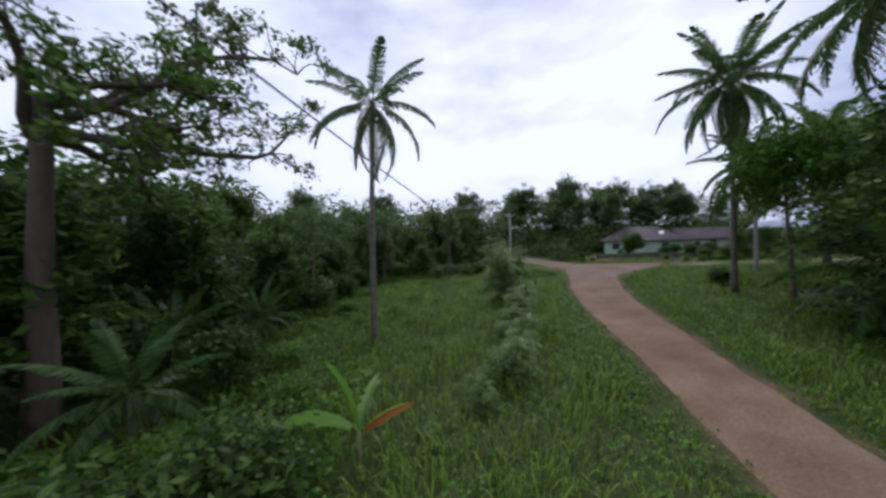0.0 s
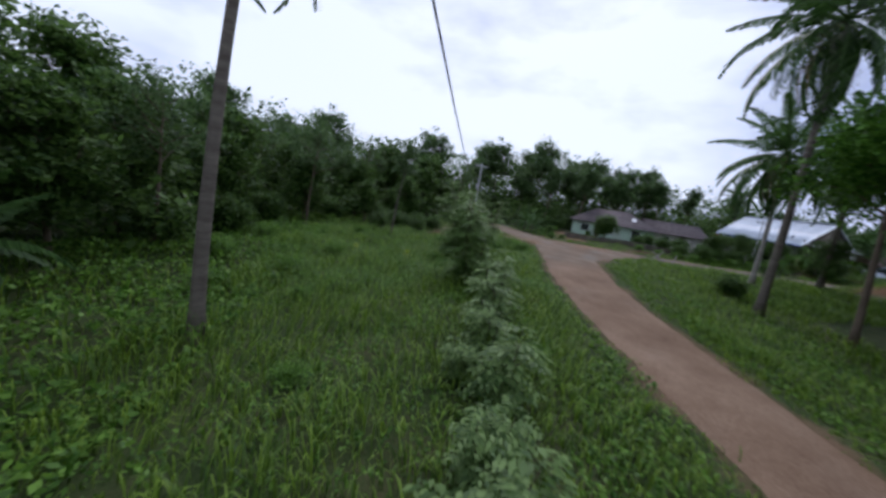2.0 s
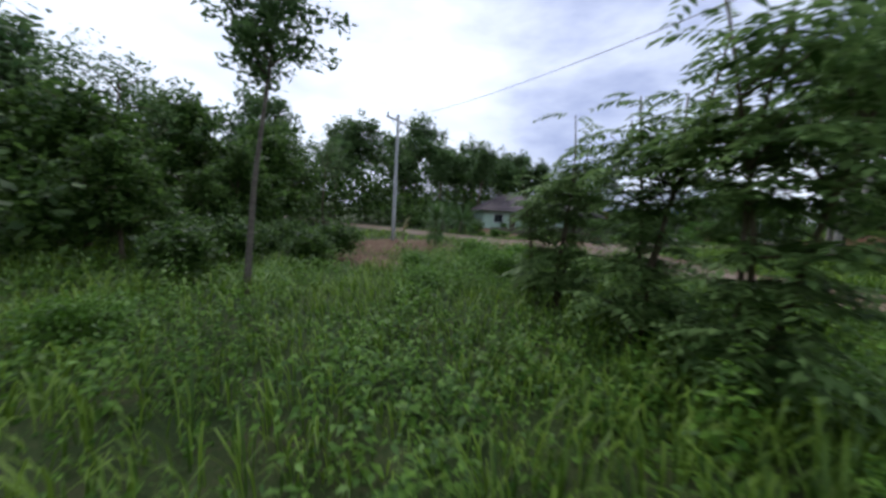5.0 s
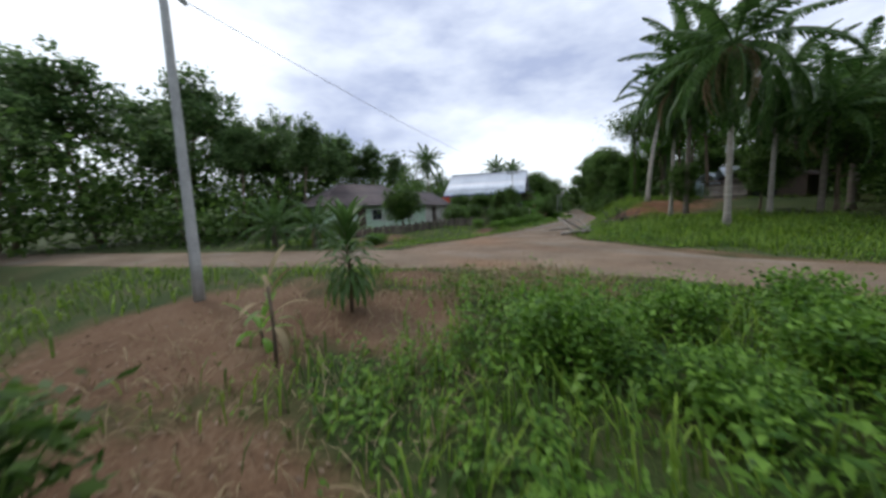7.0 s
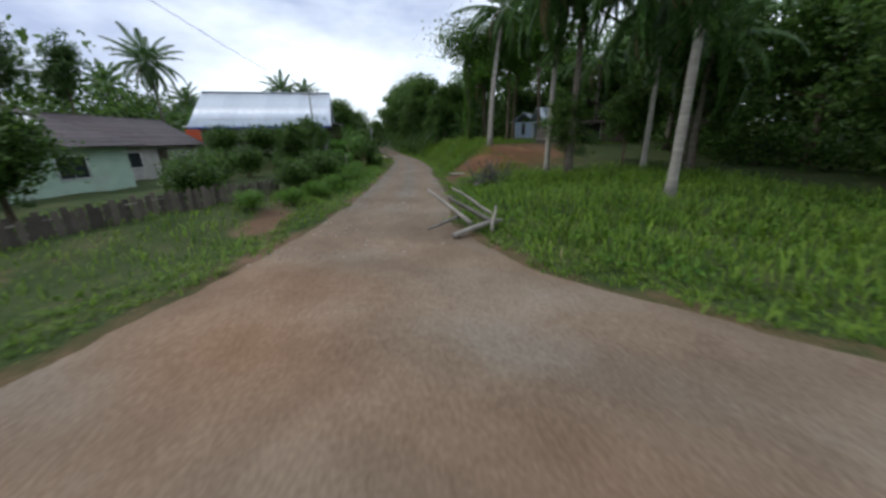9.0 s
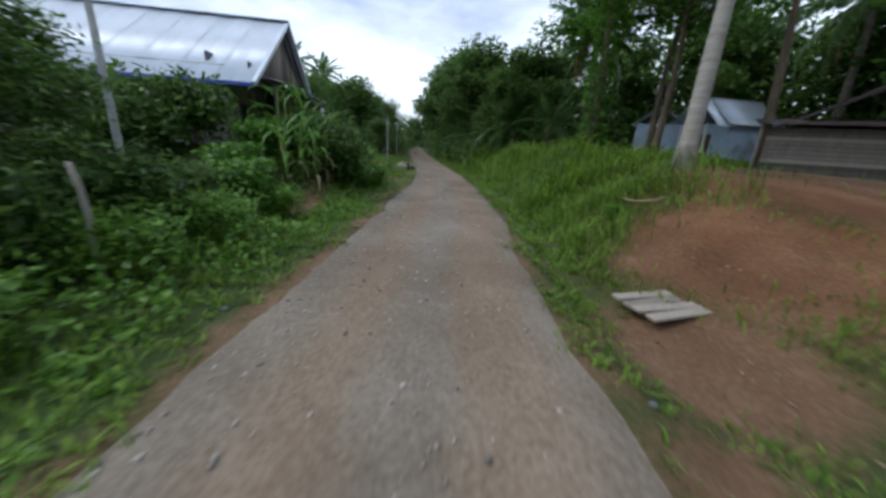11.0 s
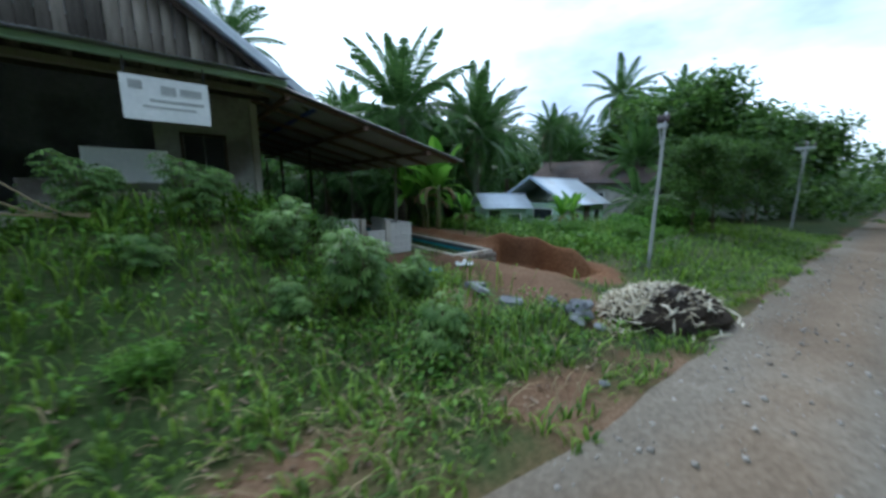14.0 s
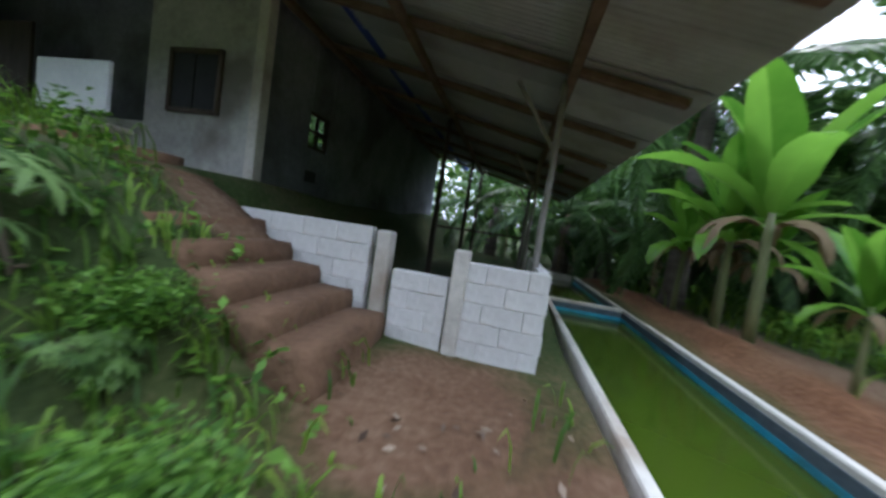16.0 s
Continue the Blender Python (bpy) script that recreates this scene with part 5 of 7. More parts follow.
def window(parent, x, y, z, w, h, along="x", panes=2, frame_mat=None, pane_mat=None, name="window"):
    """A framed window standing proud of a wall; along: the axis of its width."""
    wdw = thing(name, "", "", pose(x, y, z, 0, 0, 0 if along == "x" else 90))
    wdw.parent = parent
    del_keys = [k for k in ("label", "category") if k in wdw.keys()]
    for k in del_keys:
        del wdw[k]
    fm, pm = frame_mat or M_WHITE, pane_mat or M_BLACK
    v, f = merge([slab(-w / 2, -0.03, -h / 2, -w / 2 + 0.06, 0.03, h / 2), slab(w / 2 - 0.06, -0.03, -h / 2, w / 2, 0.03, h / 2),
                  slab(-w / 2 + 0.06, -0.03, h / 2 - 0.06, w / 2 - 0.06, 0.03, h / 2), slab(-w / 2 + 0.06, -0.03, -h / 2, w / 2 - 0.06, 0.03, -h / 2 + 0.06)])
    part("frame", np_mesh("frame", v, f, fm), wdw)
    inner = (w - 0.12) / panes
    for i in range(panes):
        x0 = -w / 2 + 0.06 + inner * i
        part("pane", box_mesh("pane", pm, x0 + 0.012, -0.012, -h / 2 + 0.07, x0 + inner - 0.012, 0.012, h / 2 - 0.07, 0), wdw)
    return wdw


M_PANE = bpy.data.materials.new("window glass")
M_PANE.use_nodes = True
gb = M_PANE.node_tree.nodes["Principled BSDF"]
gb.inputs["Base Color"].default_value = (0.03, 0.035, 0.04, 1)
gb.inputs["Roughness"].default_value = 0.08


def wall_piece(parent, name, x0, y0, z0, x1, y1, z1, mat, label=""):
    return part(name, box_mesh(name, mat, x0, y0, z0, x1, y1, z1, 0.012), parent, None, label)


# the gabled timber house with the zinc roof
HX, HY, HZ = 71.1, 43.6, 1.75
house = thing("house", "timber-gabled village house with a bright zinc roof and open porch", "house", pose(HX, HY, HZ))
HW, EZ, PZ, HL = 5.4, 2.5, 6.1, 12.0
for side in (-1, 1):
    run = math.hypot(HW, PZ - EZ)
    if side < 0:
        slope(house, None, (0, -0.45, PZ), (0, 1, 0), (-HW, 0, EZ - PZ), run + 0.12, HL + 0.6, M_ZINC)
    else:
        slope(house, None, (0, HL + 0.15, PZ), (0, -1, 0), (HW, 0, EZ - PZ), run + 0.12, HL + 0.6, M_ZINC)
v, f = merge([slab(-0.16, -0.5, PZ + 0.0, 0.16, HL + 0.2, PZ + 0.06)])
part("ridge_cap", np_mesh("ridge_cap", v, f, M_ZINC), house)
# gable boards
gaps = np.random.default_rng(8)
xs = -HW + 0.25
while xs < HW - 0.25:
    w = gaps.uniform(0.17, 0.25)
    zt0, zt1 = PZ - abs(xs) * (PZ - EZ) / HW - 0.16, PZ - abs(xs + w) * (PZ - EZ) / HW - 0.16
    zb = EZ + 0.16 + gaps.uniform(-0.04, 0.03)
    if min(zt0, zt1) > zb + 0.05:
        y = gaps.uniform(0, 0.02)
        v = np.array([(xs, y, zb), (xs + w - 0.012, y, zb), (xs + w - 0.012, y, zt1), (xs, y, zt0), (xs, y + 0.025, zb), (xs + w - 0.012, y + 0.025, zb), (xs + w - 0.012, y + 0.025, zt1), (xs, y + 0.025, zt0)])
        f = np.array([(0, 1, 2, 3), (5, 4, 7, 6), (0, 4, 5, 1), (3, 2, 6, 7), (1, 5, 6, 2), (0, 3, 7, 4)])
        part("plank", np_mesh("plank", v, f, M_WOOD), house)
    xs += w
wall_piece(house, "gable_backing", -HW + 0.9, 0.06, EZ - 0.05, HW - 0.9, 0.10, EZ + 0.9, M_DARKWOOD)
for side in (-1, 1):
    beam(house, "bargeboard", (0, -0.42, PZ - 0.06), (side * (HW + 0.05), -0.42, EZ - 0.06), 0.17, M_ZINC, "pale metal verge strip")
    beam(house, "rafter", (0, -0.2, PZ - 0.2), (side * (HW - 0.1), -0.2, EZ - 0.15), 0.10, M_DARKWOOD)
    beam(house, "fascia", (side * (HW + 0.02), -0.4, EZ - 0.10), (side * (HW + 0.02), HL + 0.1, EZ - 0.10), 0.15, M_BLUE, "blue painted fascia board")
# porch awning
slope(house, None, (-4.7, -0.05, EZ + 0.42), (1, 0, 0), (0, -1.5, -0.32), 1.62, 9.2, M_OLDZINC, name="awning_sheet")
beam(house, "awning_beam", (-4.7, -1.42, EZ + 0.02), (4.5, -1.42, EZ + 0.02), 0.11, M_MINT, "pale green painted edge beam")
for x in (-4.4, -1.6, 1.2, 4.0):
    beam(house, "awning_bracket", (x, -1.4, EZ + 0.04), (x, 0.0, EZ + 0.30), 0.07, M_DARKWOOD)
beam(house, "tie_beam", (-HW + 0.3, -0.06, EZ + 0.10), (HW - 0.3, -0.06, EZ + 0.10), 0.14, M_WOOD)
for x in (-4.4,):
    beam(house, "porch_post", (x, -0.9, -0.5), (x, -0.9, EZ + 0.12), 0.13, M_DARKWOOD)
# walls
wall_piece(house, "front_wall", -4.4, 0.9, -0.6, -1.6, 1.06, EZ, M_PLASTER)
wall_piece(house, "front_wall", -1.6, 0.9, -0.6, 0.2, 1.06, 0.0, M_PLASTER)
wall_piece(house, "front_wall", 0.2, 0.9, -0.6, 2.3, 1.06, 0.62, M_PLASTER)
wall_piece(house, "front_wall", 2.3, 0.9, -0.6, 4.2, 1.06, EZ + 0.4, M_PLASTER)
# unseen wall added in dark plaster to darken the view through the openings
wall_piece(house, "shade_wall", -4.2, 1.75, -0.6, 4.03, 1.85, EZ + 1.2, M_DARKWALL)
# wall on the shed side, in the darker and bluer plaster
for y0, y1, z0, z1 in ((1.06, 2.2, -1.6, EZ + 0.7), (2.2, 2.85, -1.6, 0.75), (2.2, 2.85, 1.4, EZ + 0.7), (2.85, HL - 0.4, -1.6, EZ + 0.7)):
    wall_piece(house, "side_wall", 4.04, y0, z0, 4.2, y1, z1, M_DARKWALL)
wall_piece(house, "side_wall", -4.4, 1.06, -0.6, -4.24, HL - 0.4, EZ + 0.7, M_PLASTER)
wall_piece(house, "rear_wall", -4.24, HL - 0.56, -0.6, 4.04, HL - 0.4, 1.2, M_PLASTER)
wall_piece(house, "porch_floor", -4.4, -0.95, -0.9, 4.2, 0.9, -0.04, M_CONCRETE)
wall_piece(house, "corner_column", 4.2, 0.82, -0.9, 4.36, 1.0, EZ + 0.3, M_CONCRETE)
wall_piece(house, "counter_panel", 1.2, 0.30, 0.55, 2.5, 0.36, 1.22, M_WHITE, "white painted board")
wall_piece(house, "bench", 1.0, 0.0, 0.30, 3.0, 0.3, 0.36, M_WOOD)
wall_piece(house, "door", -1.2, 0.95, 0.0, -0.2, 1.0, 2.05, M_DARKWOOD)
# panes painted black for the shade of the rooms behind
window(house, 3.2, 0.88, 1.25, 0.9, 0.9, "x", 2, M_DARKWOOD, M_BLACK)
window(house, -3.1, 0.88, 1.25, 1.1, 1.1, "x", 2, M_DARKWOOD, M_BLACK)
side_window = thing("window", "", "", pose(4.12, 2.525, 1.075))
side_window.parent = house
for k in ("label", "category"):
    if k in side_window.keys():
        del side_window[k]
for y0, z0, y1, z1 in ((-0.33, -0.33, -0.27, 0.33), (0.27, -0.33, 0.33, 0.33), (-0.27, -0.33, 0.27, -0.27), (-0.27, 0.27, 0.27, 0.33), (-0.025, -0.27, 0.025, 0.27), (-0.27, -0.025, -0.025, 0.025), (0.025, -0.025, 0.27, 0.025)):
    part("window_bar", box_mesh("window_bar", M_DARKWOOD, -0.03, y0, z0, 0.03, y1, z1, 0), side_window)
# black patch on the wall, painted as the dark hollow of a vent
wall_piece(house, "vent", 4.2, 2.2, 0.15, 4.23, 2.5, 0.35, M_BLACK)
sign = thing("banner_sign", "white hanging banner with faded unreadable lettering under the awning", "sign", pose(72.55 + 0.1, 42.08, 3.3))
part("panel", box_mesh("panel", M_WHITE, 0.45, -0.01, 0.0, 1.6, 0.01, 0.68, 0), sign)
for x0, x1, z0, z1 in ((0.95, 1.15, 0.42, 0.56), (1.2, 1.5, 0.44, 0.55), (0.8, 1.52, 0.30, 0.345), (0.7, 1.4, 0.2, 0.235), (0.55, 0.72, 0.47, 0.60)):
    part("text_bar", box_mesh("text_bar", M_POLE, x0, -0.016, z0, x1, -0.0115, z1, 0), sign)
beam(sign, "hanger", (0.52, 0, 0.66), (0.52, 0.05, 0.95), 0.02, M_CABLE)
beam(sign, "hanger", (1.55, 0, 0.66), (1.55, 0.05, 0.95), 0.02, M_CABLE)
cloth = thing("orange_cloth", "faded orange cloth hung at the eave of the zinc-roofed house", "cloth", pose(65.45, 55.3, 2.9))
part("fabric", box_mesh("fabric", M_RED, -0.02, -0.6, 0, 0.02, 0.6, 1.1, 0.01), cloth)

# open shed beside it: sheets on rafters and posts
shed = thing("open_shed", "open lean-to shed of corrugated zinc on rough timber posts", "shed", pose(75.3, 42.55, 0.45))
S0, S1, SX, SY = 3.95, 2.66, 5.35, 11.2
slope(shed, None, (0, SY, S0), (0, -1, 0), (SX, 0, S1 - S0), math.hypot(SX, S0 - S1) + 0.1, SY, M_OLDZINC)
for i in range(8):
    y = 0.12 + i * (SY - 0.24) / 7
    beam(shed, "rafter", (0.02, y, S0 - 0.10), (SX - 0.1, y, S1 - 0.08), 0.09, M_BEAM)
for x in (0.4, 2.2, 4.1):
    beam(shed, "purlin", (x, 0.0, S0 - (S0 - S1) * x / SX - 0.19), (x, SY, S0 - (S0 - S1) * x / SX - 0.19), 0.10, M_BEAM)
for y, wob in ((1.75, 1), (5.2, 2), (8.2, 3), (11.0, 4)):
    part("post", pole_mesh("post", S0 - (S0 - S1) * 4.05 / SX - 0.2, 0.04, 0.035, M_DEADWOOD, 8, 0.01, wob), shed, pose(4.05, y, 0))
    beam(shed, "brace", (4.05, y, 2.0), (3.55, y, 2.75), 0.045, M_DEADWOOD)
for y in (4.4, 8.2, 11.0):
    part("post", pole_mesh("post", S0 - 0.85, 0.06, 0.05, M_DARKWOOD, 8, 0.01, 9), shed, pose(2.2, y, 0))
beam(shed, "rail", (4.1, 11.0, 1.0), (2.2, 11.0, 1.0), 0.08, M_DARKWOOD)
beam(shed, "rail", (2.2, 11.0, 1.0), (0.1, 11.0, 1.0), 0.08, M_DARKWOOD)

# low block wall under the shed
BLOCK = box_mesh("block", M_BLOCK, 0.002, -0.055, 0.002, 0.388, 0.055, 0.188, 0.006)
HALF = box_mesh("block", M_BLOCK, 0.002, -0.055, 0.002, 0.188, 0.055, 0.188, 0.006)
lowwall = thing("wall", "low whitewashed concrete block wall with a gap, under the open shed", "wall", pose(75.35, 43.62, 0.42), kind="structure")


def block_run(x0, x1, courses, y=0.0):
    for c in range(-2, courses):
        x = x0
        if c % 2:
            part("block", HALF, lowwall, pose(x, y, c * 0.19))
            x += 0.19
        while x + 0.36 < x1:
            part("block", BLOCK, lowwall, pose(x, y, c * 0.19))
            x += 0.39
        if x + 0.17 < x1:
            part("block", HALF, lowwall, pose(x, y, c * 0.19))


block_run(0.0, 2.38, 5)
block_run(2.6, 3.2, 3)
block_run(3.34, 4.1, 4)
for x in (2.40, 3.2):
    part("pillar", box_mesh("pillar", M_CONCRETE, x, -0.085, -0.5, x + 0.15, 0.085, 0.93 if x < 3 else 0.86, 0.015), lowwall)
side_run = [(4.06, y, 0) for y in (0.35, 0.75, 1.15, 1.55, 1.95, 2.35)]
for c in range(-2, 4):
    for x, y, _ in side_run:
        part("block", BLOCK, lowwall, pose(x, y - 0.3 + 0.1 * (c % 2), c * 0.19, 0, 0, 90))

steps = thing("earth_steps", "crumbling earth steps cut into the red bank", "steps", pose(0, 0, 0))
for i in range(8):
    x = 77.75 - 0.36 * i
    z = 0.56 + 0.18 * i
    bm = bmesh.new()
    bmesh.ops.create_cube(bm, size=1)
    bmesh.ops.subdivide_edges(bm, edges=bm.edges[:], cuts=3, use_grid_fill=True)
    r = random.Random(i)
    for w in bm.verts:
        w.co = Vector((w.co.x * 0.62 + x - 0.1 + r.uniform(-0.04, 0.04), w.co.y * 1.25 + 42.92 + r.uniform(-0.04, 0.04), w.co.z * 0.5 + z - 0.25 + r.uniform(-0.02, 0.02)))
    me = bpy.data.meshes.new("step")
    bmesh.ops.smooth_vert(bm, verts=bm.verts[:], factor=0.5, use_axis_x=True, use_axis_y=True, use_axis_z=True)
    for p in bm.faces:
        p.smooth = True
    bm.to_mesh(me)
    bm.free()
    me.materials.append(M_SOIL)
    part("step", me, steps)

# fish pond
M_PONDWALL = material("dark grey-blue wall", (0.05, 0.065, 0.08), (0.13, 0.155, 0.18), 2.5, 0.6, 0.2, 20)
pond = thing("fish_pond", "long concrete fish pond with blue lining and green water", "pond", pose(79.9, 41.95, 0) @ Matrix.Diagonal((0.80, 1, 1, 1)))
KZ = 0.33
for i, (x0, y0, x1, y1) in enumerate(((0, 0, 0.12, 12), (1.93, 0, 2.05, 12), (0.12, 0, 1.93, 0.14), (0.12, 11.86, 1.93, 12), (0.12, 5.9, 1.93, 6.04))):
    part("kerb", box_mesh("kerb", M_CONCRETE, x0, y0, -0.55, x1, y1, KZ - 0.004 * (i > 1), 0.015), pond)
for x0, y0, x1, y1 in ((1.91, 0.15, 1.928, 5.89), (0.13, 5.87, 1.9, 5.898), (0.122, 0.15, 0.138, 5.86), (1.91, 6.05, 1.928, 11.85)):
    part("lining", box_mesh("lining", M_PONDWALL, x0, y0, -0.5, x1, y1, KZ - 0.06, 0), pond, None, "dark grey stained lining")
for x0, y0, x1, y1 in ((1.902, 0.15, 1.9095, 5.869), (0.145, 5.862, 1.9, 5.8695), (0.1385, 0.15, 0.146, 5.86), (1.902, 6.05, 1.9095, 11.85)):
    part("waterline_stripe", box_mesh("waterline_stripe", M_POOL, x0, y0, -0.1, x1, y1, 0.165, 0), pond, None, "bright blue painted stripe")
for y0, y1 in ((0.142, 5.896), (6.044, 11.856)):
    part("water", box_mesh("water", M_WATER, 0.14, y0, -0.45, 1.908, y1, 0.10, 0), pond, None, "still murky green water")
STONES = []
for s in range(4):
    bm = bmesh.new()
    bmesh.ops.create_icosphere(bm, subdivisions=2, radius=0.5)
    r = random.Random(70 + s)
    k = [r.uniform(0.7, 1.1) for _ in range(3)]
    planes = [(Vector((r.uniform(-1, 1), r.uniform(-1, 1), r.uniform(-1, 1))).normalized(), r.uniform(0.24, 0.37)) for _ in range(11)]
    for w in bm.verts:
        for nrm, d in planes:
            e = w.co.dot(nrm) - d
            if e > 0:
                w.co -= nrm * e
        w.co = Vector((w.co.x * k[0], w.co.y * k[1], w.co.z * k[2] * 0.8))
    me = bpy.data.meshes.new("stone")
    bm.to_mesh(me)
    bm.free()
    me.materials.append(M_STONE)
    STONES.append(me)
rr = random.Random(4)
M_MASONRY = material("rough grey-brown masonry", (0.15, 0.125, 0.10), (0.36, 0.32, 0.28), 3, 0.9, 0.7, 18, perobject=0.35, stain=(0.14, 0.10, 0.07))
FACING = [box_mesh("facing_block", M_MASONRY, -w / 2, -0.03, -0.075, w / 2, 0.06, 0.075, 0.022) for w in (0.30, 0.38, 0.25)]
for row in range(4):
    x = -0.02 - 0.12 * (row % 2)
    k = row
    while x < 1.95:
        w = (0.30, 0.38, 0.25)[k % 3]
        part("facing_block", FACING[k % 3], pond, pose(x + w / 2, -0.02 + rr.uniform(-0.012, 0.012), 0.15 - 0.165 * row, rr.uniform(-3, 3), rr.uniform(-3, 3), rr.uniform(-4, 4)))
        x += w + 0.015
        k += 1


def simple_house(name, label, m, L, D, wall_h, roof_h, wall_mat, roof_mat, hip=0.0, over=0.5, openings=(), category="house"):
    """Length along x, front towards -y; gable or hip roof of overlapping tile or sheet courses."""
    ob = thing(name, label, category, m)
    t = 0.14
    wall_piece(ob, "wall", -L / 2, -D / 2, -0.5, L / 2, -D / 2 + t, wall_h, wall_mat)
    wall_piece(ob, "wall", -L / 2, D / 2 - t, -0.5, L / 2, D / 2, wall_h, wall_mat)
    for s in (-1, 1):
        wall_piece(ob, "wall", s * (L / 2 - t / 2) - t / 2, -D / 2 + t, -0.5, s * (L / 2 - t / 2) + t / 2, D / 2 - t, wall_h, wall_mat)
    X, Y = L / 2 + over, D / 2 + over
    rx = X - hip
    zr, ze = wall_h + roof_h, wall_h - 0.1
    n = 12
    for sgn in (-1, 1):
        for i in range(n):
            a, b = i / n, (i + 1) / n + 0.03
            za, zb = ze + (zr - ze) * a, ze + (zr - ze) * b
            xa, xb = X + (rx - X) * a, X + (rx - X) * min(b, 1)
            ya, yb = sgn * Y * (1 - a), sgn * Y * max(0, 1 - b)
            v = np.array([(-xa, ya, za + 0.03), (xa, ya, za + 0.03), (xb, yb, zb), (-xb, yb, zb), (-xa, ya, za - 0.02), (xa, ya, za - 0.02), (xb, yb, zb - 0.05), (-xb, yb, zb - 0.05)])
            f = np.array([(0, 1, 2, 3), (7, 6, 5, 4), (0, 4, 5, 1), (1, 5, 6, 2), (2, 6, 7, 3), (3, 7, 4, 0)])
            part("roof_course", np_mesh("roof_course", v, f, roof_mat), ob)
    for sgn in (-1, 1):
        if hip:
            for i in range(n):
                a, b = i / n, (i + 1) / n + 0.03
                za, zb = ze + (zr - ze) * a, ze + (zr - ze) * b
                xa, xb = sgn * (X - (X - rx) * a), sgn * (X - (X - rx) * min(b, 1))
                ya, yb = Y * (1 - a), Y * max(0, 1 - b)
                v = np.array([(xa, -ya, za + 0.03), (xa, ya, za + 0.03), (xb, yb, zb), (xb, -yb, zb), (xa, -ya, za - 0.02), (xa, ya, za - 0.02), (xb, yb, zb - 0.05), (xb, -yb, zb - 0.05)])
                f = np.array([(0, 1, 2, 3), (7, 6, 5, 4), (0, 4, 5, 1), (1, 5, 6, 2), (2, 6, 7, 3), (3, 7, 4, 0)])
                part("roof_course", np_mesh("roof_course", v, f, roof_mat), ob)
        else:
            v = np.array([(sgn * L / 2, -D / 2, wall_h), (sgn * L / 2, D / 2, wall_h), (sgn * L / 2, 0, wall_h + roof_h * (D / 2) / Y), (sgn * L / 2, 0, wall_h),
                          (sgn * (L / 2 - 0.08), -D / 2, wall_h), (sgn * (L / 2 - 0.08), D / 2, wall_h), (sgn * (L / 2 - 0.08), 0, wall_h + roof_h * (D / 2) / Y), (sgn * (L / 2 - 0.08), 0, wall_h)])
            f = np.array([(0, 3, 2, 2), (3, 1, 2, 2), (4, 6, 7, 7), (7, 6, 5, 5), (0, 2, 6, 4), (1, 5, 6, 2)])
            part("gable", np_mesh("gable", v, f, wall_mat), ob)
    v, f = merge([slab(-rx - 0.05, -0.1, zr - 0.02, rx + 0.05, 0.1, zr + 0.05)])
    part("ridge_cap", np_mesh("ridge_cap", v, f, roof_mat), ob)
    for kind, x, w, h, zc in openings:
        if kind == "door":
            part("door", box_mesh("door", M_DARKWOOD, x - w / 2, -D / 2 - 0.04, 0.0, x + w / 2, -D / 2 - 0.002, h, 0.01), ob)
        # no real hole: a black sheet paints the doorway's inner shade
        elif kind == "gap":
            part("doorway_shade", box_mesh("doorway_shade", M_BLACK, x - w / 2, -D / 2 - 0.03, 0.0, x + w / 2, -D / 2 - 0.002, h, 0.01), ob)
        else:
            window(ob, x, -D / 2 - 0.02, zc, w, h, "x", 2, M_WHITE, M_PANE)
    return ob


green_house = simple_house("house", "mint green bungalow with a dark hipped tile roof", pose(48.4, 60.3, 0.45, 0, 0, -31), 12.4, 8.0, 2.4, 2.35, M_MINT, M_DARKROOF, 4.2, 0.7,
                           (("window", -4.2, 1.3, 1.2, 1.3), ("door", -2.2, 0.9, 2.0, 0), ("window", -0.4, 1.3, 1.2, 1.3), ("window", 3.6, 1.3, 1.2, 1.3)))
part("skylight", box_mesh("skylight", M_WHITE, -0.35, -0.5, -0.03, 0.35, 0.5, 0.03, 0.01), green_house, pose(3.2, -2.35, 3.62, 26.5, 0, 0), "pale translucent roof sheet")
simple_house("house", "low brown-roofed house behind garden trees", pose(58.5, 58.0, 0.5, 0, 0, -14), 9.0, 6.0, 2.3, 1.9, M_PLASTER, M_DARKROOF, 0, 0.5, (("window", -2, 1.2, 1.1, 1.3), ("door", 0.6, 0.9, 2.0, 0)))
hut = simple_house("hut", "dark weathered timber hut with a rusty roof", pose(63.6, 14.7, 2.0, 0, 0, 138.7), 7.0, 7.4, 2.2, 2.2, M_DARKWOOD, M_RUST, 0, 0.5, (), "hut")
front = thing("hut_porch", "rusty porch roof and plank wall of the timber hut", "porch", pose(60.9, 17.08, 2.0, 0, 0, 48.7))
slope(front, None, (5.4, 0.0, 2.3), (-1, 0, 0), (0, 1.3, -0.3), 1.4, 7.2, M_RUST, name="porch_sheet")
for i in range(13):
    part("plank", box_mesh("plank", M_WOOD, 0.75, 0.98 + 0.01 * (i % 2), -0.5 + i * 0.185, 4.95, 1.01 + 0.01 * (i % 2), -0.33 + i * 0.185, 0.008), front)
for x in (-1.5, 5.2):
    part("post", pole_mesh("post", 2.02, 0.05, 0.045, M_DEADWOOD, 8, 0.01, 2), front, pose(x, 1.15, 0))
# black sheet in place of the shade inside the open hut
part("doorway_shade", box_mesh("doorway_shade", M_BLACK, -1.4, 0.02, -0.1, 0.70, 0.08, 2.0, 0.01), front)

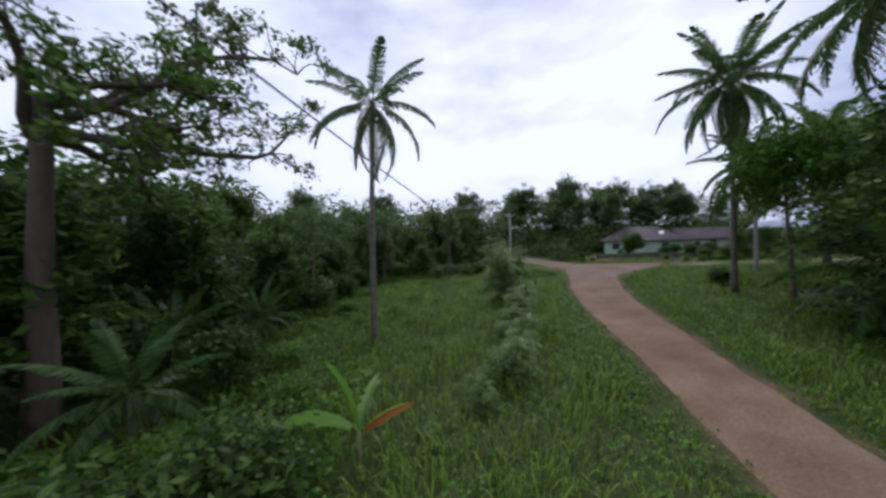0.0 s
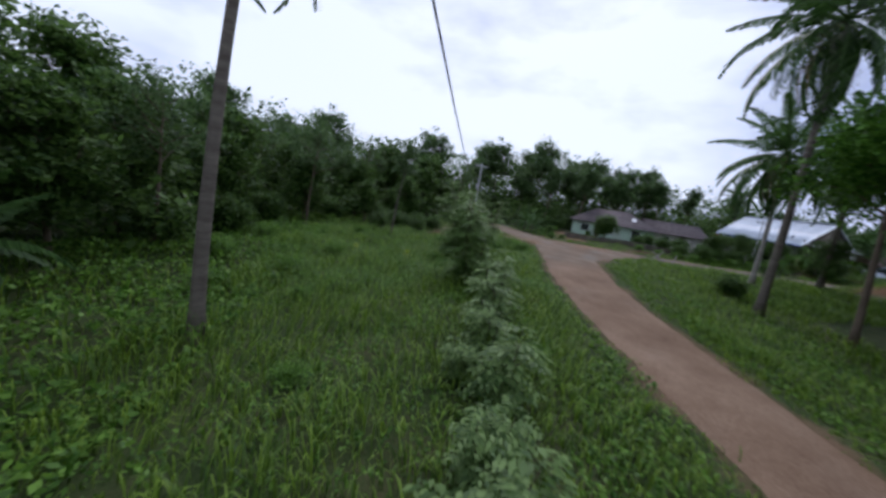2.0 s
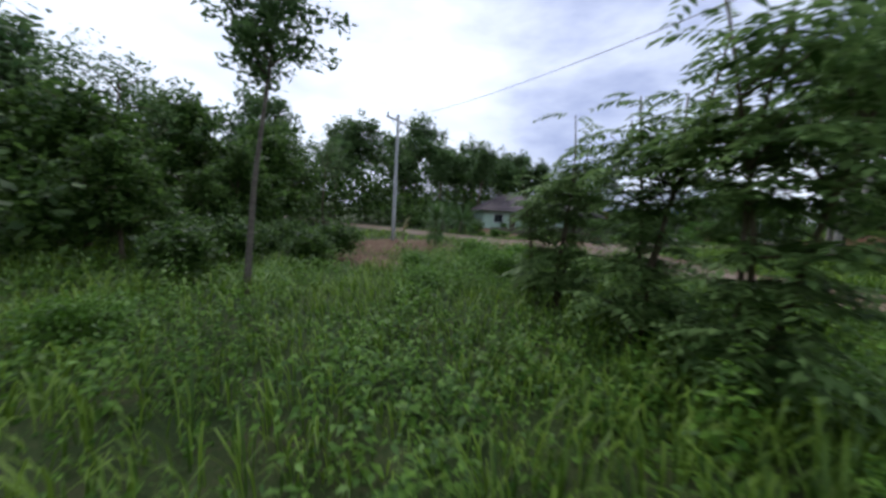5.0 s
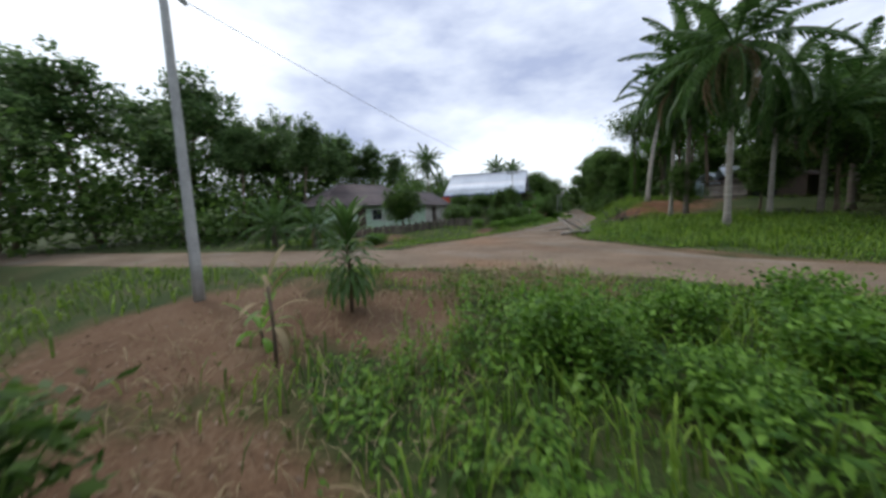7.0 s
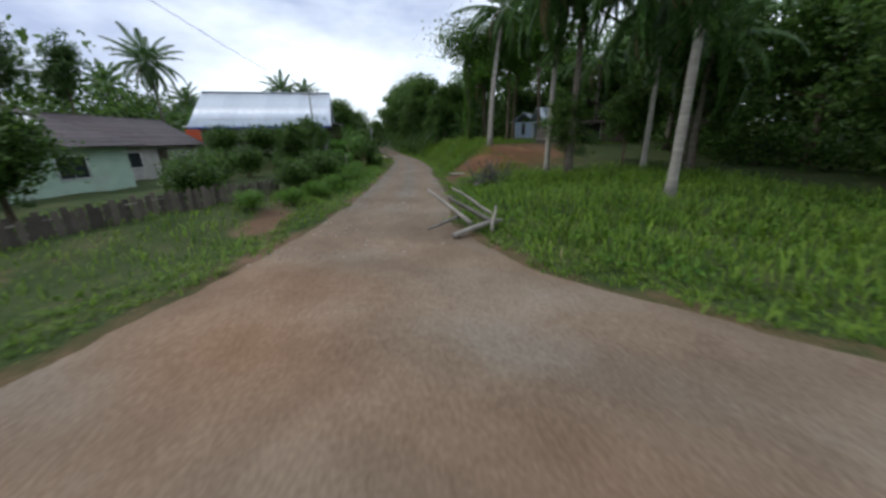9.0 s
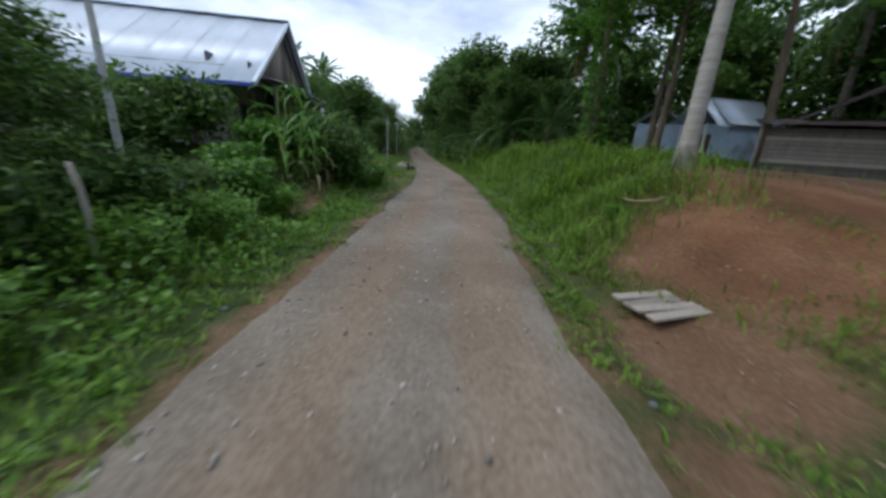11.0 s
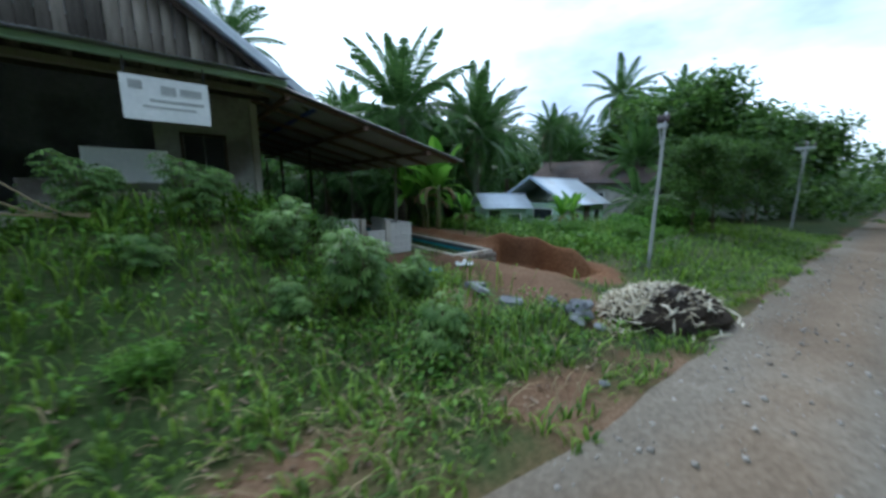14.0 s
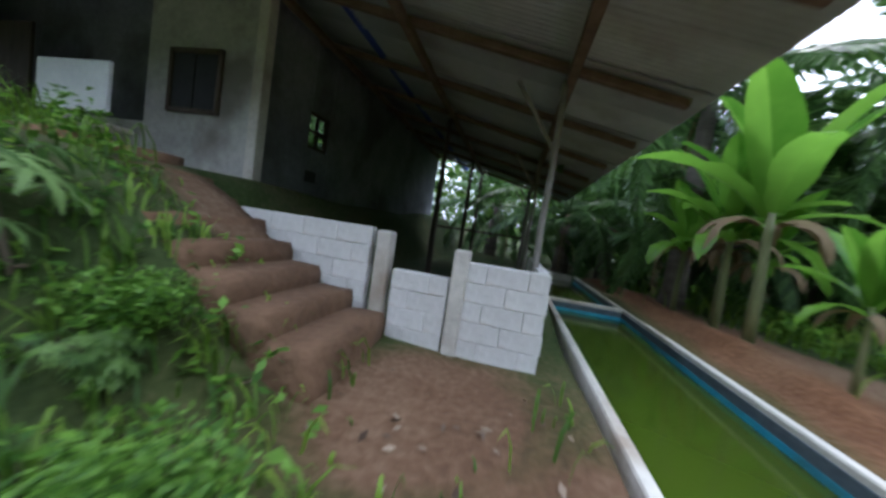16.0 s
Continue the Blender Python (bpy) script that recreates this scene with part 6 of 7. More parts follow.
blue_hut = simple_house("house", "small pale blue house with a zinc roof and a gabled porch", pose(73.6, 12.9, 2.15, 0, 0, 90), 3.6, 3.6, 2.7, 1.75, M_PALEBLUE, M_ZINC, 0, 0.42, (("window", 0.6, 0.7, 0.9, 1.4),))
part("porch_gable", np_mesh("porch_gable", *merge([(np.array([(2.98, -1.9, 2.66), (2.98, 1.9, 2.66), (2.98, 0, 4.36), (2.98, 0, 2.66), (2.92, -1.9, 2.66), (2.92, 1.9, 2.66), (2.92, 0, 4.36), (2.92, 0, 2.66)]),
                                                        np.array([(0, 3, 2, 2), (3, 1, 2, 2), (4, 6, 7, 7), (7, 6, 5, 5), (0, 2, 6, 4), (1, 5, 6, 2)]))]), M_PALEBLUE), blue_hut)
for sgn in (-1, 1):
    v = np.array([(1.7, sgn * 2.22, 2.46), (3.15, sgn * 2.22, 2.46), (3.15, 0, 4.46), (1.7, 0, 4.46), (1.7, sgn * 2.22, 2.42), (3.15, sgn * 2.22, 2.42), (3.15, 0, 4.42), (1.7, 0, 4.42)])
    part("porch_roof", np_mesh("porch_roof", v, np.array([(0, 1, 2, 3), (7, 6, 5, 4), (0, 4, 5, 1), (1, 5, 6, 2), (2, 6, 7, 3), (3, 7, 4, 0)]), M_ZINC), blue_hut)
    part("porch_post", box_mesh("porch_post", M_WHITE, 2.82, sgn * 1.1 - 0.07, -0.5, 2.96, sgn * 1.1 + 0.07, 2.65, 0.012), blue_hut, None, "white painted post")
    part("door_leaf", box_mesh("door_leaf", M_BEAM, 1.805, min(sgn * 0.01, sgn * 0.55), 0.0, 1.84, max(sgn * 0.01, sgn * 0.55), 2.0, 0.01), blue_hut, None, "brown wooden door leaf")
out_hut = simple_house("house", "pale blue outbuilding with a tall dark slot window in its gable", pose(77.4, 15.4, 2.1, 0, 0, 136), 3.4, 3.2, 2.75, 1.25, M_PALEBLUE, M_ZINC, 0, 0.35, ())
# slot filled with a black pane, its inner darkness painted on
window(out_hut, 1.72, 0.0, 1.75, 0.46, 1.6, "y", 1, M_DARKWOOD, M_BLACK)

# houses beyond the pond
mint = simple_house("house", "mint green house with a bright zinc roof among banana plants", pose(90.6, 45.8, 0.0, 0, 0, 4) @ Matrix.Scale(0.74, 4), 6.0, 5.0, 2.1, 1.75, M_MINT, M_ZINC, 0, 0.42,
                    (("window", -1.5, 1.0, 0.9, 1.2), ("door", 0.2, 0.9, 1.9, 0), ("window", 1.8, 1.0, 0.9, 1.2)))
window(mint, -3.02, -0.9, 1.35, 1.5, 0.8, "y", 3, M_WHITE, M_PANE)
for sgn in (-1, 1):
    part("bargeboard", box_mesh("bargeboard", M_PALEBLUE, -0.03, -1.72, -0.1, 0.03, 1.72, 0.08, 0.01), mint, pose(-3.44, sgn * 1.46, 2.95, -sgn * 32.4, 0, 0), "pale blue painted board")
simple_house("house", "small green outbuilding with a low zinc roof", pose(86.2, 45.9, 0.0, 0, 0, -27) @ Matrix.Scale(0.74, 4), 2.7, 2.4, 1.95, 0.75, M_MINT, M_ZINC, 0, 0.35, (("window", 0.5, 0.9, 0.7, 1.2), ("gap", -0.8, 0.7, 1.7, 0)))
simple_house("house", "house with a rusty brown roof behind the zinc roof", pose(100.5, 48.5, 0.4, 0, 0, -80), 8.0, 6.0, 2.4, 1.7, M_PLASTER, M_RUST, 0, 0.5, (("window", 1, 1.0, 1.0, 1.2),))
simple_house("house", "white-fronted house half hidden by trees by the road", pose(112, 41.8, 0.3, 0, 0, -12), 5.0, 4.0, 2.2, 1.0, M_WHITE, M_ZINC, 0, 0.4, (("door", 0, 0.9, 1.9, 0),))


# ---------------------------------------------------------------- poles and cables
def utility_pole(label, x, y, h, arm, turn, mat=None, r=0.14):
    ob = thing("utility_pole", label, "utility pole", pose(x, y, tz(x, y), 0, 0, turn), "utility poles")
    part("pole", pole_mesh("pole", h, r, r * 0.62, mat or M_POLE, 8, 0.0), ob)
    if arm:
        part("crossarm", box_mesh("crossarm", M_POLE, -arm / 2, 0.06, h - 0.42, arm / 2, 0.15, h - 0.30, 0.01), ob)
        for i, u in enumerate((-0.46, 0.0, 0.46)):
            v, f = tube(np.array([(u * arm, 0.105, h - 0.3), (u * arm, 0.105, h - 0.2), (u * arm, 0.105, h - 0.12), (u * arm, 0.105, h - 0.06)]), np.array([0.02, 0.055, 0.045, 0.02]), 8)
            part("insulator", np_mesh("insulator", v, f, M_DARKROOF, True), ob)
        beam(ob, "strut", (-arm * 0.28, 0.1, h - 0.42), (0, 0.1, h - 0.85), 0.03, M_POLE)
        beam(ob, "strut", (arm * 0.28, 0.1, h - 0.42), (0, 0.1, h - 0.85), 0.03, M_POLE)
    return ob


utility_pole("tall grey concrete utility pole with a crossarm and insulators", 19.6, 48.0, 8.2, 2.0, 20)
utility_pole("grey utility pole in the hedge by the zinc-roofed house", 59.4, 44.2, 6.6, 1.4, 100, r=0.10)
utility_pole("slim grey roadside pole with a short crossarm", 83.9, 38.2, 4.15, 0.24, 80, r=0.055)
utility_pole("distant slim roadside pole", 101.0, 37.2, 5.0, 0.8, 80, r=0.07)
utility_pole("utility pole beside the lane behind", 2.9, -7.3, 7.4, 2.0, 17)


def cable(label, p, q, sag, r=0.018):
    t = np.linspace(0, 1, 26)
    pts = np.array(p)[None] * (1 - t)[:, None] + np.array(q)[None] * t[:, None]
    pts[:, 2] -= sag * 4 * t * (1 - t)
    v, f = tube(pts, np.full(26, r), 5, False)
    return solo("power_cable", np_mesh("power_cable", v, f, M_CABLE, True), label, "cable", group="cables")


cable("black overhead power cable between utility poles", (19.7, 48.0, 7.89), (2.88, -7.3, 7.01), 2.86, 0.008)
cable("thin overhead wire across the junction", (19.7, 48.0, 7.45), (59.4, 44.2, 6.5), 0.5, 0.009)


# ---------------------------------------------------------------- small things
def stick_mesh(seed, length, r, mat, bend=0.15):
    rng = np.random.default_rng(seed)
    p = branch_path(rng, (0, 0, 0), (1, 0, 0.02), length, 6, bend * 2, 0)
    p[:, 2] = np.maximum(p[:, 2], 0)
    v, f = tube(p, r * np.linspace(1, 0.6, 6), 8)
    return np_mesh("stick", v, f, mat, True)


logs = thing("log_pile", "weathered grey logs and forked branches lying at the road corner", "logs", pose(37.6, 37.7, tz(37.6, 37.7)))
for i, (x, y, a, ln, r, z) in enumerate(((-0.8, 0.9, -60, 2.2, 0.10, 0.12), (-0.2, 0.2, 10, 2.4, 0.08, 0.3), (0.2, -0.9, 75, 2.0, 0.09, 0.1), (0.6, 0.3, 150, 1.9, 0.07, 0.35), (-0.5, -0.4, -20, 1.5, 0.06, 0.1), (1.0, -1.2, 40, 2.2, 0.07, 0.1))):
    part("log", stick_mesh(i, ln, r, M_DEADWOOD), logs, pose(x, y, z, 0, -12 * (i % 3), a))
brush = thing("brush_pile", "tangled heap of grey dead branches beside the road", "brush pile", pose(47.5, 33.0, tz(47.5, 33.0), 0, 0, -25) @ Matrix.Scale(0.9, 4))
rb = random.Random(12)
TWIGS = [stick_mesh(100 + i, 0.9 + 0.11 * i, 0.012 + 0.002 * i, M_BRUSH, 0.5) for i in range(11)]
for i in range(150):
    x, y = max(-1.9, min(1.9, rb.gauss(0, 0.85))), max(-1.1, min(1.1, rb.gauss(0, 0.55)))
    part("branch", TWIGS[i % 11], brush, pose(x, y, rb.uniform(0.02, 0.10 + 0.38 * max(0.0, 1 - (x / 1.9) ** 2 - (y / 1.2) ** 2)), rb.uniform(-12, 12), rb.uniform(-14, 12), rb.uniform(0, 360)))
part("log", stick_mesh(3, 1.7, 0.085, M_DEADWOOD), brush, pose(-1.5, 1.15, 0.12, 0, 0, -8), "pale barkless log")
part("log", stick_mesh(5, 1.3, 0.06, M_DEADWOOD), brush, pose(-0.4, 1.35, 0.1, 0, 0, -30), "pale barkless log")
bridge = thing("plank_bridge", "worn planks laid across the roadside ditch", "planks", pose(54.25, 33.2, tz(54.25, 33.35) + 0.07, 0, 0, 8))
for i in range(4):
    part("plank", box_mesh("plank", M_WOOD, -0.42 + i * 0.22, -0.7, -0.02, -0.22 + i * 0.22, 0.7, 0.03, 0.01), bridge, pose(0, 0, 0.01 * (i % 2), 0, 0, random.Random(i).uniform(-3, 3)))
palmstalk = thing("fallen_frond", "dry fallen palm frond stalk in the grass", "dead frond", pose(58.6, 31.2, tz(58.6, 31.2) + 0.15, 0, 0, 155))
part("stalk", stick_mesh(44, 3.2, 0.035, M_STRAW), palmstalk)

husk = thing("husk_heap", "heap of dark compost covered with pale maize husks", "heap", pose(80.2, 36.55, tz(80.2, 36.55) - 0.03) @ Matrix.Scale(0.92, 4))
bm = bmesh.new()
bmesh.ops.create_icosphere(bm, subdivisions=4, radius=1)
for w in bm.verts:
    k = 1 + 0.16 * noise.noise(w.co * 2.3) + 0.09 * noise.noise(w.co * 6) + 0.05 * noise.noise(w.co * 15)
    w.co = Vector((w.co.x * 1.25 * k, w.co.y * 0.8 * k, max(-0.1, w.co.z * 0.62 * k)))
me = bpy.data.meshes.new("mound")
bm.to_mesh(me)
bm.free()
me.materials.append(M_DARKSOIL)
part("mound", me, husk, pose(0, 0, 0, 0, 0, -25))
rng = np.random.default_rng(77)
n = 1800
a = rng.uniform(0, 6.28, n)
rad = np.abs(rng.normal(0.75, 0.28, n))
hx, hy = rad * 1.3 * np.cos(a), rad * 0.85 * np.sin(a)
keep = (hy - 0.4 * hx > -0.12) | (rng.uniform(size=n) < 0.14)
hx, hy = hx[keep] - 0.15, hy[keep]
hz = np.clip(0.60 * np.sqrt(np.clip(1 - (hx / 1.35) ** 2 - (hy / 0.9) ** 2, 0, 1)), 0.02, 1) + 0.03
v, f = leaf_quads(np.stack([hx, hy, hz], 1), 0.048, rng, 0.5, 6.0)
husks = part("husk_layer", np_mesh("husk_layer", v, f, M_HUSK), husk, pose(0, 0, 0.02, 0, 0, -25), "pale dry maize husks")
husks["kind"] = "stuff"

a, t = rng.uniform(0, 6.28, 1500), np.sqrt(rng.uniform(0, 1, 1500)) * 1.08
cx, cy = t * 1.25 * np.cos(a), t * 0.8 * np.sin(a)
cz = 0.62 * np.sqrt(np.clip(1 - t ** 2, 0, 1)) + 0.02
v, f = leaf_quads(np.stack([cx, cy, cz], 1), 0.055, rng, 0.6, 1.8)
crumbs = part("compost_litter", np_mesh("compost_litter", v, f, M_DARKSOIL), husk, pose(0, 0, 0.02, 0, 0, -25), "dark rotted leaves")
crumbs["kind"] = "stuff"


def stone_thing(label, x, y, s, z=0.0, turn=0, flat=1.0, group="stones"):
    ob = solo("stone", STONES[int(x * 7 + y * 3) % 4], label, "stone", pose(x, y, tz(x, y) + z, 0, 0, turn) @ Matrix.Diagonal((s, s, s * flat, 1)), group)
    return ob


rs = random.Random(9)
for i in range(26):
    a, r = rs.uniform(0, 6.28), rs.uniform(0, 0.62)
    stone_thing("angular grey building stone in a loose heap", 78.78 + 0.8 * r * math.cos(a), 37.38 + 0.8 * r * math.sin(a), rs.uniform(0.20, 0.36), 0.06 + 0.22 * max(0, 0.5 - r), rs.uniform(0, 360), 1, "stone heap")


def slab_stone(x, y, length, width, thick, turn, tip, up, seed):
    """A split flat stone: an uneven outline, hewn edges and a slightly dished face."""
    r = random.Random(seed)
    outline = [(-0.5, -0.46), (-0.1, -0.52), (0.42, -0.44), (0.5, -0.1), (0.44, 0.42), (0.05, 0.5), (-0.46, 0.44), (-0.52, 0.0)]
    outline = [((a + r.uniform(-0.05, 0.05)) * width, (b + r.uniform(-0.06, 0.06)) * length) for a, b in outline]
    bm = bmesh.new()
    rings = []
    for k, zz in ((0.90, -0.5), (1.0, -0.3), (1.0, 0.28), (0.93, 0.5)):
        rings.append([bm.verts.new((a * k, b * k, zz * thick + r.uniform(-0.06, 0.06) * thick)) for a, b in outline])
    for lo, hi in zip(rings[:-1], rings[1:]):
        for k in range(8):
            bm.faces.new((lo[k], lo[(k + 1) % 8], hi[(k + 1) % 8], hi[k]))
    bm.faces.new(rings[0][::-1])
    mid = bm.verts.new((0, 0, 0.44 * thick))
    for k in range(8):
        bm.faces.new((rings[-1][k], rings[-1][(k + 1) % 8], mid))
    me = bpy.data.meshes.new("stone_slab")
    bm.to_mesh(me)
    bm.free()
    me.materials.append(M_STONE)
    solo("stone_slab", me, "large flat grey stone slab beside the yard path", "stone", pose(x, y, tz(x, y) + up, tip[0], tip[1], turn), "flat stones")


slab_stone(77.82, 38.8, 0.52, 0.27, 0.08, -14, (3, 20), 0.13, 1)
slab_stone(78.06, 39.15, 0.44, 0.23, 0.10, 16, (-5, 6), 0.07, 2)
slab_stone(78.05, 38.25, 0.42, 0.30, 0.09, 35, (3, -6), 0.06, 3)
tarp = thing("tarpaulin", "crumpled blue tarpaulin on the yard edge", "tarpaulin", pose(77.85, 40.66, tz(77.85, 40.66), 0, 0, 4) @ Matrix.Diagonal((1.75, 1.0, 1.3, 1)))
gridn = 14
u = np.linspace(-0.5, 0.5, gridn)
UX, UY = np.meshgrid(u * 0.55, u * 0.42)
UZ = 0.05 + 0.10 * np.abs(wave(UX, UY, 15.0, 1.2)) * np.exp(-(UX ** 2 + UY ** 2) * 8)
ii = (np.arange(gridn - 1)[:, None] * gridn + np.arange(gridn - 1)[None]).ravel()
part("sheet", np_mesh("sheet", np.stack([UX.ravel(), UY.ravel(), UZ.ravel()], 1), np.stack([ii, ii + 1, ii + gridn + 1, ii + gridn], 1), M_TARP, True), tarp)
sack = thing("sack", "crumpled empty white plastic sack on the red earth", "sack", pose(79.32, 40.88, tz(79.32, 40.88), 0, 0, -12) @ Matrix.Diagonal((1.35, 1.35, 1.6, 1)))
part("sheet", np_mesh("sheet", np.stack([UX.ravel() * 0.62, UY.ravel() * 0.42, UZ.ravel() * 0.75 - 0.015], 1), np.stack([ii, ii + 1, ii + gridn + 1, ii + gridn], 1), M_BAG, True), sack)
woodpile = thing("woodpile", "stack of split grey firewood at the foot of the bank", "firewood", pose(76.35, 41.1, tz(76.35, 41.1) + 0.14, 0, 20, -14))
for i in range(14):
    part("log", stick_mesh(300 + i % 4, 1.2, 0.045, M_DEADWOOD, 0.05), woodpile, pose(-0.5 + rb.uniform(-0.1, 0.1), (i % 5) * 0.1 - 0.2, 0.05 + 0.085 * (i // 5), 0, 0, rb.uniform(-8, 8)))
kerbfence = thing("bamboo_rail", "low split bamboo rail fence by the slim pole", "fence", pose(85.0, 38.6, tz(85, 38.6)))
for i in range(7):
    part("stake", pole_mesh("stake", 0.5, 0.02, 0.015, M_DEADWOOD, 8, 0.02, i), kerbfence, pose(i * 0.55, 0.08 * (i % 2), 0))
beam(kerbfence, "rail", (0, 0.04, 0.38), (3.3, 0.04, 0.42), 0.03, M_DEADWOOD)

fence = thing("garden_fence", "low dark weathered board fence round the grassy garden plot", "fence", pose(0, 0, 0))
fp = np.array([(36.6, 54.6), (37.2, 53.0), (39.2, 50.2), (41.3, 47.8), (43.4, 46.2), (47.5, 45.2)])
ft = resample(fp, 86)
fr = random.Random(30)
SLATS = [box_mesh("slat", M_OLDBOARD, -0.082, -0.012, -0.1, 0.082, 0.012, h, 0.006) for h in (0.72, 0.8, 0.66)]
for i, (x, y) in enumerate(ft):
    dx, dy = ft[min(i + 1, 85)] - ft[max(i - 1, 0)]
    part("slat", SLATS[i % 3], fence, pose(x, y, tz(x, y), fr.uniform(-4, 4), fr.uniform(-5, 5), math.degrees(math.atan2(dy, dx))))
for k in range(5):
    for zz in (0.25, 0.55):
        (x0, y0), (x1, y1) = fp[k], fp[k + 1]
        beam(fence, "rail", (x0, y0 + 0.05, tz(x0, y0) + zz), (x1, y1 + 0.05, tz(x1, y1) + zz), 0.05, M_DEADWOOD)

for i in range(22):
    x = 45 + i * 1.55 + rs.uniform(-0.5, 0.5)
    side = LANE2_R if i % 3 else LANE2_L
    y = float(np.interp(x, side[:, 0], side[:, 1])) + rs.uniform(-0.35, 0.35)
    stone_thing("pale loose stone on the verge of the dirt road", x, y, rs.uniform(0.09, 0.19), 0.02, rs.uniform(0, 360), 0.7, "roadside stones")
leaning = solo("fence_post", pole_mesh("fence_post", 1.8, 0.045, 0.035, M_DEADWOOD, 8, 0.02, 5), "leaning grey wooden post in the roadside hedge", "post", pose(55.2, 41.9, tz(55.2, 41.9), 6, -9, 0))
cane = thing("dry_stalks", "pale dry cane stalks lying in the grass before the house", "stalks", pose(72.2, 41.3, tz(72.2, 41.3) + 0.2, 0, 0, 130))
for i in range(6):
    part("stalk", stick_mesh(420 + i % 3, 1.9, 0.016, M_STRAW, 0.25), cane, pose(rs.uniform(-0.6, 0.1), rs.uniform(-0.25, 0.25), 0.05 + 0.03 * (i % 2), 0, 0, rs.uniform(-14, 14)))

# dracaena by the junction: bare cane with a tuft of strap leaves
def strap_plant(label, m, seed, stem, count, length, width, mat, name="dracaena"):
    rng = np.random.default_rng(seed)
    ob = thing(name, label, "plant", m)
    v, f = tube(np.array([(0, 0, -0.1), (0.02, 0, stem * 0.5), (0.0, 0.02, stem)]), np.array([0.035, 0.03, 0.025]), 8)
    part("stem", np_mesh("stem", v, f, M_BARK, True), ob)
    leaf = [leaf_mesh("leaf", mat, seed + k, length, width, b, 0.2, nseg=7) for k, b in enumerate((0.8, 1.5, 2.3))]
    for i in range(count):
        u = i / count
        part("leaf", leaf[0 if u < 0.35 else 1 if u < 0.7 else 2], ob, Matrix.Translation((0, 0, stem * (1.05 - 0.72 * u))) @ pose(0, 0, 0, 0, 10 + 50 * u, i * 137.5) @ Matrix.Scale(rng.uniform(0.8, 1.1), 4))
    return ob


strap_plant("dracaena with a dense tuft of strap leaves by the junction", at_pose(19.55, 43.35, 0, 1.2), 61, 1.5, 120, 0.7, 0.085, M_FROND)
strap_plant("low yellow-green leafy plant among the weeds", at_pose(9.75, 27.1, 0), 65, 0.55, 34, 0.42, 0.11, M_LIMELEAF, "garden_plant")
strap_plant("low yellow-green leafy plant among the weeds", at_pose(6.6, 28.6, 0), 66, 0.45, 26, 0.36, 0.10, M_LIMELEAF, "garden_plant")
strap_plant("small withered banana sucker on bare soil", at_pose(17.4, 43.4, 0), 62, 1.3, 9, 0.75, 0.11, M_STRAW, "banana_sucker")
strap_plant("young green banana sucker on bare soil", at_pose(17.48, 43.48, 0), 67, 1.3, 7, 0.7, 0.10, M_CASSAVA, "banana_sucker")
strap_plant("young broad-leaved sucker by the pole", at_pose(18.0, 44.3, 0), 63, 0.3, 8, 0.8, 0.16, M_BANANA, "banana_sucker")


# maize and cane by the house
M_MAIZE = leafy("maize leaf", (0.035, 0.11, 0.012), (0.13, 0.28, 0.04), 0.35)
CORN_LEAF = [leaf_mesh("leaf", M_MAIZE, 90 + k, 1.0, 0.08, b, 0.25, nseg=8) for k, b in enumerate((1.0, 1.9, 2.6))]
CORN_DRY = leaf_mesh("dry_leaf", M_STRAW, 95, 0.9, 0.07, 2.9, 0.1, nseg=8)
corn = thing("maize_plant", "tall maize plant with arching leaves and dry lower ones", "maize plant", at_pose(63.6, 41.0, 0, 1.25), "maize plants")
v, f = tube(np.array([(0, 0, -0.1), (0.02, 0, 0.9), (0.05, 0.02, 1.9)]), np.array([0.022, 0.018, 0.01]), 8)
part("stalk", np_mesh("stalk", v, f, M_CASSAVA, True), corn)
for i in range(9):
    part("leaf", CORN_LEAF[i % 3], corn, Matrix.Translation((0.02, 0, 0.5 + 0.16 * i)) @ pose(0, 0, 0, 0, 15, i * 170 + 20))
for i in range(3):
    part("dry_leaf", CORN_DRY, corn, Matrix.Translation((0.01, 0, 0.35 + 0.2 * i)) @ pose(0, 0, 0, 0, 30, i * 130), "pale withered leaf")
for x, y, s in ((62.6, 41.3, 1.0), (64.4, 40.6, 0.95), (65.1, 41.2, 1.05), (65.9, 40.5, 1.0), (66.5, 41.3, 0.95), (64.0, 41.9, 1.1), (67.0, 40.4, 0.9), (65.6, 42.0, 1.0), (67.6, 41.0, 0.9), (66.9, 42.0, 1.0), (63.1, 40.4, 0.85)):
    copy_thing(corn, at_pose(x, y, rs.uniform(0, 360), s * 1.08))
stalks = thing("dry_stalks", "bundle of pale dry stalks lying on the verge", "stalks", pose(64.0, 38.5, tz(64.0, 38.5)))
for i in range(7):
    part("stalk", stick_mesh(400 + i % 3, 1.3, 0.015, M_STRAW, 0.3), stalks, pose(rs.uniform(-0.4, 0.2), rs.uniform(-0.3, 0.3), 0.04, 0, 0, rs.uniform(-30, 40)))

vine = thing("tree", "tall trunk wrapped in leafy climbing vines at the wood's edge", "tree", at_pose(65.0, 28.7, 0))
v, f = tube(np.array([(0, 0, -0.3), (0.05, 0, 3), (0.1, 0.1, 6), (0.1, 0.2, 9.5)]), np.array([0.2, 0.17, 0.14, 0.1]), 8)
part("trunk", np_mesh("trunk", v, f, M_BARK, True), vine)
rng = np.random.default_rng(64)
u, a = rng.uniform(0.1, 9.0, 5200), rng.uniform(0, 6.28, 5200)
rr2 = 0.34 + 0.34 * np.abs(np.sin(u * 1.3 + a)) * rng.uniform(0.3, 1, 5200)
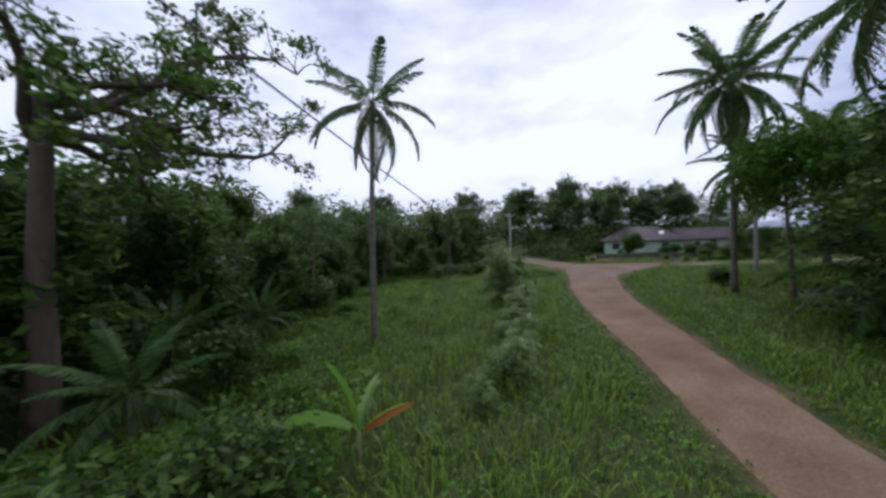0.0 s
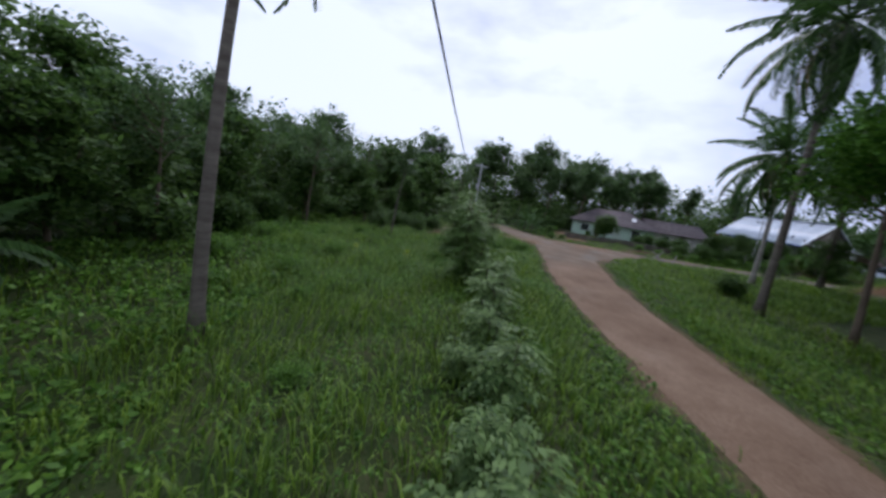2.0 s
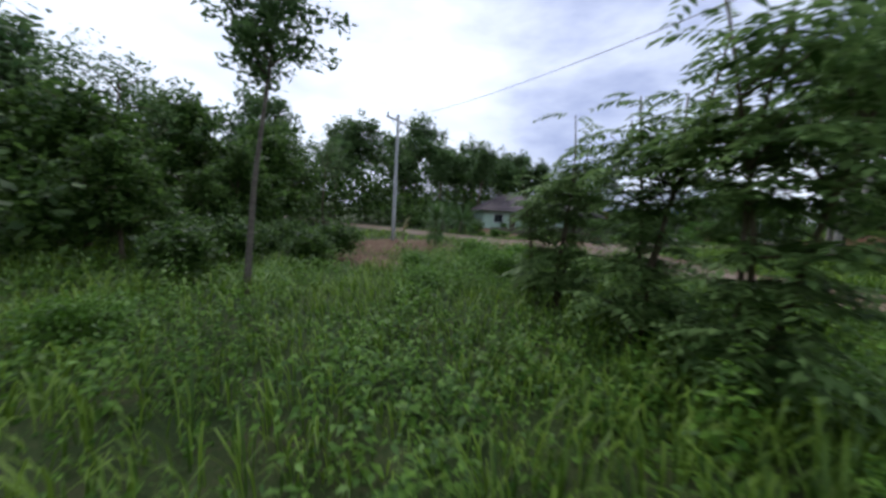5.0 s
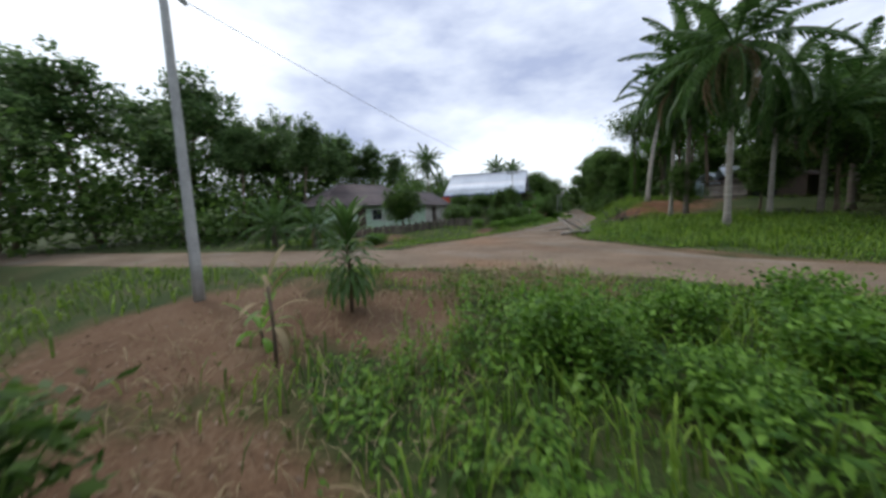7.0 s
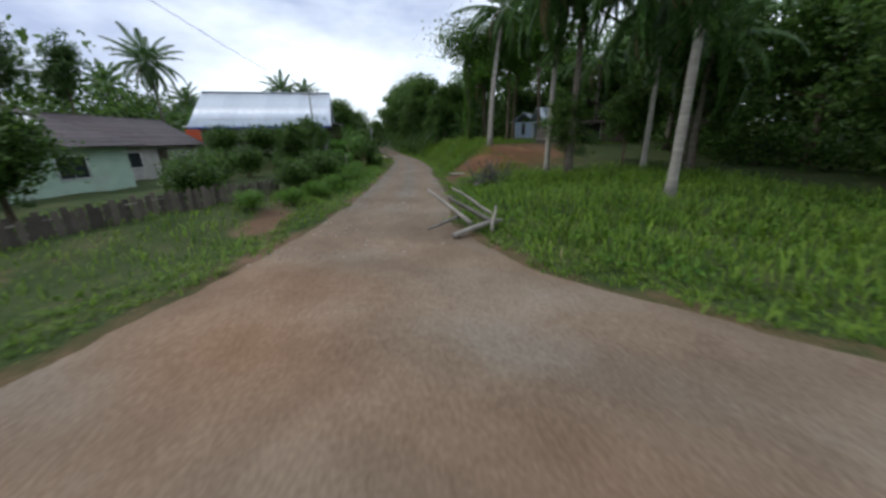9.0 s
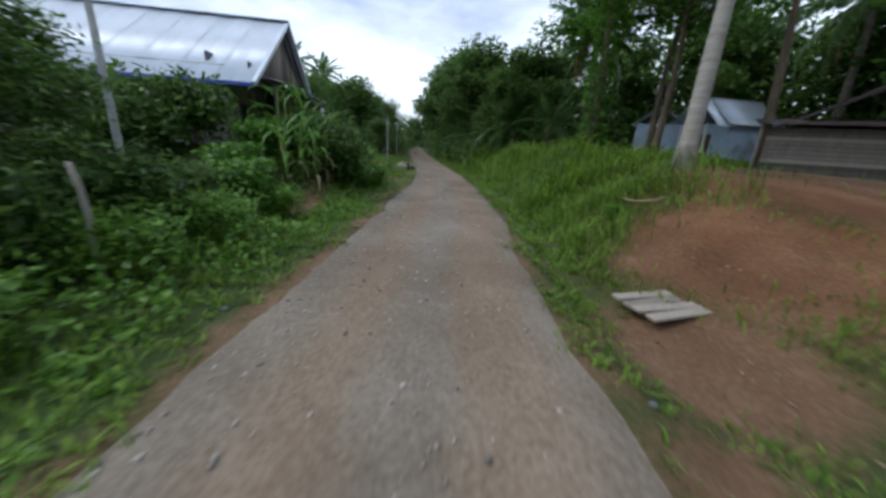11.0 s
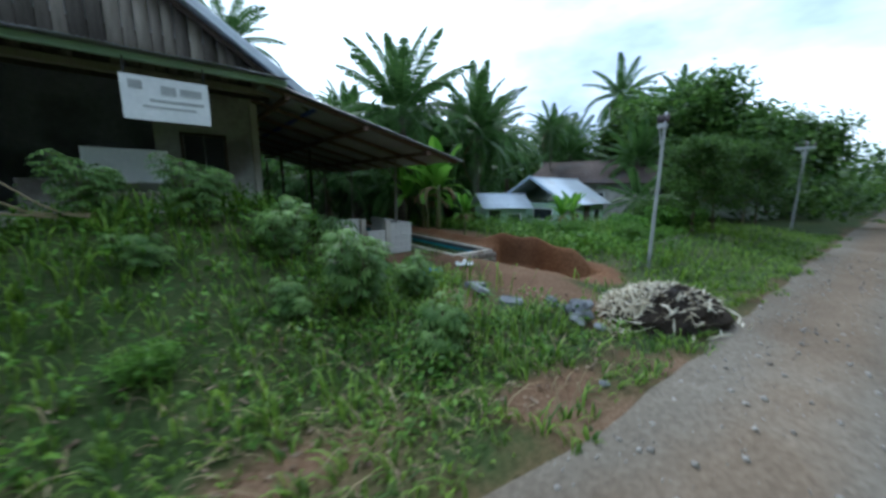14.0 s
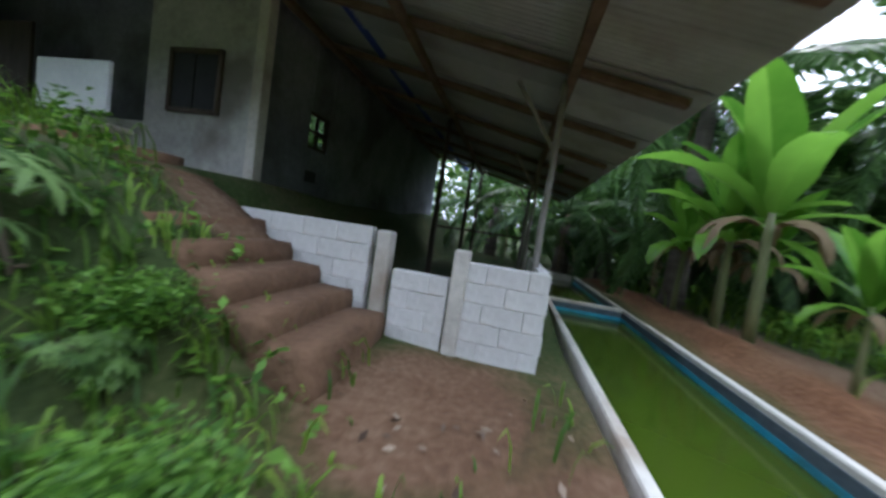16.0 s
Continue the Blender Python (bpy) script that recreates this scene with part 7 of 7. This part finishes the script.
v, f = leaf_quads(np.stack([0.05 + rr2 * np.cos(a), 0.05 + rr2 * np.sin(a), u], 1), 0.11, rng)
part("vine_leaves", np_mesh("vine_leaves", v, f, M_BRIGHT), vine)
u = rng.normal(0, 1, (5200, 3)) * (1.5, 1.5, 0.9) + (0.1, 0.2, 9.8)
v, f = leaf_quads(u, 0.18, rng)
part("crown", np_mesh("crown", v, f, M_FOREST), vine)

# overhanging tree beside the start of the flight, with long dark limbs
big = thing("tree", "large shade tree with long dark spreading limbs", "tree", at_pose(-5.2, 8.2, 0))
rng = np.random.default_rng(99)
pieces = [tube(branch_path(rng, (0, 0, -0.4), (0.05, 0.05, 1), 10.5, 8, 0.1), 0.34 * np.linspace(1.2, 0.6, 8), 8)]
ends = []
for d, z, ln in (((0.83, 0.54, 0.10), 9.0, 9.6), ((0.9, 0.36, 0.16), 9.4, 8.6), ((0.72, 0.68, 0.24), 9.2, 9.0), ((0.85, 0.45, 0.42), 9.8, 8.2), ((0.4, 0.9, 0.3), 9.0, 7.5), ((0.95, 0.05, 0.45), 9.8, 7.0), ((-0.5, 0.8, 0.5), 8.5, 6.0), ((0.7, -0.6, 0.5), 9.0, 6)):
    p = branch_path(rng, (0.2, 0.2, z), d, ln, 9, 1.5, 0.1)
    pieces.append(tube(p, 0.17 * np.linspace(1, 0.2, 9), 8, False))
    for j in range(3, 9):
        for _ in range(3):
            q = branch_path(rng, p[j], rng.normal(0, 1, 3) * (1, 1, 0.5), rng.uniform(0.8, 2.2), 5, 1.2, 0.1)
            pieces.append(tube(q, 0.04 * np.linspace(1, 0.3, 5), 5, False))
            ends += [q[-1], q[3], q[2]]
ends = np.array(ends)
c = ends[rng.integers(0, len(ends), 460)] + np.clip(rng.normal(0, 0.26, (460, 3)), -0.45, 0.45)
pts = (c[:, None] + rng.normal(0, 0.17, (460, 34, 3)) * (1, 1, 0.6)).reshape(-1, 3)
tv, tf = merge(pieces)
part("trunk", np_mesh("trunk", tv, tf, M_DARKWOOD, True), big)
v, f = leaf_quads(pts, 0.12, rng)
part("crown", np_mesh("crown", v, f, M_FOREST), big)


# ---------------------------------------------------------------- grass, weeds, gravel, far woods
def scatter(rng, x0, y0, x1, y1, per_m2, road_gap=0.15, bare_max=0.45):
    n = int((x1 - x0) * (y1 - y0) * per_m2)
    x, y = rng.uniform(x0, x1, n), rng.uniform(y0, y1, n)
    k = (road_depth(x, y) < -road_gap + rng.normal(0, 0.22, n)) & (bareness(x, y) < bare_max + rng.normal(0, 0.16, n))
    k &= ~((x > 79.7) & (x < 81.7) & (y > 41.7)) & ~((x > 77.55) & (x < 78.3) & (y > 38.0) & (y < 39.5)) & ~((x > 66.6) & (x < 75.4) & (y > 42.9)) & ~((x > 75.2) & (x < 79.6) & (y > 43.3))
    return x[k], y[k]


def grass_mesh(rng, x, y, h, w, lean=0.5):
    """Arching blades, drawn together into tussocks."""
    n = len(x)
    cell = 0.34
    cx, cy = (np.floor(x / cell) + 0.5) * cell, (np.floor(y / cell) + 0.5) * cell
    cx, cy = cx + 0.16 * np.sin(cx * 91.7 + cy * 37.3), cy + 0.16 * np.sin(cx * 53.1 - cy * 71.9)
    pull = rng.uniform(0.05, 0.6, n)
    px, py = x + (cx - x) * pull, y + (cy - y) * pull
    z = terrain(px, py) - 0.03
    a = np.arctan2(y - cy, x - cx) + rng.normal(0, 0.7, n)
    hh = h * rng.uniform(0.5, 1.35, n) * (0.85 + 0.3 * np.sin(cx * 17.3 + cy * 29.1))
    ln = lean * hh * rng.uniform(0.3, 1.5, n)
    dx, dy = np.cos(a), np.sin(a)
    ww = w * rng.uniform(0.6, 1.4, n) / 2
    base = np.stack([px, py, z], 1)
    side = np.stack([-dy * ww, dx * ww, 0 * x], 1)
    rows = [base - side * 0.7, base + side * 0.7]
    for out, up, k in ((0.28, 0.62, 1.0), (0.85, 0.98, 0.75), (1.55, 0.80, 0.08)):
        p = base + np.stack([dx * ln * out, dy * ln * out, hh * up], 1)
        rows += [p + side * k, p - side * k]
    v = np.stack(rows, 1).reshape(-1, 3)
    b = np.arange(n) * 8
    f = np.concatenate([np.stack([b, b + 1, b + 2, b + 3], 1), np.stack([b + 3, b + 2, b + 4, b + 5], 1), np.stack([b + 5, b + 4, b + 6, b + 7], 1)])
    return v, f


def weed_mesh(rng, x, y, h, leaf, count=11):
    """Upright weeds: leaves set round each stem, the upper ones small and rising, the lower ones broad and drooping."""
    n = len(x)
    u = np.linspace(0.22, 1.0, count)[None] + rng.uniform(-0.04, 0.04, (n, count))
    a = np.arange(count)[None] * 2.4 + rng.uniform(0, 6.28, (n, 1)) + rng.normal(0, 0.3, (n, count))
    tx, ty = rng.normal(0, 0.22, (n, 1)), rng.normal(0, 0.22, (n, 1))
    hh = (h * np.ones(n))[:, None]
    p = np.stack([x[:, None] + tx * hh * u, y[:, None] + ty * hh * u, (terrain(x, y) - 0.02)[:, None] + hh * u], 2).reshape(-1, 3)
    d = np.stack([np.cos(a), np.sin(a), -0.35 + 1.0 * u ** 2 + rng.normal(0, 0.25, (n, count))], 2).reshape(-1, 3)
    d /= np.linalg.norm(d, axis=1, keepdims=True)
    w = np.cross(d, (0, 0, 1.0)) + 0.25 * rng.normal(size=d.shape)
    w /= np.linalg.norm(w, axis=1, keepdims=True)
    s = (leaf * (1.25 - 0.6 * u) * rng.uniform(0.7, 1.3, (n, count))).reshape(-1, 1)
    q = p + d * s * 0.15
    drop = np.array([0, 0, 1.0])
    v = np.stack([q, q + d * s * 0.55 + w * s * 0.3 + drop * s * 0.08, q + d * s * 1.15 - drop * s * 0.25, q + d * s * 0.55 - w * s * 0.3 + drop * s * 0.08], 1)
    return v.reshape(-1, 3), np.arange(len(p) * 4).reshape(-1, 4)


rng = np.random.default_rng(123)
tufts = []
for x0, y0, x1, y1, d, h, w in ((2, -6, 20, 14, 68, 0.48, 0.026), (2, 14, 22, 30, 72, 0.48, 0.025), (2, 30, 23.5, 45, 55, 0.42, 0.025), (11, -4, 30, 32, 45, 0.36, 0.034), (30, 20, 48, 39, 55, 0.42, 0.034),
                                (44, 36, 62, 45, 110, 0.28, 0.024), (60, 35.5, 80, 43, 150, 0.30, 0.022), (80, 35.5, 100, 42, 50, 0.26, 0.03), (44, 29, 60, 37, 110, 0.20, 0.022), (56, 29, 86, 34, 190, 0.50, 0.024), (56, 25, 80, 29, 60, 0.42, 0.03),
                                (22, 41, 44, 58, 35, 0.24, 0.03), (-4, 45, 23, 56, 20, 0.35, 0.04), (-6, -4, 3, 50, 14, 0.45, 0.045), (58, 14, 77, 27, 28, 0.28, 0.045), (82, 40, 92, 52, 40, 0.45, 0.03), (86, 26, 115, 33, 20, 0.4, 0.05)):
    x, y = scatter(rng, x0, y0, x1, y1, d)
    patch = np.clip(1.0 + 0.35 * wave(x, y, 0.8, 2.2), 0.4, 1.6)
    near = np.clip((-road_depth(x, y)) / 1.5, 0.35, 1.0)
    tufts.append(grass_mesh(rng, x, y, h * patch * near, w))
for x0, y0, x1, y1, d, w in ((8, -8, 32, 50, 26, 0.026), (30, 31, 100, 48, 150, 0.024)):
    n = int((x1 - x0) * (y1 - y0) * d)
    x, y = rng.uniform(x0, x1, n), rng.uniform(y0, y1, n)
    rd = road_depth(x, y)
    k = (rd > -1.5) & (rd < 0.05 + 0.28 * wave(x, y, 1.7, 0.9)) & (bareness(x, y) < 0.62)
    tufts.append(grass_mesh(rng, x[k], y[k], 0.14, w, 0.9))
v, f = merge(tufts)
solo("grass", np_mesh("grass", v, f, M_GRASS), "tall uneven tropical grass over the verges and plots", "grass", kind="stuff")

weeds = []
for x0, y0, x1, y1, d, h, s in ((3, -4, 20, 14, 16, 0.40, 0.065), (3, 14, 22, 44, 22, 0.42, 0.06), (11, -2, 28, 30, 14, 0.34, 0.09), (30, 22, 46, 38, 10, 0.4, 0.08), (46, 39, 62, 44, 30, 0.5, 0.09), (60, 36.5, 79, 42.8, 26, 0.34, 0.06),
                                (58, 26, 84, 33, 3, 0.42, 0.06), (-5, -2, 4, 45, 25, 0.7, 0.12), (82, 39, 92, 50, 30, 0.6, 0.10)):
    x, y = scatter(rng, x0, y0, x1, y1, d, 0.5)
    k = wave(x, y, 1.1, 5.0) > -0.6
    x, y = x[k], y[k]
    hh = h * np.clip(0.8 + 0.5 * wave(x, y, 0.7, 0.3), 0.25, 1.5)
    c = np.stack([x, y, terrain(x, y) + hh * rng.uniform(0.15, 1.0, len(x))], 1)
    pts = (c[:, None] + rng.normal(0, 0.05, (len(x), 4, 3))).reshape(-1, 3)
    weeds.append(leaf_quads(pts, s, rng, 0.5, 1.5))
for x0, y0, x1, y1, d, h, s, far in ((2, -4, 18, 10, 3.0, 0.42, 0.13, 0.9), (2, 10, 22, 20, 4.0, 0.48, 0.13, 0.5), (2, 20, 21, 30, 13, 0.72, 0.13, -0.4), (3, 30, 22, 42, 10, 0.62, 0.13, -0.1), (14, 35, 21, 40, 9, 0.7, 0.14, -0.6),
                                     (46, 39, 62, 44, 5, 0.5, 0.13, 0.0), (60, 36.5, 78, 42.8, 7, 0.42, 0.11, 0.1), (58, 27, 84, 33, 2, 0.40, 0.11, 0.5), (74.5, 37.3, 78, 42, 9, 0.34, 0.10, -0.5), (82, 38, 90, 46, 6, 0.6, 0.14, -0.2)):
    x, y = scatter(rng, x0, y0, x1, y1, d, 0.45)
    k = wave(x, y, 0.75, 3.0) > far
    x, y = x[k], y[k]
    hh = h * np.clip(1.0 + 0.4 * wave(x, y, 0.9, 0.3), 0.4, 1.6) * rng.uniform(0.6, 1.3, len(x)) * np.clip(-road_depth(x, y) / 2.0, 0.35, 1.0)
    weeds.append(weed_mesh(rng, x, y, hh, s))
v, f = merge(weeds)
solo("weeds", np_mesh("weeds", v, f, M_WEED), "leafy green weeds growing through the grass", "weeds", kind="stuff")

straw = []
for x0, y0, x1, y1, d, ln, w in ((13, 40, 21, 47, 30, 0.2, 0.014), (34, 36.2, 42, 38.4, 12, 0.2, 0.014), (74, 36.2, 78, 39, 14, 0.2, 0.014), (63, 36.4, 76, 38.6, 12, 0.2, 0.014), (42, 41, 48, 43.5, 10, 0.2, 0.014), (20.4, 41, 24, 45, 40, 0.2, 0.013)):
    n = int((x1 - x0) * (y1 - y0) * d)
    x, y = rng.uniform(x0, x1, n), rng.uniform(y0, y1, n)
    k = road_depth(x, y) < 0.1
    straw.append(grass_mesh(rng, x[k], y[k], ln, w, 1.4))
# the cut heap at the corner: a thick mat of lying stalks, some sticking up
n = 2600
x, y = rng.normal(22.6, 0.75, n), rng.normal(39.9, 0.85, n)
straw.append(grass_mesh(rng, x, y, rng.uniform(0.12, 0.34, n), 0.013, 2.2))
n = 240
x, y = rng.normal(22.7, 0.7, n), rng.normal(39.8, 0.8, n)
straw.append(grass_mesh(rng, x, y, 0.42, 0.012, 0.6))
v, f = merge(straw)
solo("dry_grass", np_mesh("dry_grass", v, f, M_STRAW), "cut dry straw and dead grass at the junction", "dry grass", kind="stuff")

litter = []
for x0, y0, x1, y1, d in ((12.5, 39.5, 22, 48.5, 16), (75.5, 36.4, 79.6, 43.0, 10), (64, 36.4, 79, 38.8, 40), (50, 28, 58, 34, 8), (34, 44, 46, 50, 5), (44, 34, 60, 37, 6), (20.5, 36, 25, 45, 12)):
    n = int((x1 - x0) * (y1 - y0) * d)
    x, y = rng.uniform(x0, x1, n), rng.uniform(y0, y1, n)
    k = road_depth(x, y) < 0.25
    x, y = x[k], y[k]
    litter.append(leaf_quads(np.stack([x, y, terrain(x, y) + 0.03], 1), 0.042, rng, 0.12, 2.0))
v, f = merge(litter)
solo("leaf_litter", np_mesh("leaf_litter", v, f, M_LITTER), "dry brown and pale fallen leaves on bare soil", "leaf litter", kind="stuff")

# gravel on the second road
n = 7500
x = rng.uniform(36, 92, n)
lo, hi = np.interp(x, LANE2_R[:, 0], LANE2_R[:, 1]), np.interp(x, LANE2_L[:, 0], LANE2_L[:, 1])
s = np.where(rng.uniform(size=n) < 0.5, rng.normal(0.9, 0.13, n), np.where(rng.uniform(size=n) < 0.5, rng.normal(0.48, 0.12, n), rng.uniform(-0.03, 1.05, n)))
y = lo + (hi - lo) * s
r = 0.018 * rng.uniform(0.5, 1.0, n) ** 2 + 0.024 * (rng.uniform(size=n) < 0.16)
octv = np.array([(1, 0, 0), (-1, 0, 0), (0, 1, 0), (0, -1, 0), (0, 0, 0.7), (0, 0, -0.7)], float)
octf = np.array([(0, 2, 4), (2, 1, 4), (1, 3, 4), (3, 0, 4), (2, 0, 5), (1, 2, 5), (3, 1, 5), (0, 3, 5)])
an = rng.uniform(0, 6.28, n)
jit = octv[None] * r[:, None, None] * rng.uniform(0.7, 1.3, (n, 6, 1))
gxv = jit[..., 0] * np.cos(an)[:, None] - jit[..., 1] * np.sin(an)[:, None]
gyv = jit[..., 0] * np.sin(an)[:, None] + jit[..., 1] * np.cos(an)[:, None]
cz = 0.03 - 0.10 * np.abs(2 * np.clip(s, 0, 1) - 1) ** 6 + 0.008
v = np.stack([gxv + x[:, None], gyv + y[:, None], jit[..., 2] + cz[:, None]], 2).reshape(-1, 3)
f = (octf[None] + (np.arange(n) * 6)[:, None, None]).reshape(-1, 3)
solo("gravel", np_mesh("gravel", v, f, M_GRAVEL), "loose grey and pale stones on the dirt road", "gravel", kind="stuff")

# understorey and far woods
clumps = []
def wood_band(line, n, height, depth, leaf, per):
    p = resample(np.array(line, float), n)
    c = np.stack([p[:, 0] + rng.normal(0, depth, n), p[:, 1] + rng.normal(0, depth, n), 0 * p[:, 0]], 1)
    hh = height * rng.uniform(0.35, 1.15, n)
    c[:, 2] = terrain(c[:, 0], c[:, 1])
    k = per
    u = rng.uniform(0, 1, (n, k)) ** 0.7
    off = np.clip(rng.normal(0, 1, (n, k, 3)), -1.25, 1.25) * (height * 0.18, height * 0.18, 0.35)
    pts = c[:, None] + off + np.stack([0 * u, 0 * u, hh[:, None] * u], 2)
    clumps.append(leaf_quads(pts.reshape(-1, 3), leaf, rng, 0.5, 1.4))


wood_band([(-9, -8), (-7, 10), (-5, 25), (-4, 38), (2, 48), (12, 54), (17, 60)], 150, 3.6, 1.6, 0.30, 75)
wood_band([(14, 68), (28, 74), (40, 76), (55, 77), (70, 74)], 170, 9, 2.0, 0.42, 70)
wood_band([(56, 7), (68, 5), (80, 6), (88, 12), (94, 21), (110, 26)], 190, 8, 1.5, 0.42, 75)
wood_band([(-10, 50), (0, 59), (9, 64), (18, 68)], 170, 8, 1.8, 0.52, 85)
wood_band([(-24, -20), (-22, 20), (-18, 50), (0, 72), (15, 80)], 130, 11, 3.0, 0.55, 60)
wood_band([(27, 82), (40, 74), (55, 73), (72, 70), (90, 76)], 150, 10, 3.0, 0.5, 70)
wood_band([(30, 66), (36, 67), (46, 69), (56, 67), (66, 65)], 80, 4.5, 1.5, 0.35, 60)
wood_band([(80, 60), (92, 62), (108, 62), (125, 58), (150, 54)], 170, 7.5, 2.4, 0.45, 85)
wood_band([(84, 70), (100, 74), (120, 72), (150, 66)], 150, 9.5, 2.2, 0.62, 110)
wood_band([(24, -10), (30, 0), (38, 8), (50, 6), (64, 4), (80, 4), (92, 13), (98, 22), (110, 24), (135, 23), (165, 22)], 260, 9, 2.2, 0.42, 80)
wood_band([(77, 27), (80, 28.5), (84, 29), (96, 29.4), (110, 29), (130, 28), (150, 27)], 150, 2.4, 0.9, 0.24, 60)
wood_band([(34, 13), (40, 13), (50, 13), (56, 10)], 70, 3.2, 1.6, 0.30, 60)
wood_band([(20, 2), (24, 8), (27, 11.5), (31, 13)], 55, 2.6, 1.3, 0.24, 60)
wood_band([(103, 39.5), (125, 38.8), (150, 37.6), (185, 36)], 90, 5.0, 2.0, 0.4, 60)
wood_band([(40, -8), (70, -8), (95, 2), (115, 12), (135, 18)], 210, 14, 2.6, 0.7, 100)
wood_band([(188, 22), (196, 30), (205, 42), (190, 60)], 110, 12, 4, 0.7, 100)
wood_band([(-70, -80), (-60, 60), (0, 150), (90, 160), (190, 110)], 300, 19, 8, 1.0, 130)
wood_band([(-40, -90), (40, -70), (120, -50), (200, 0)], 220, 18, 8, 1.1, 90)
v, f = merge(clumps)
solo("woods", np_mesh("woods", v, f, M_FOREST), "dark green undergrowth and distant woodland", "woods", kind="stuff")
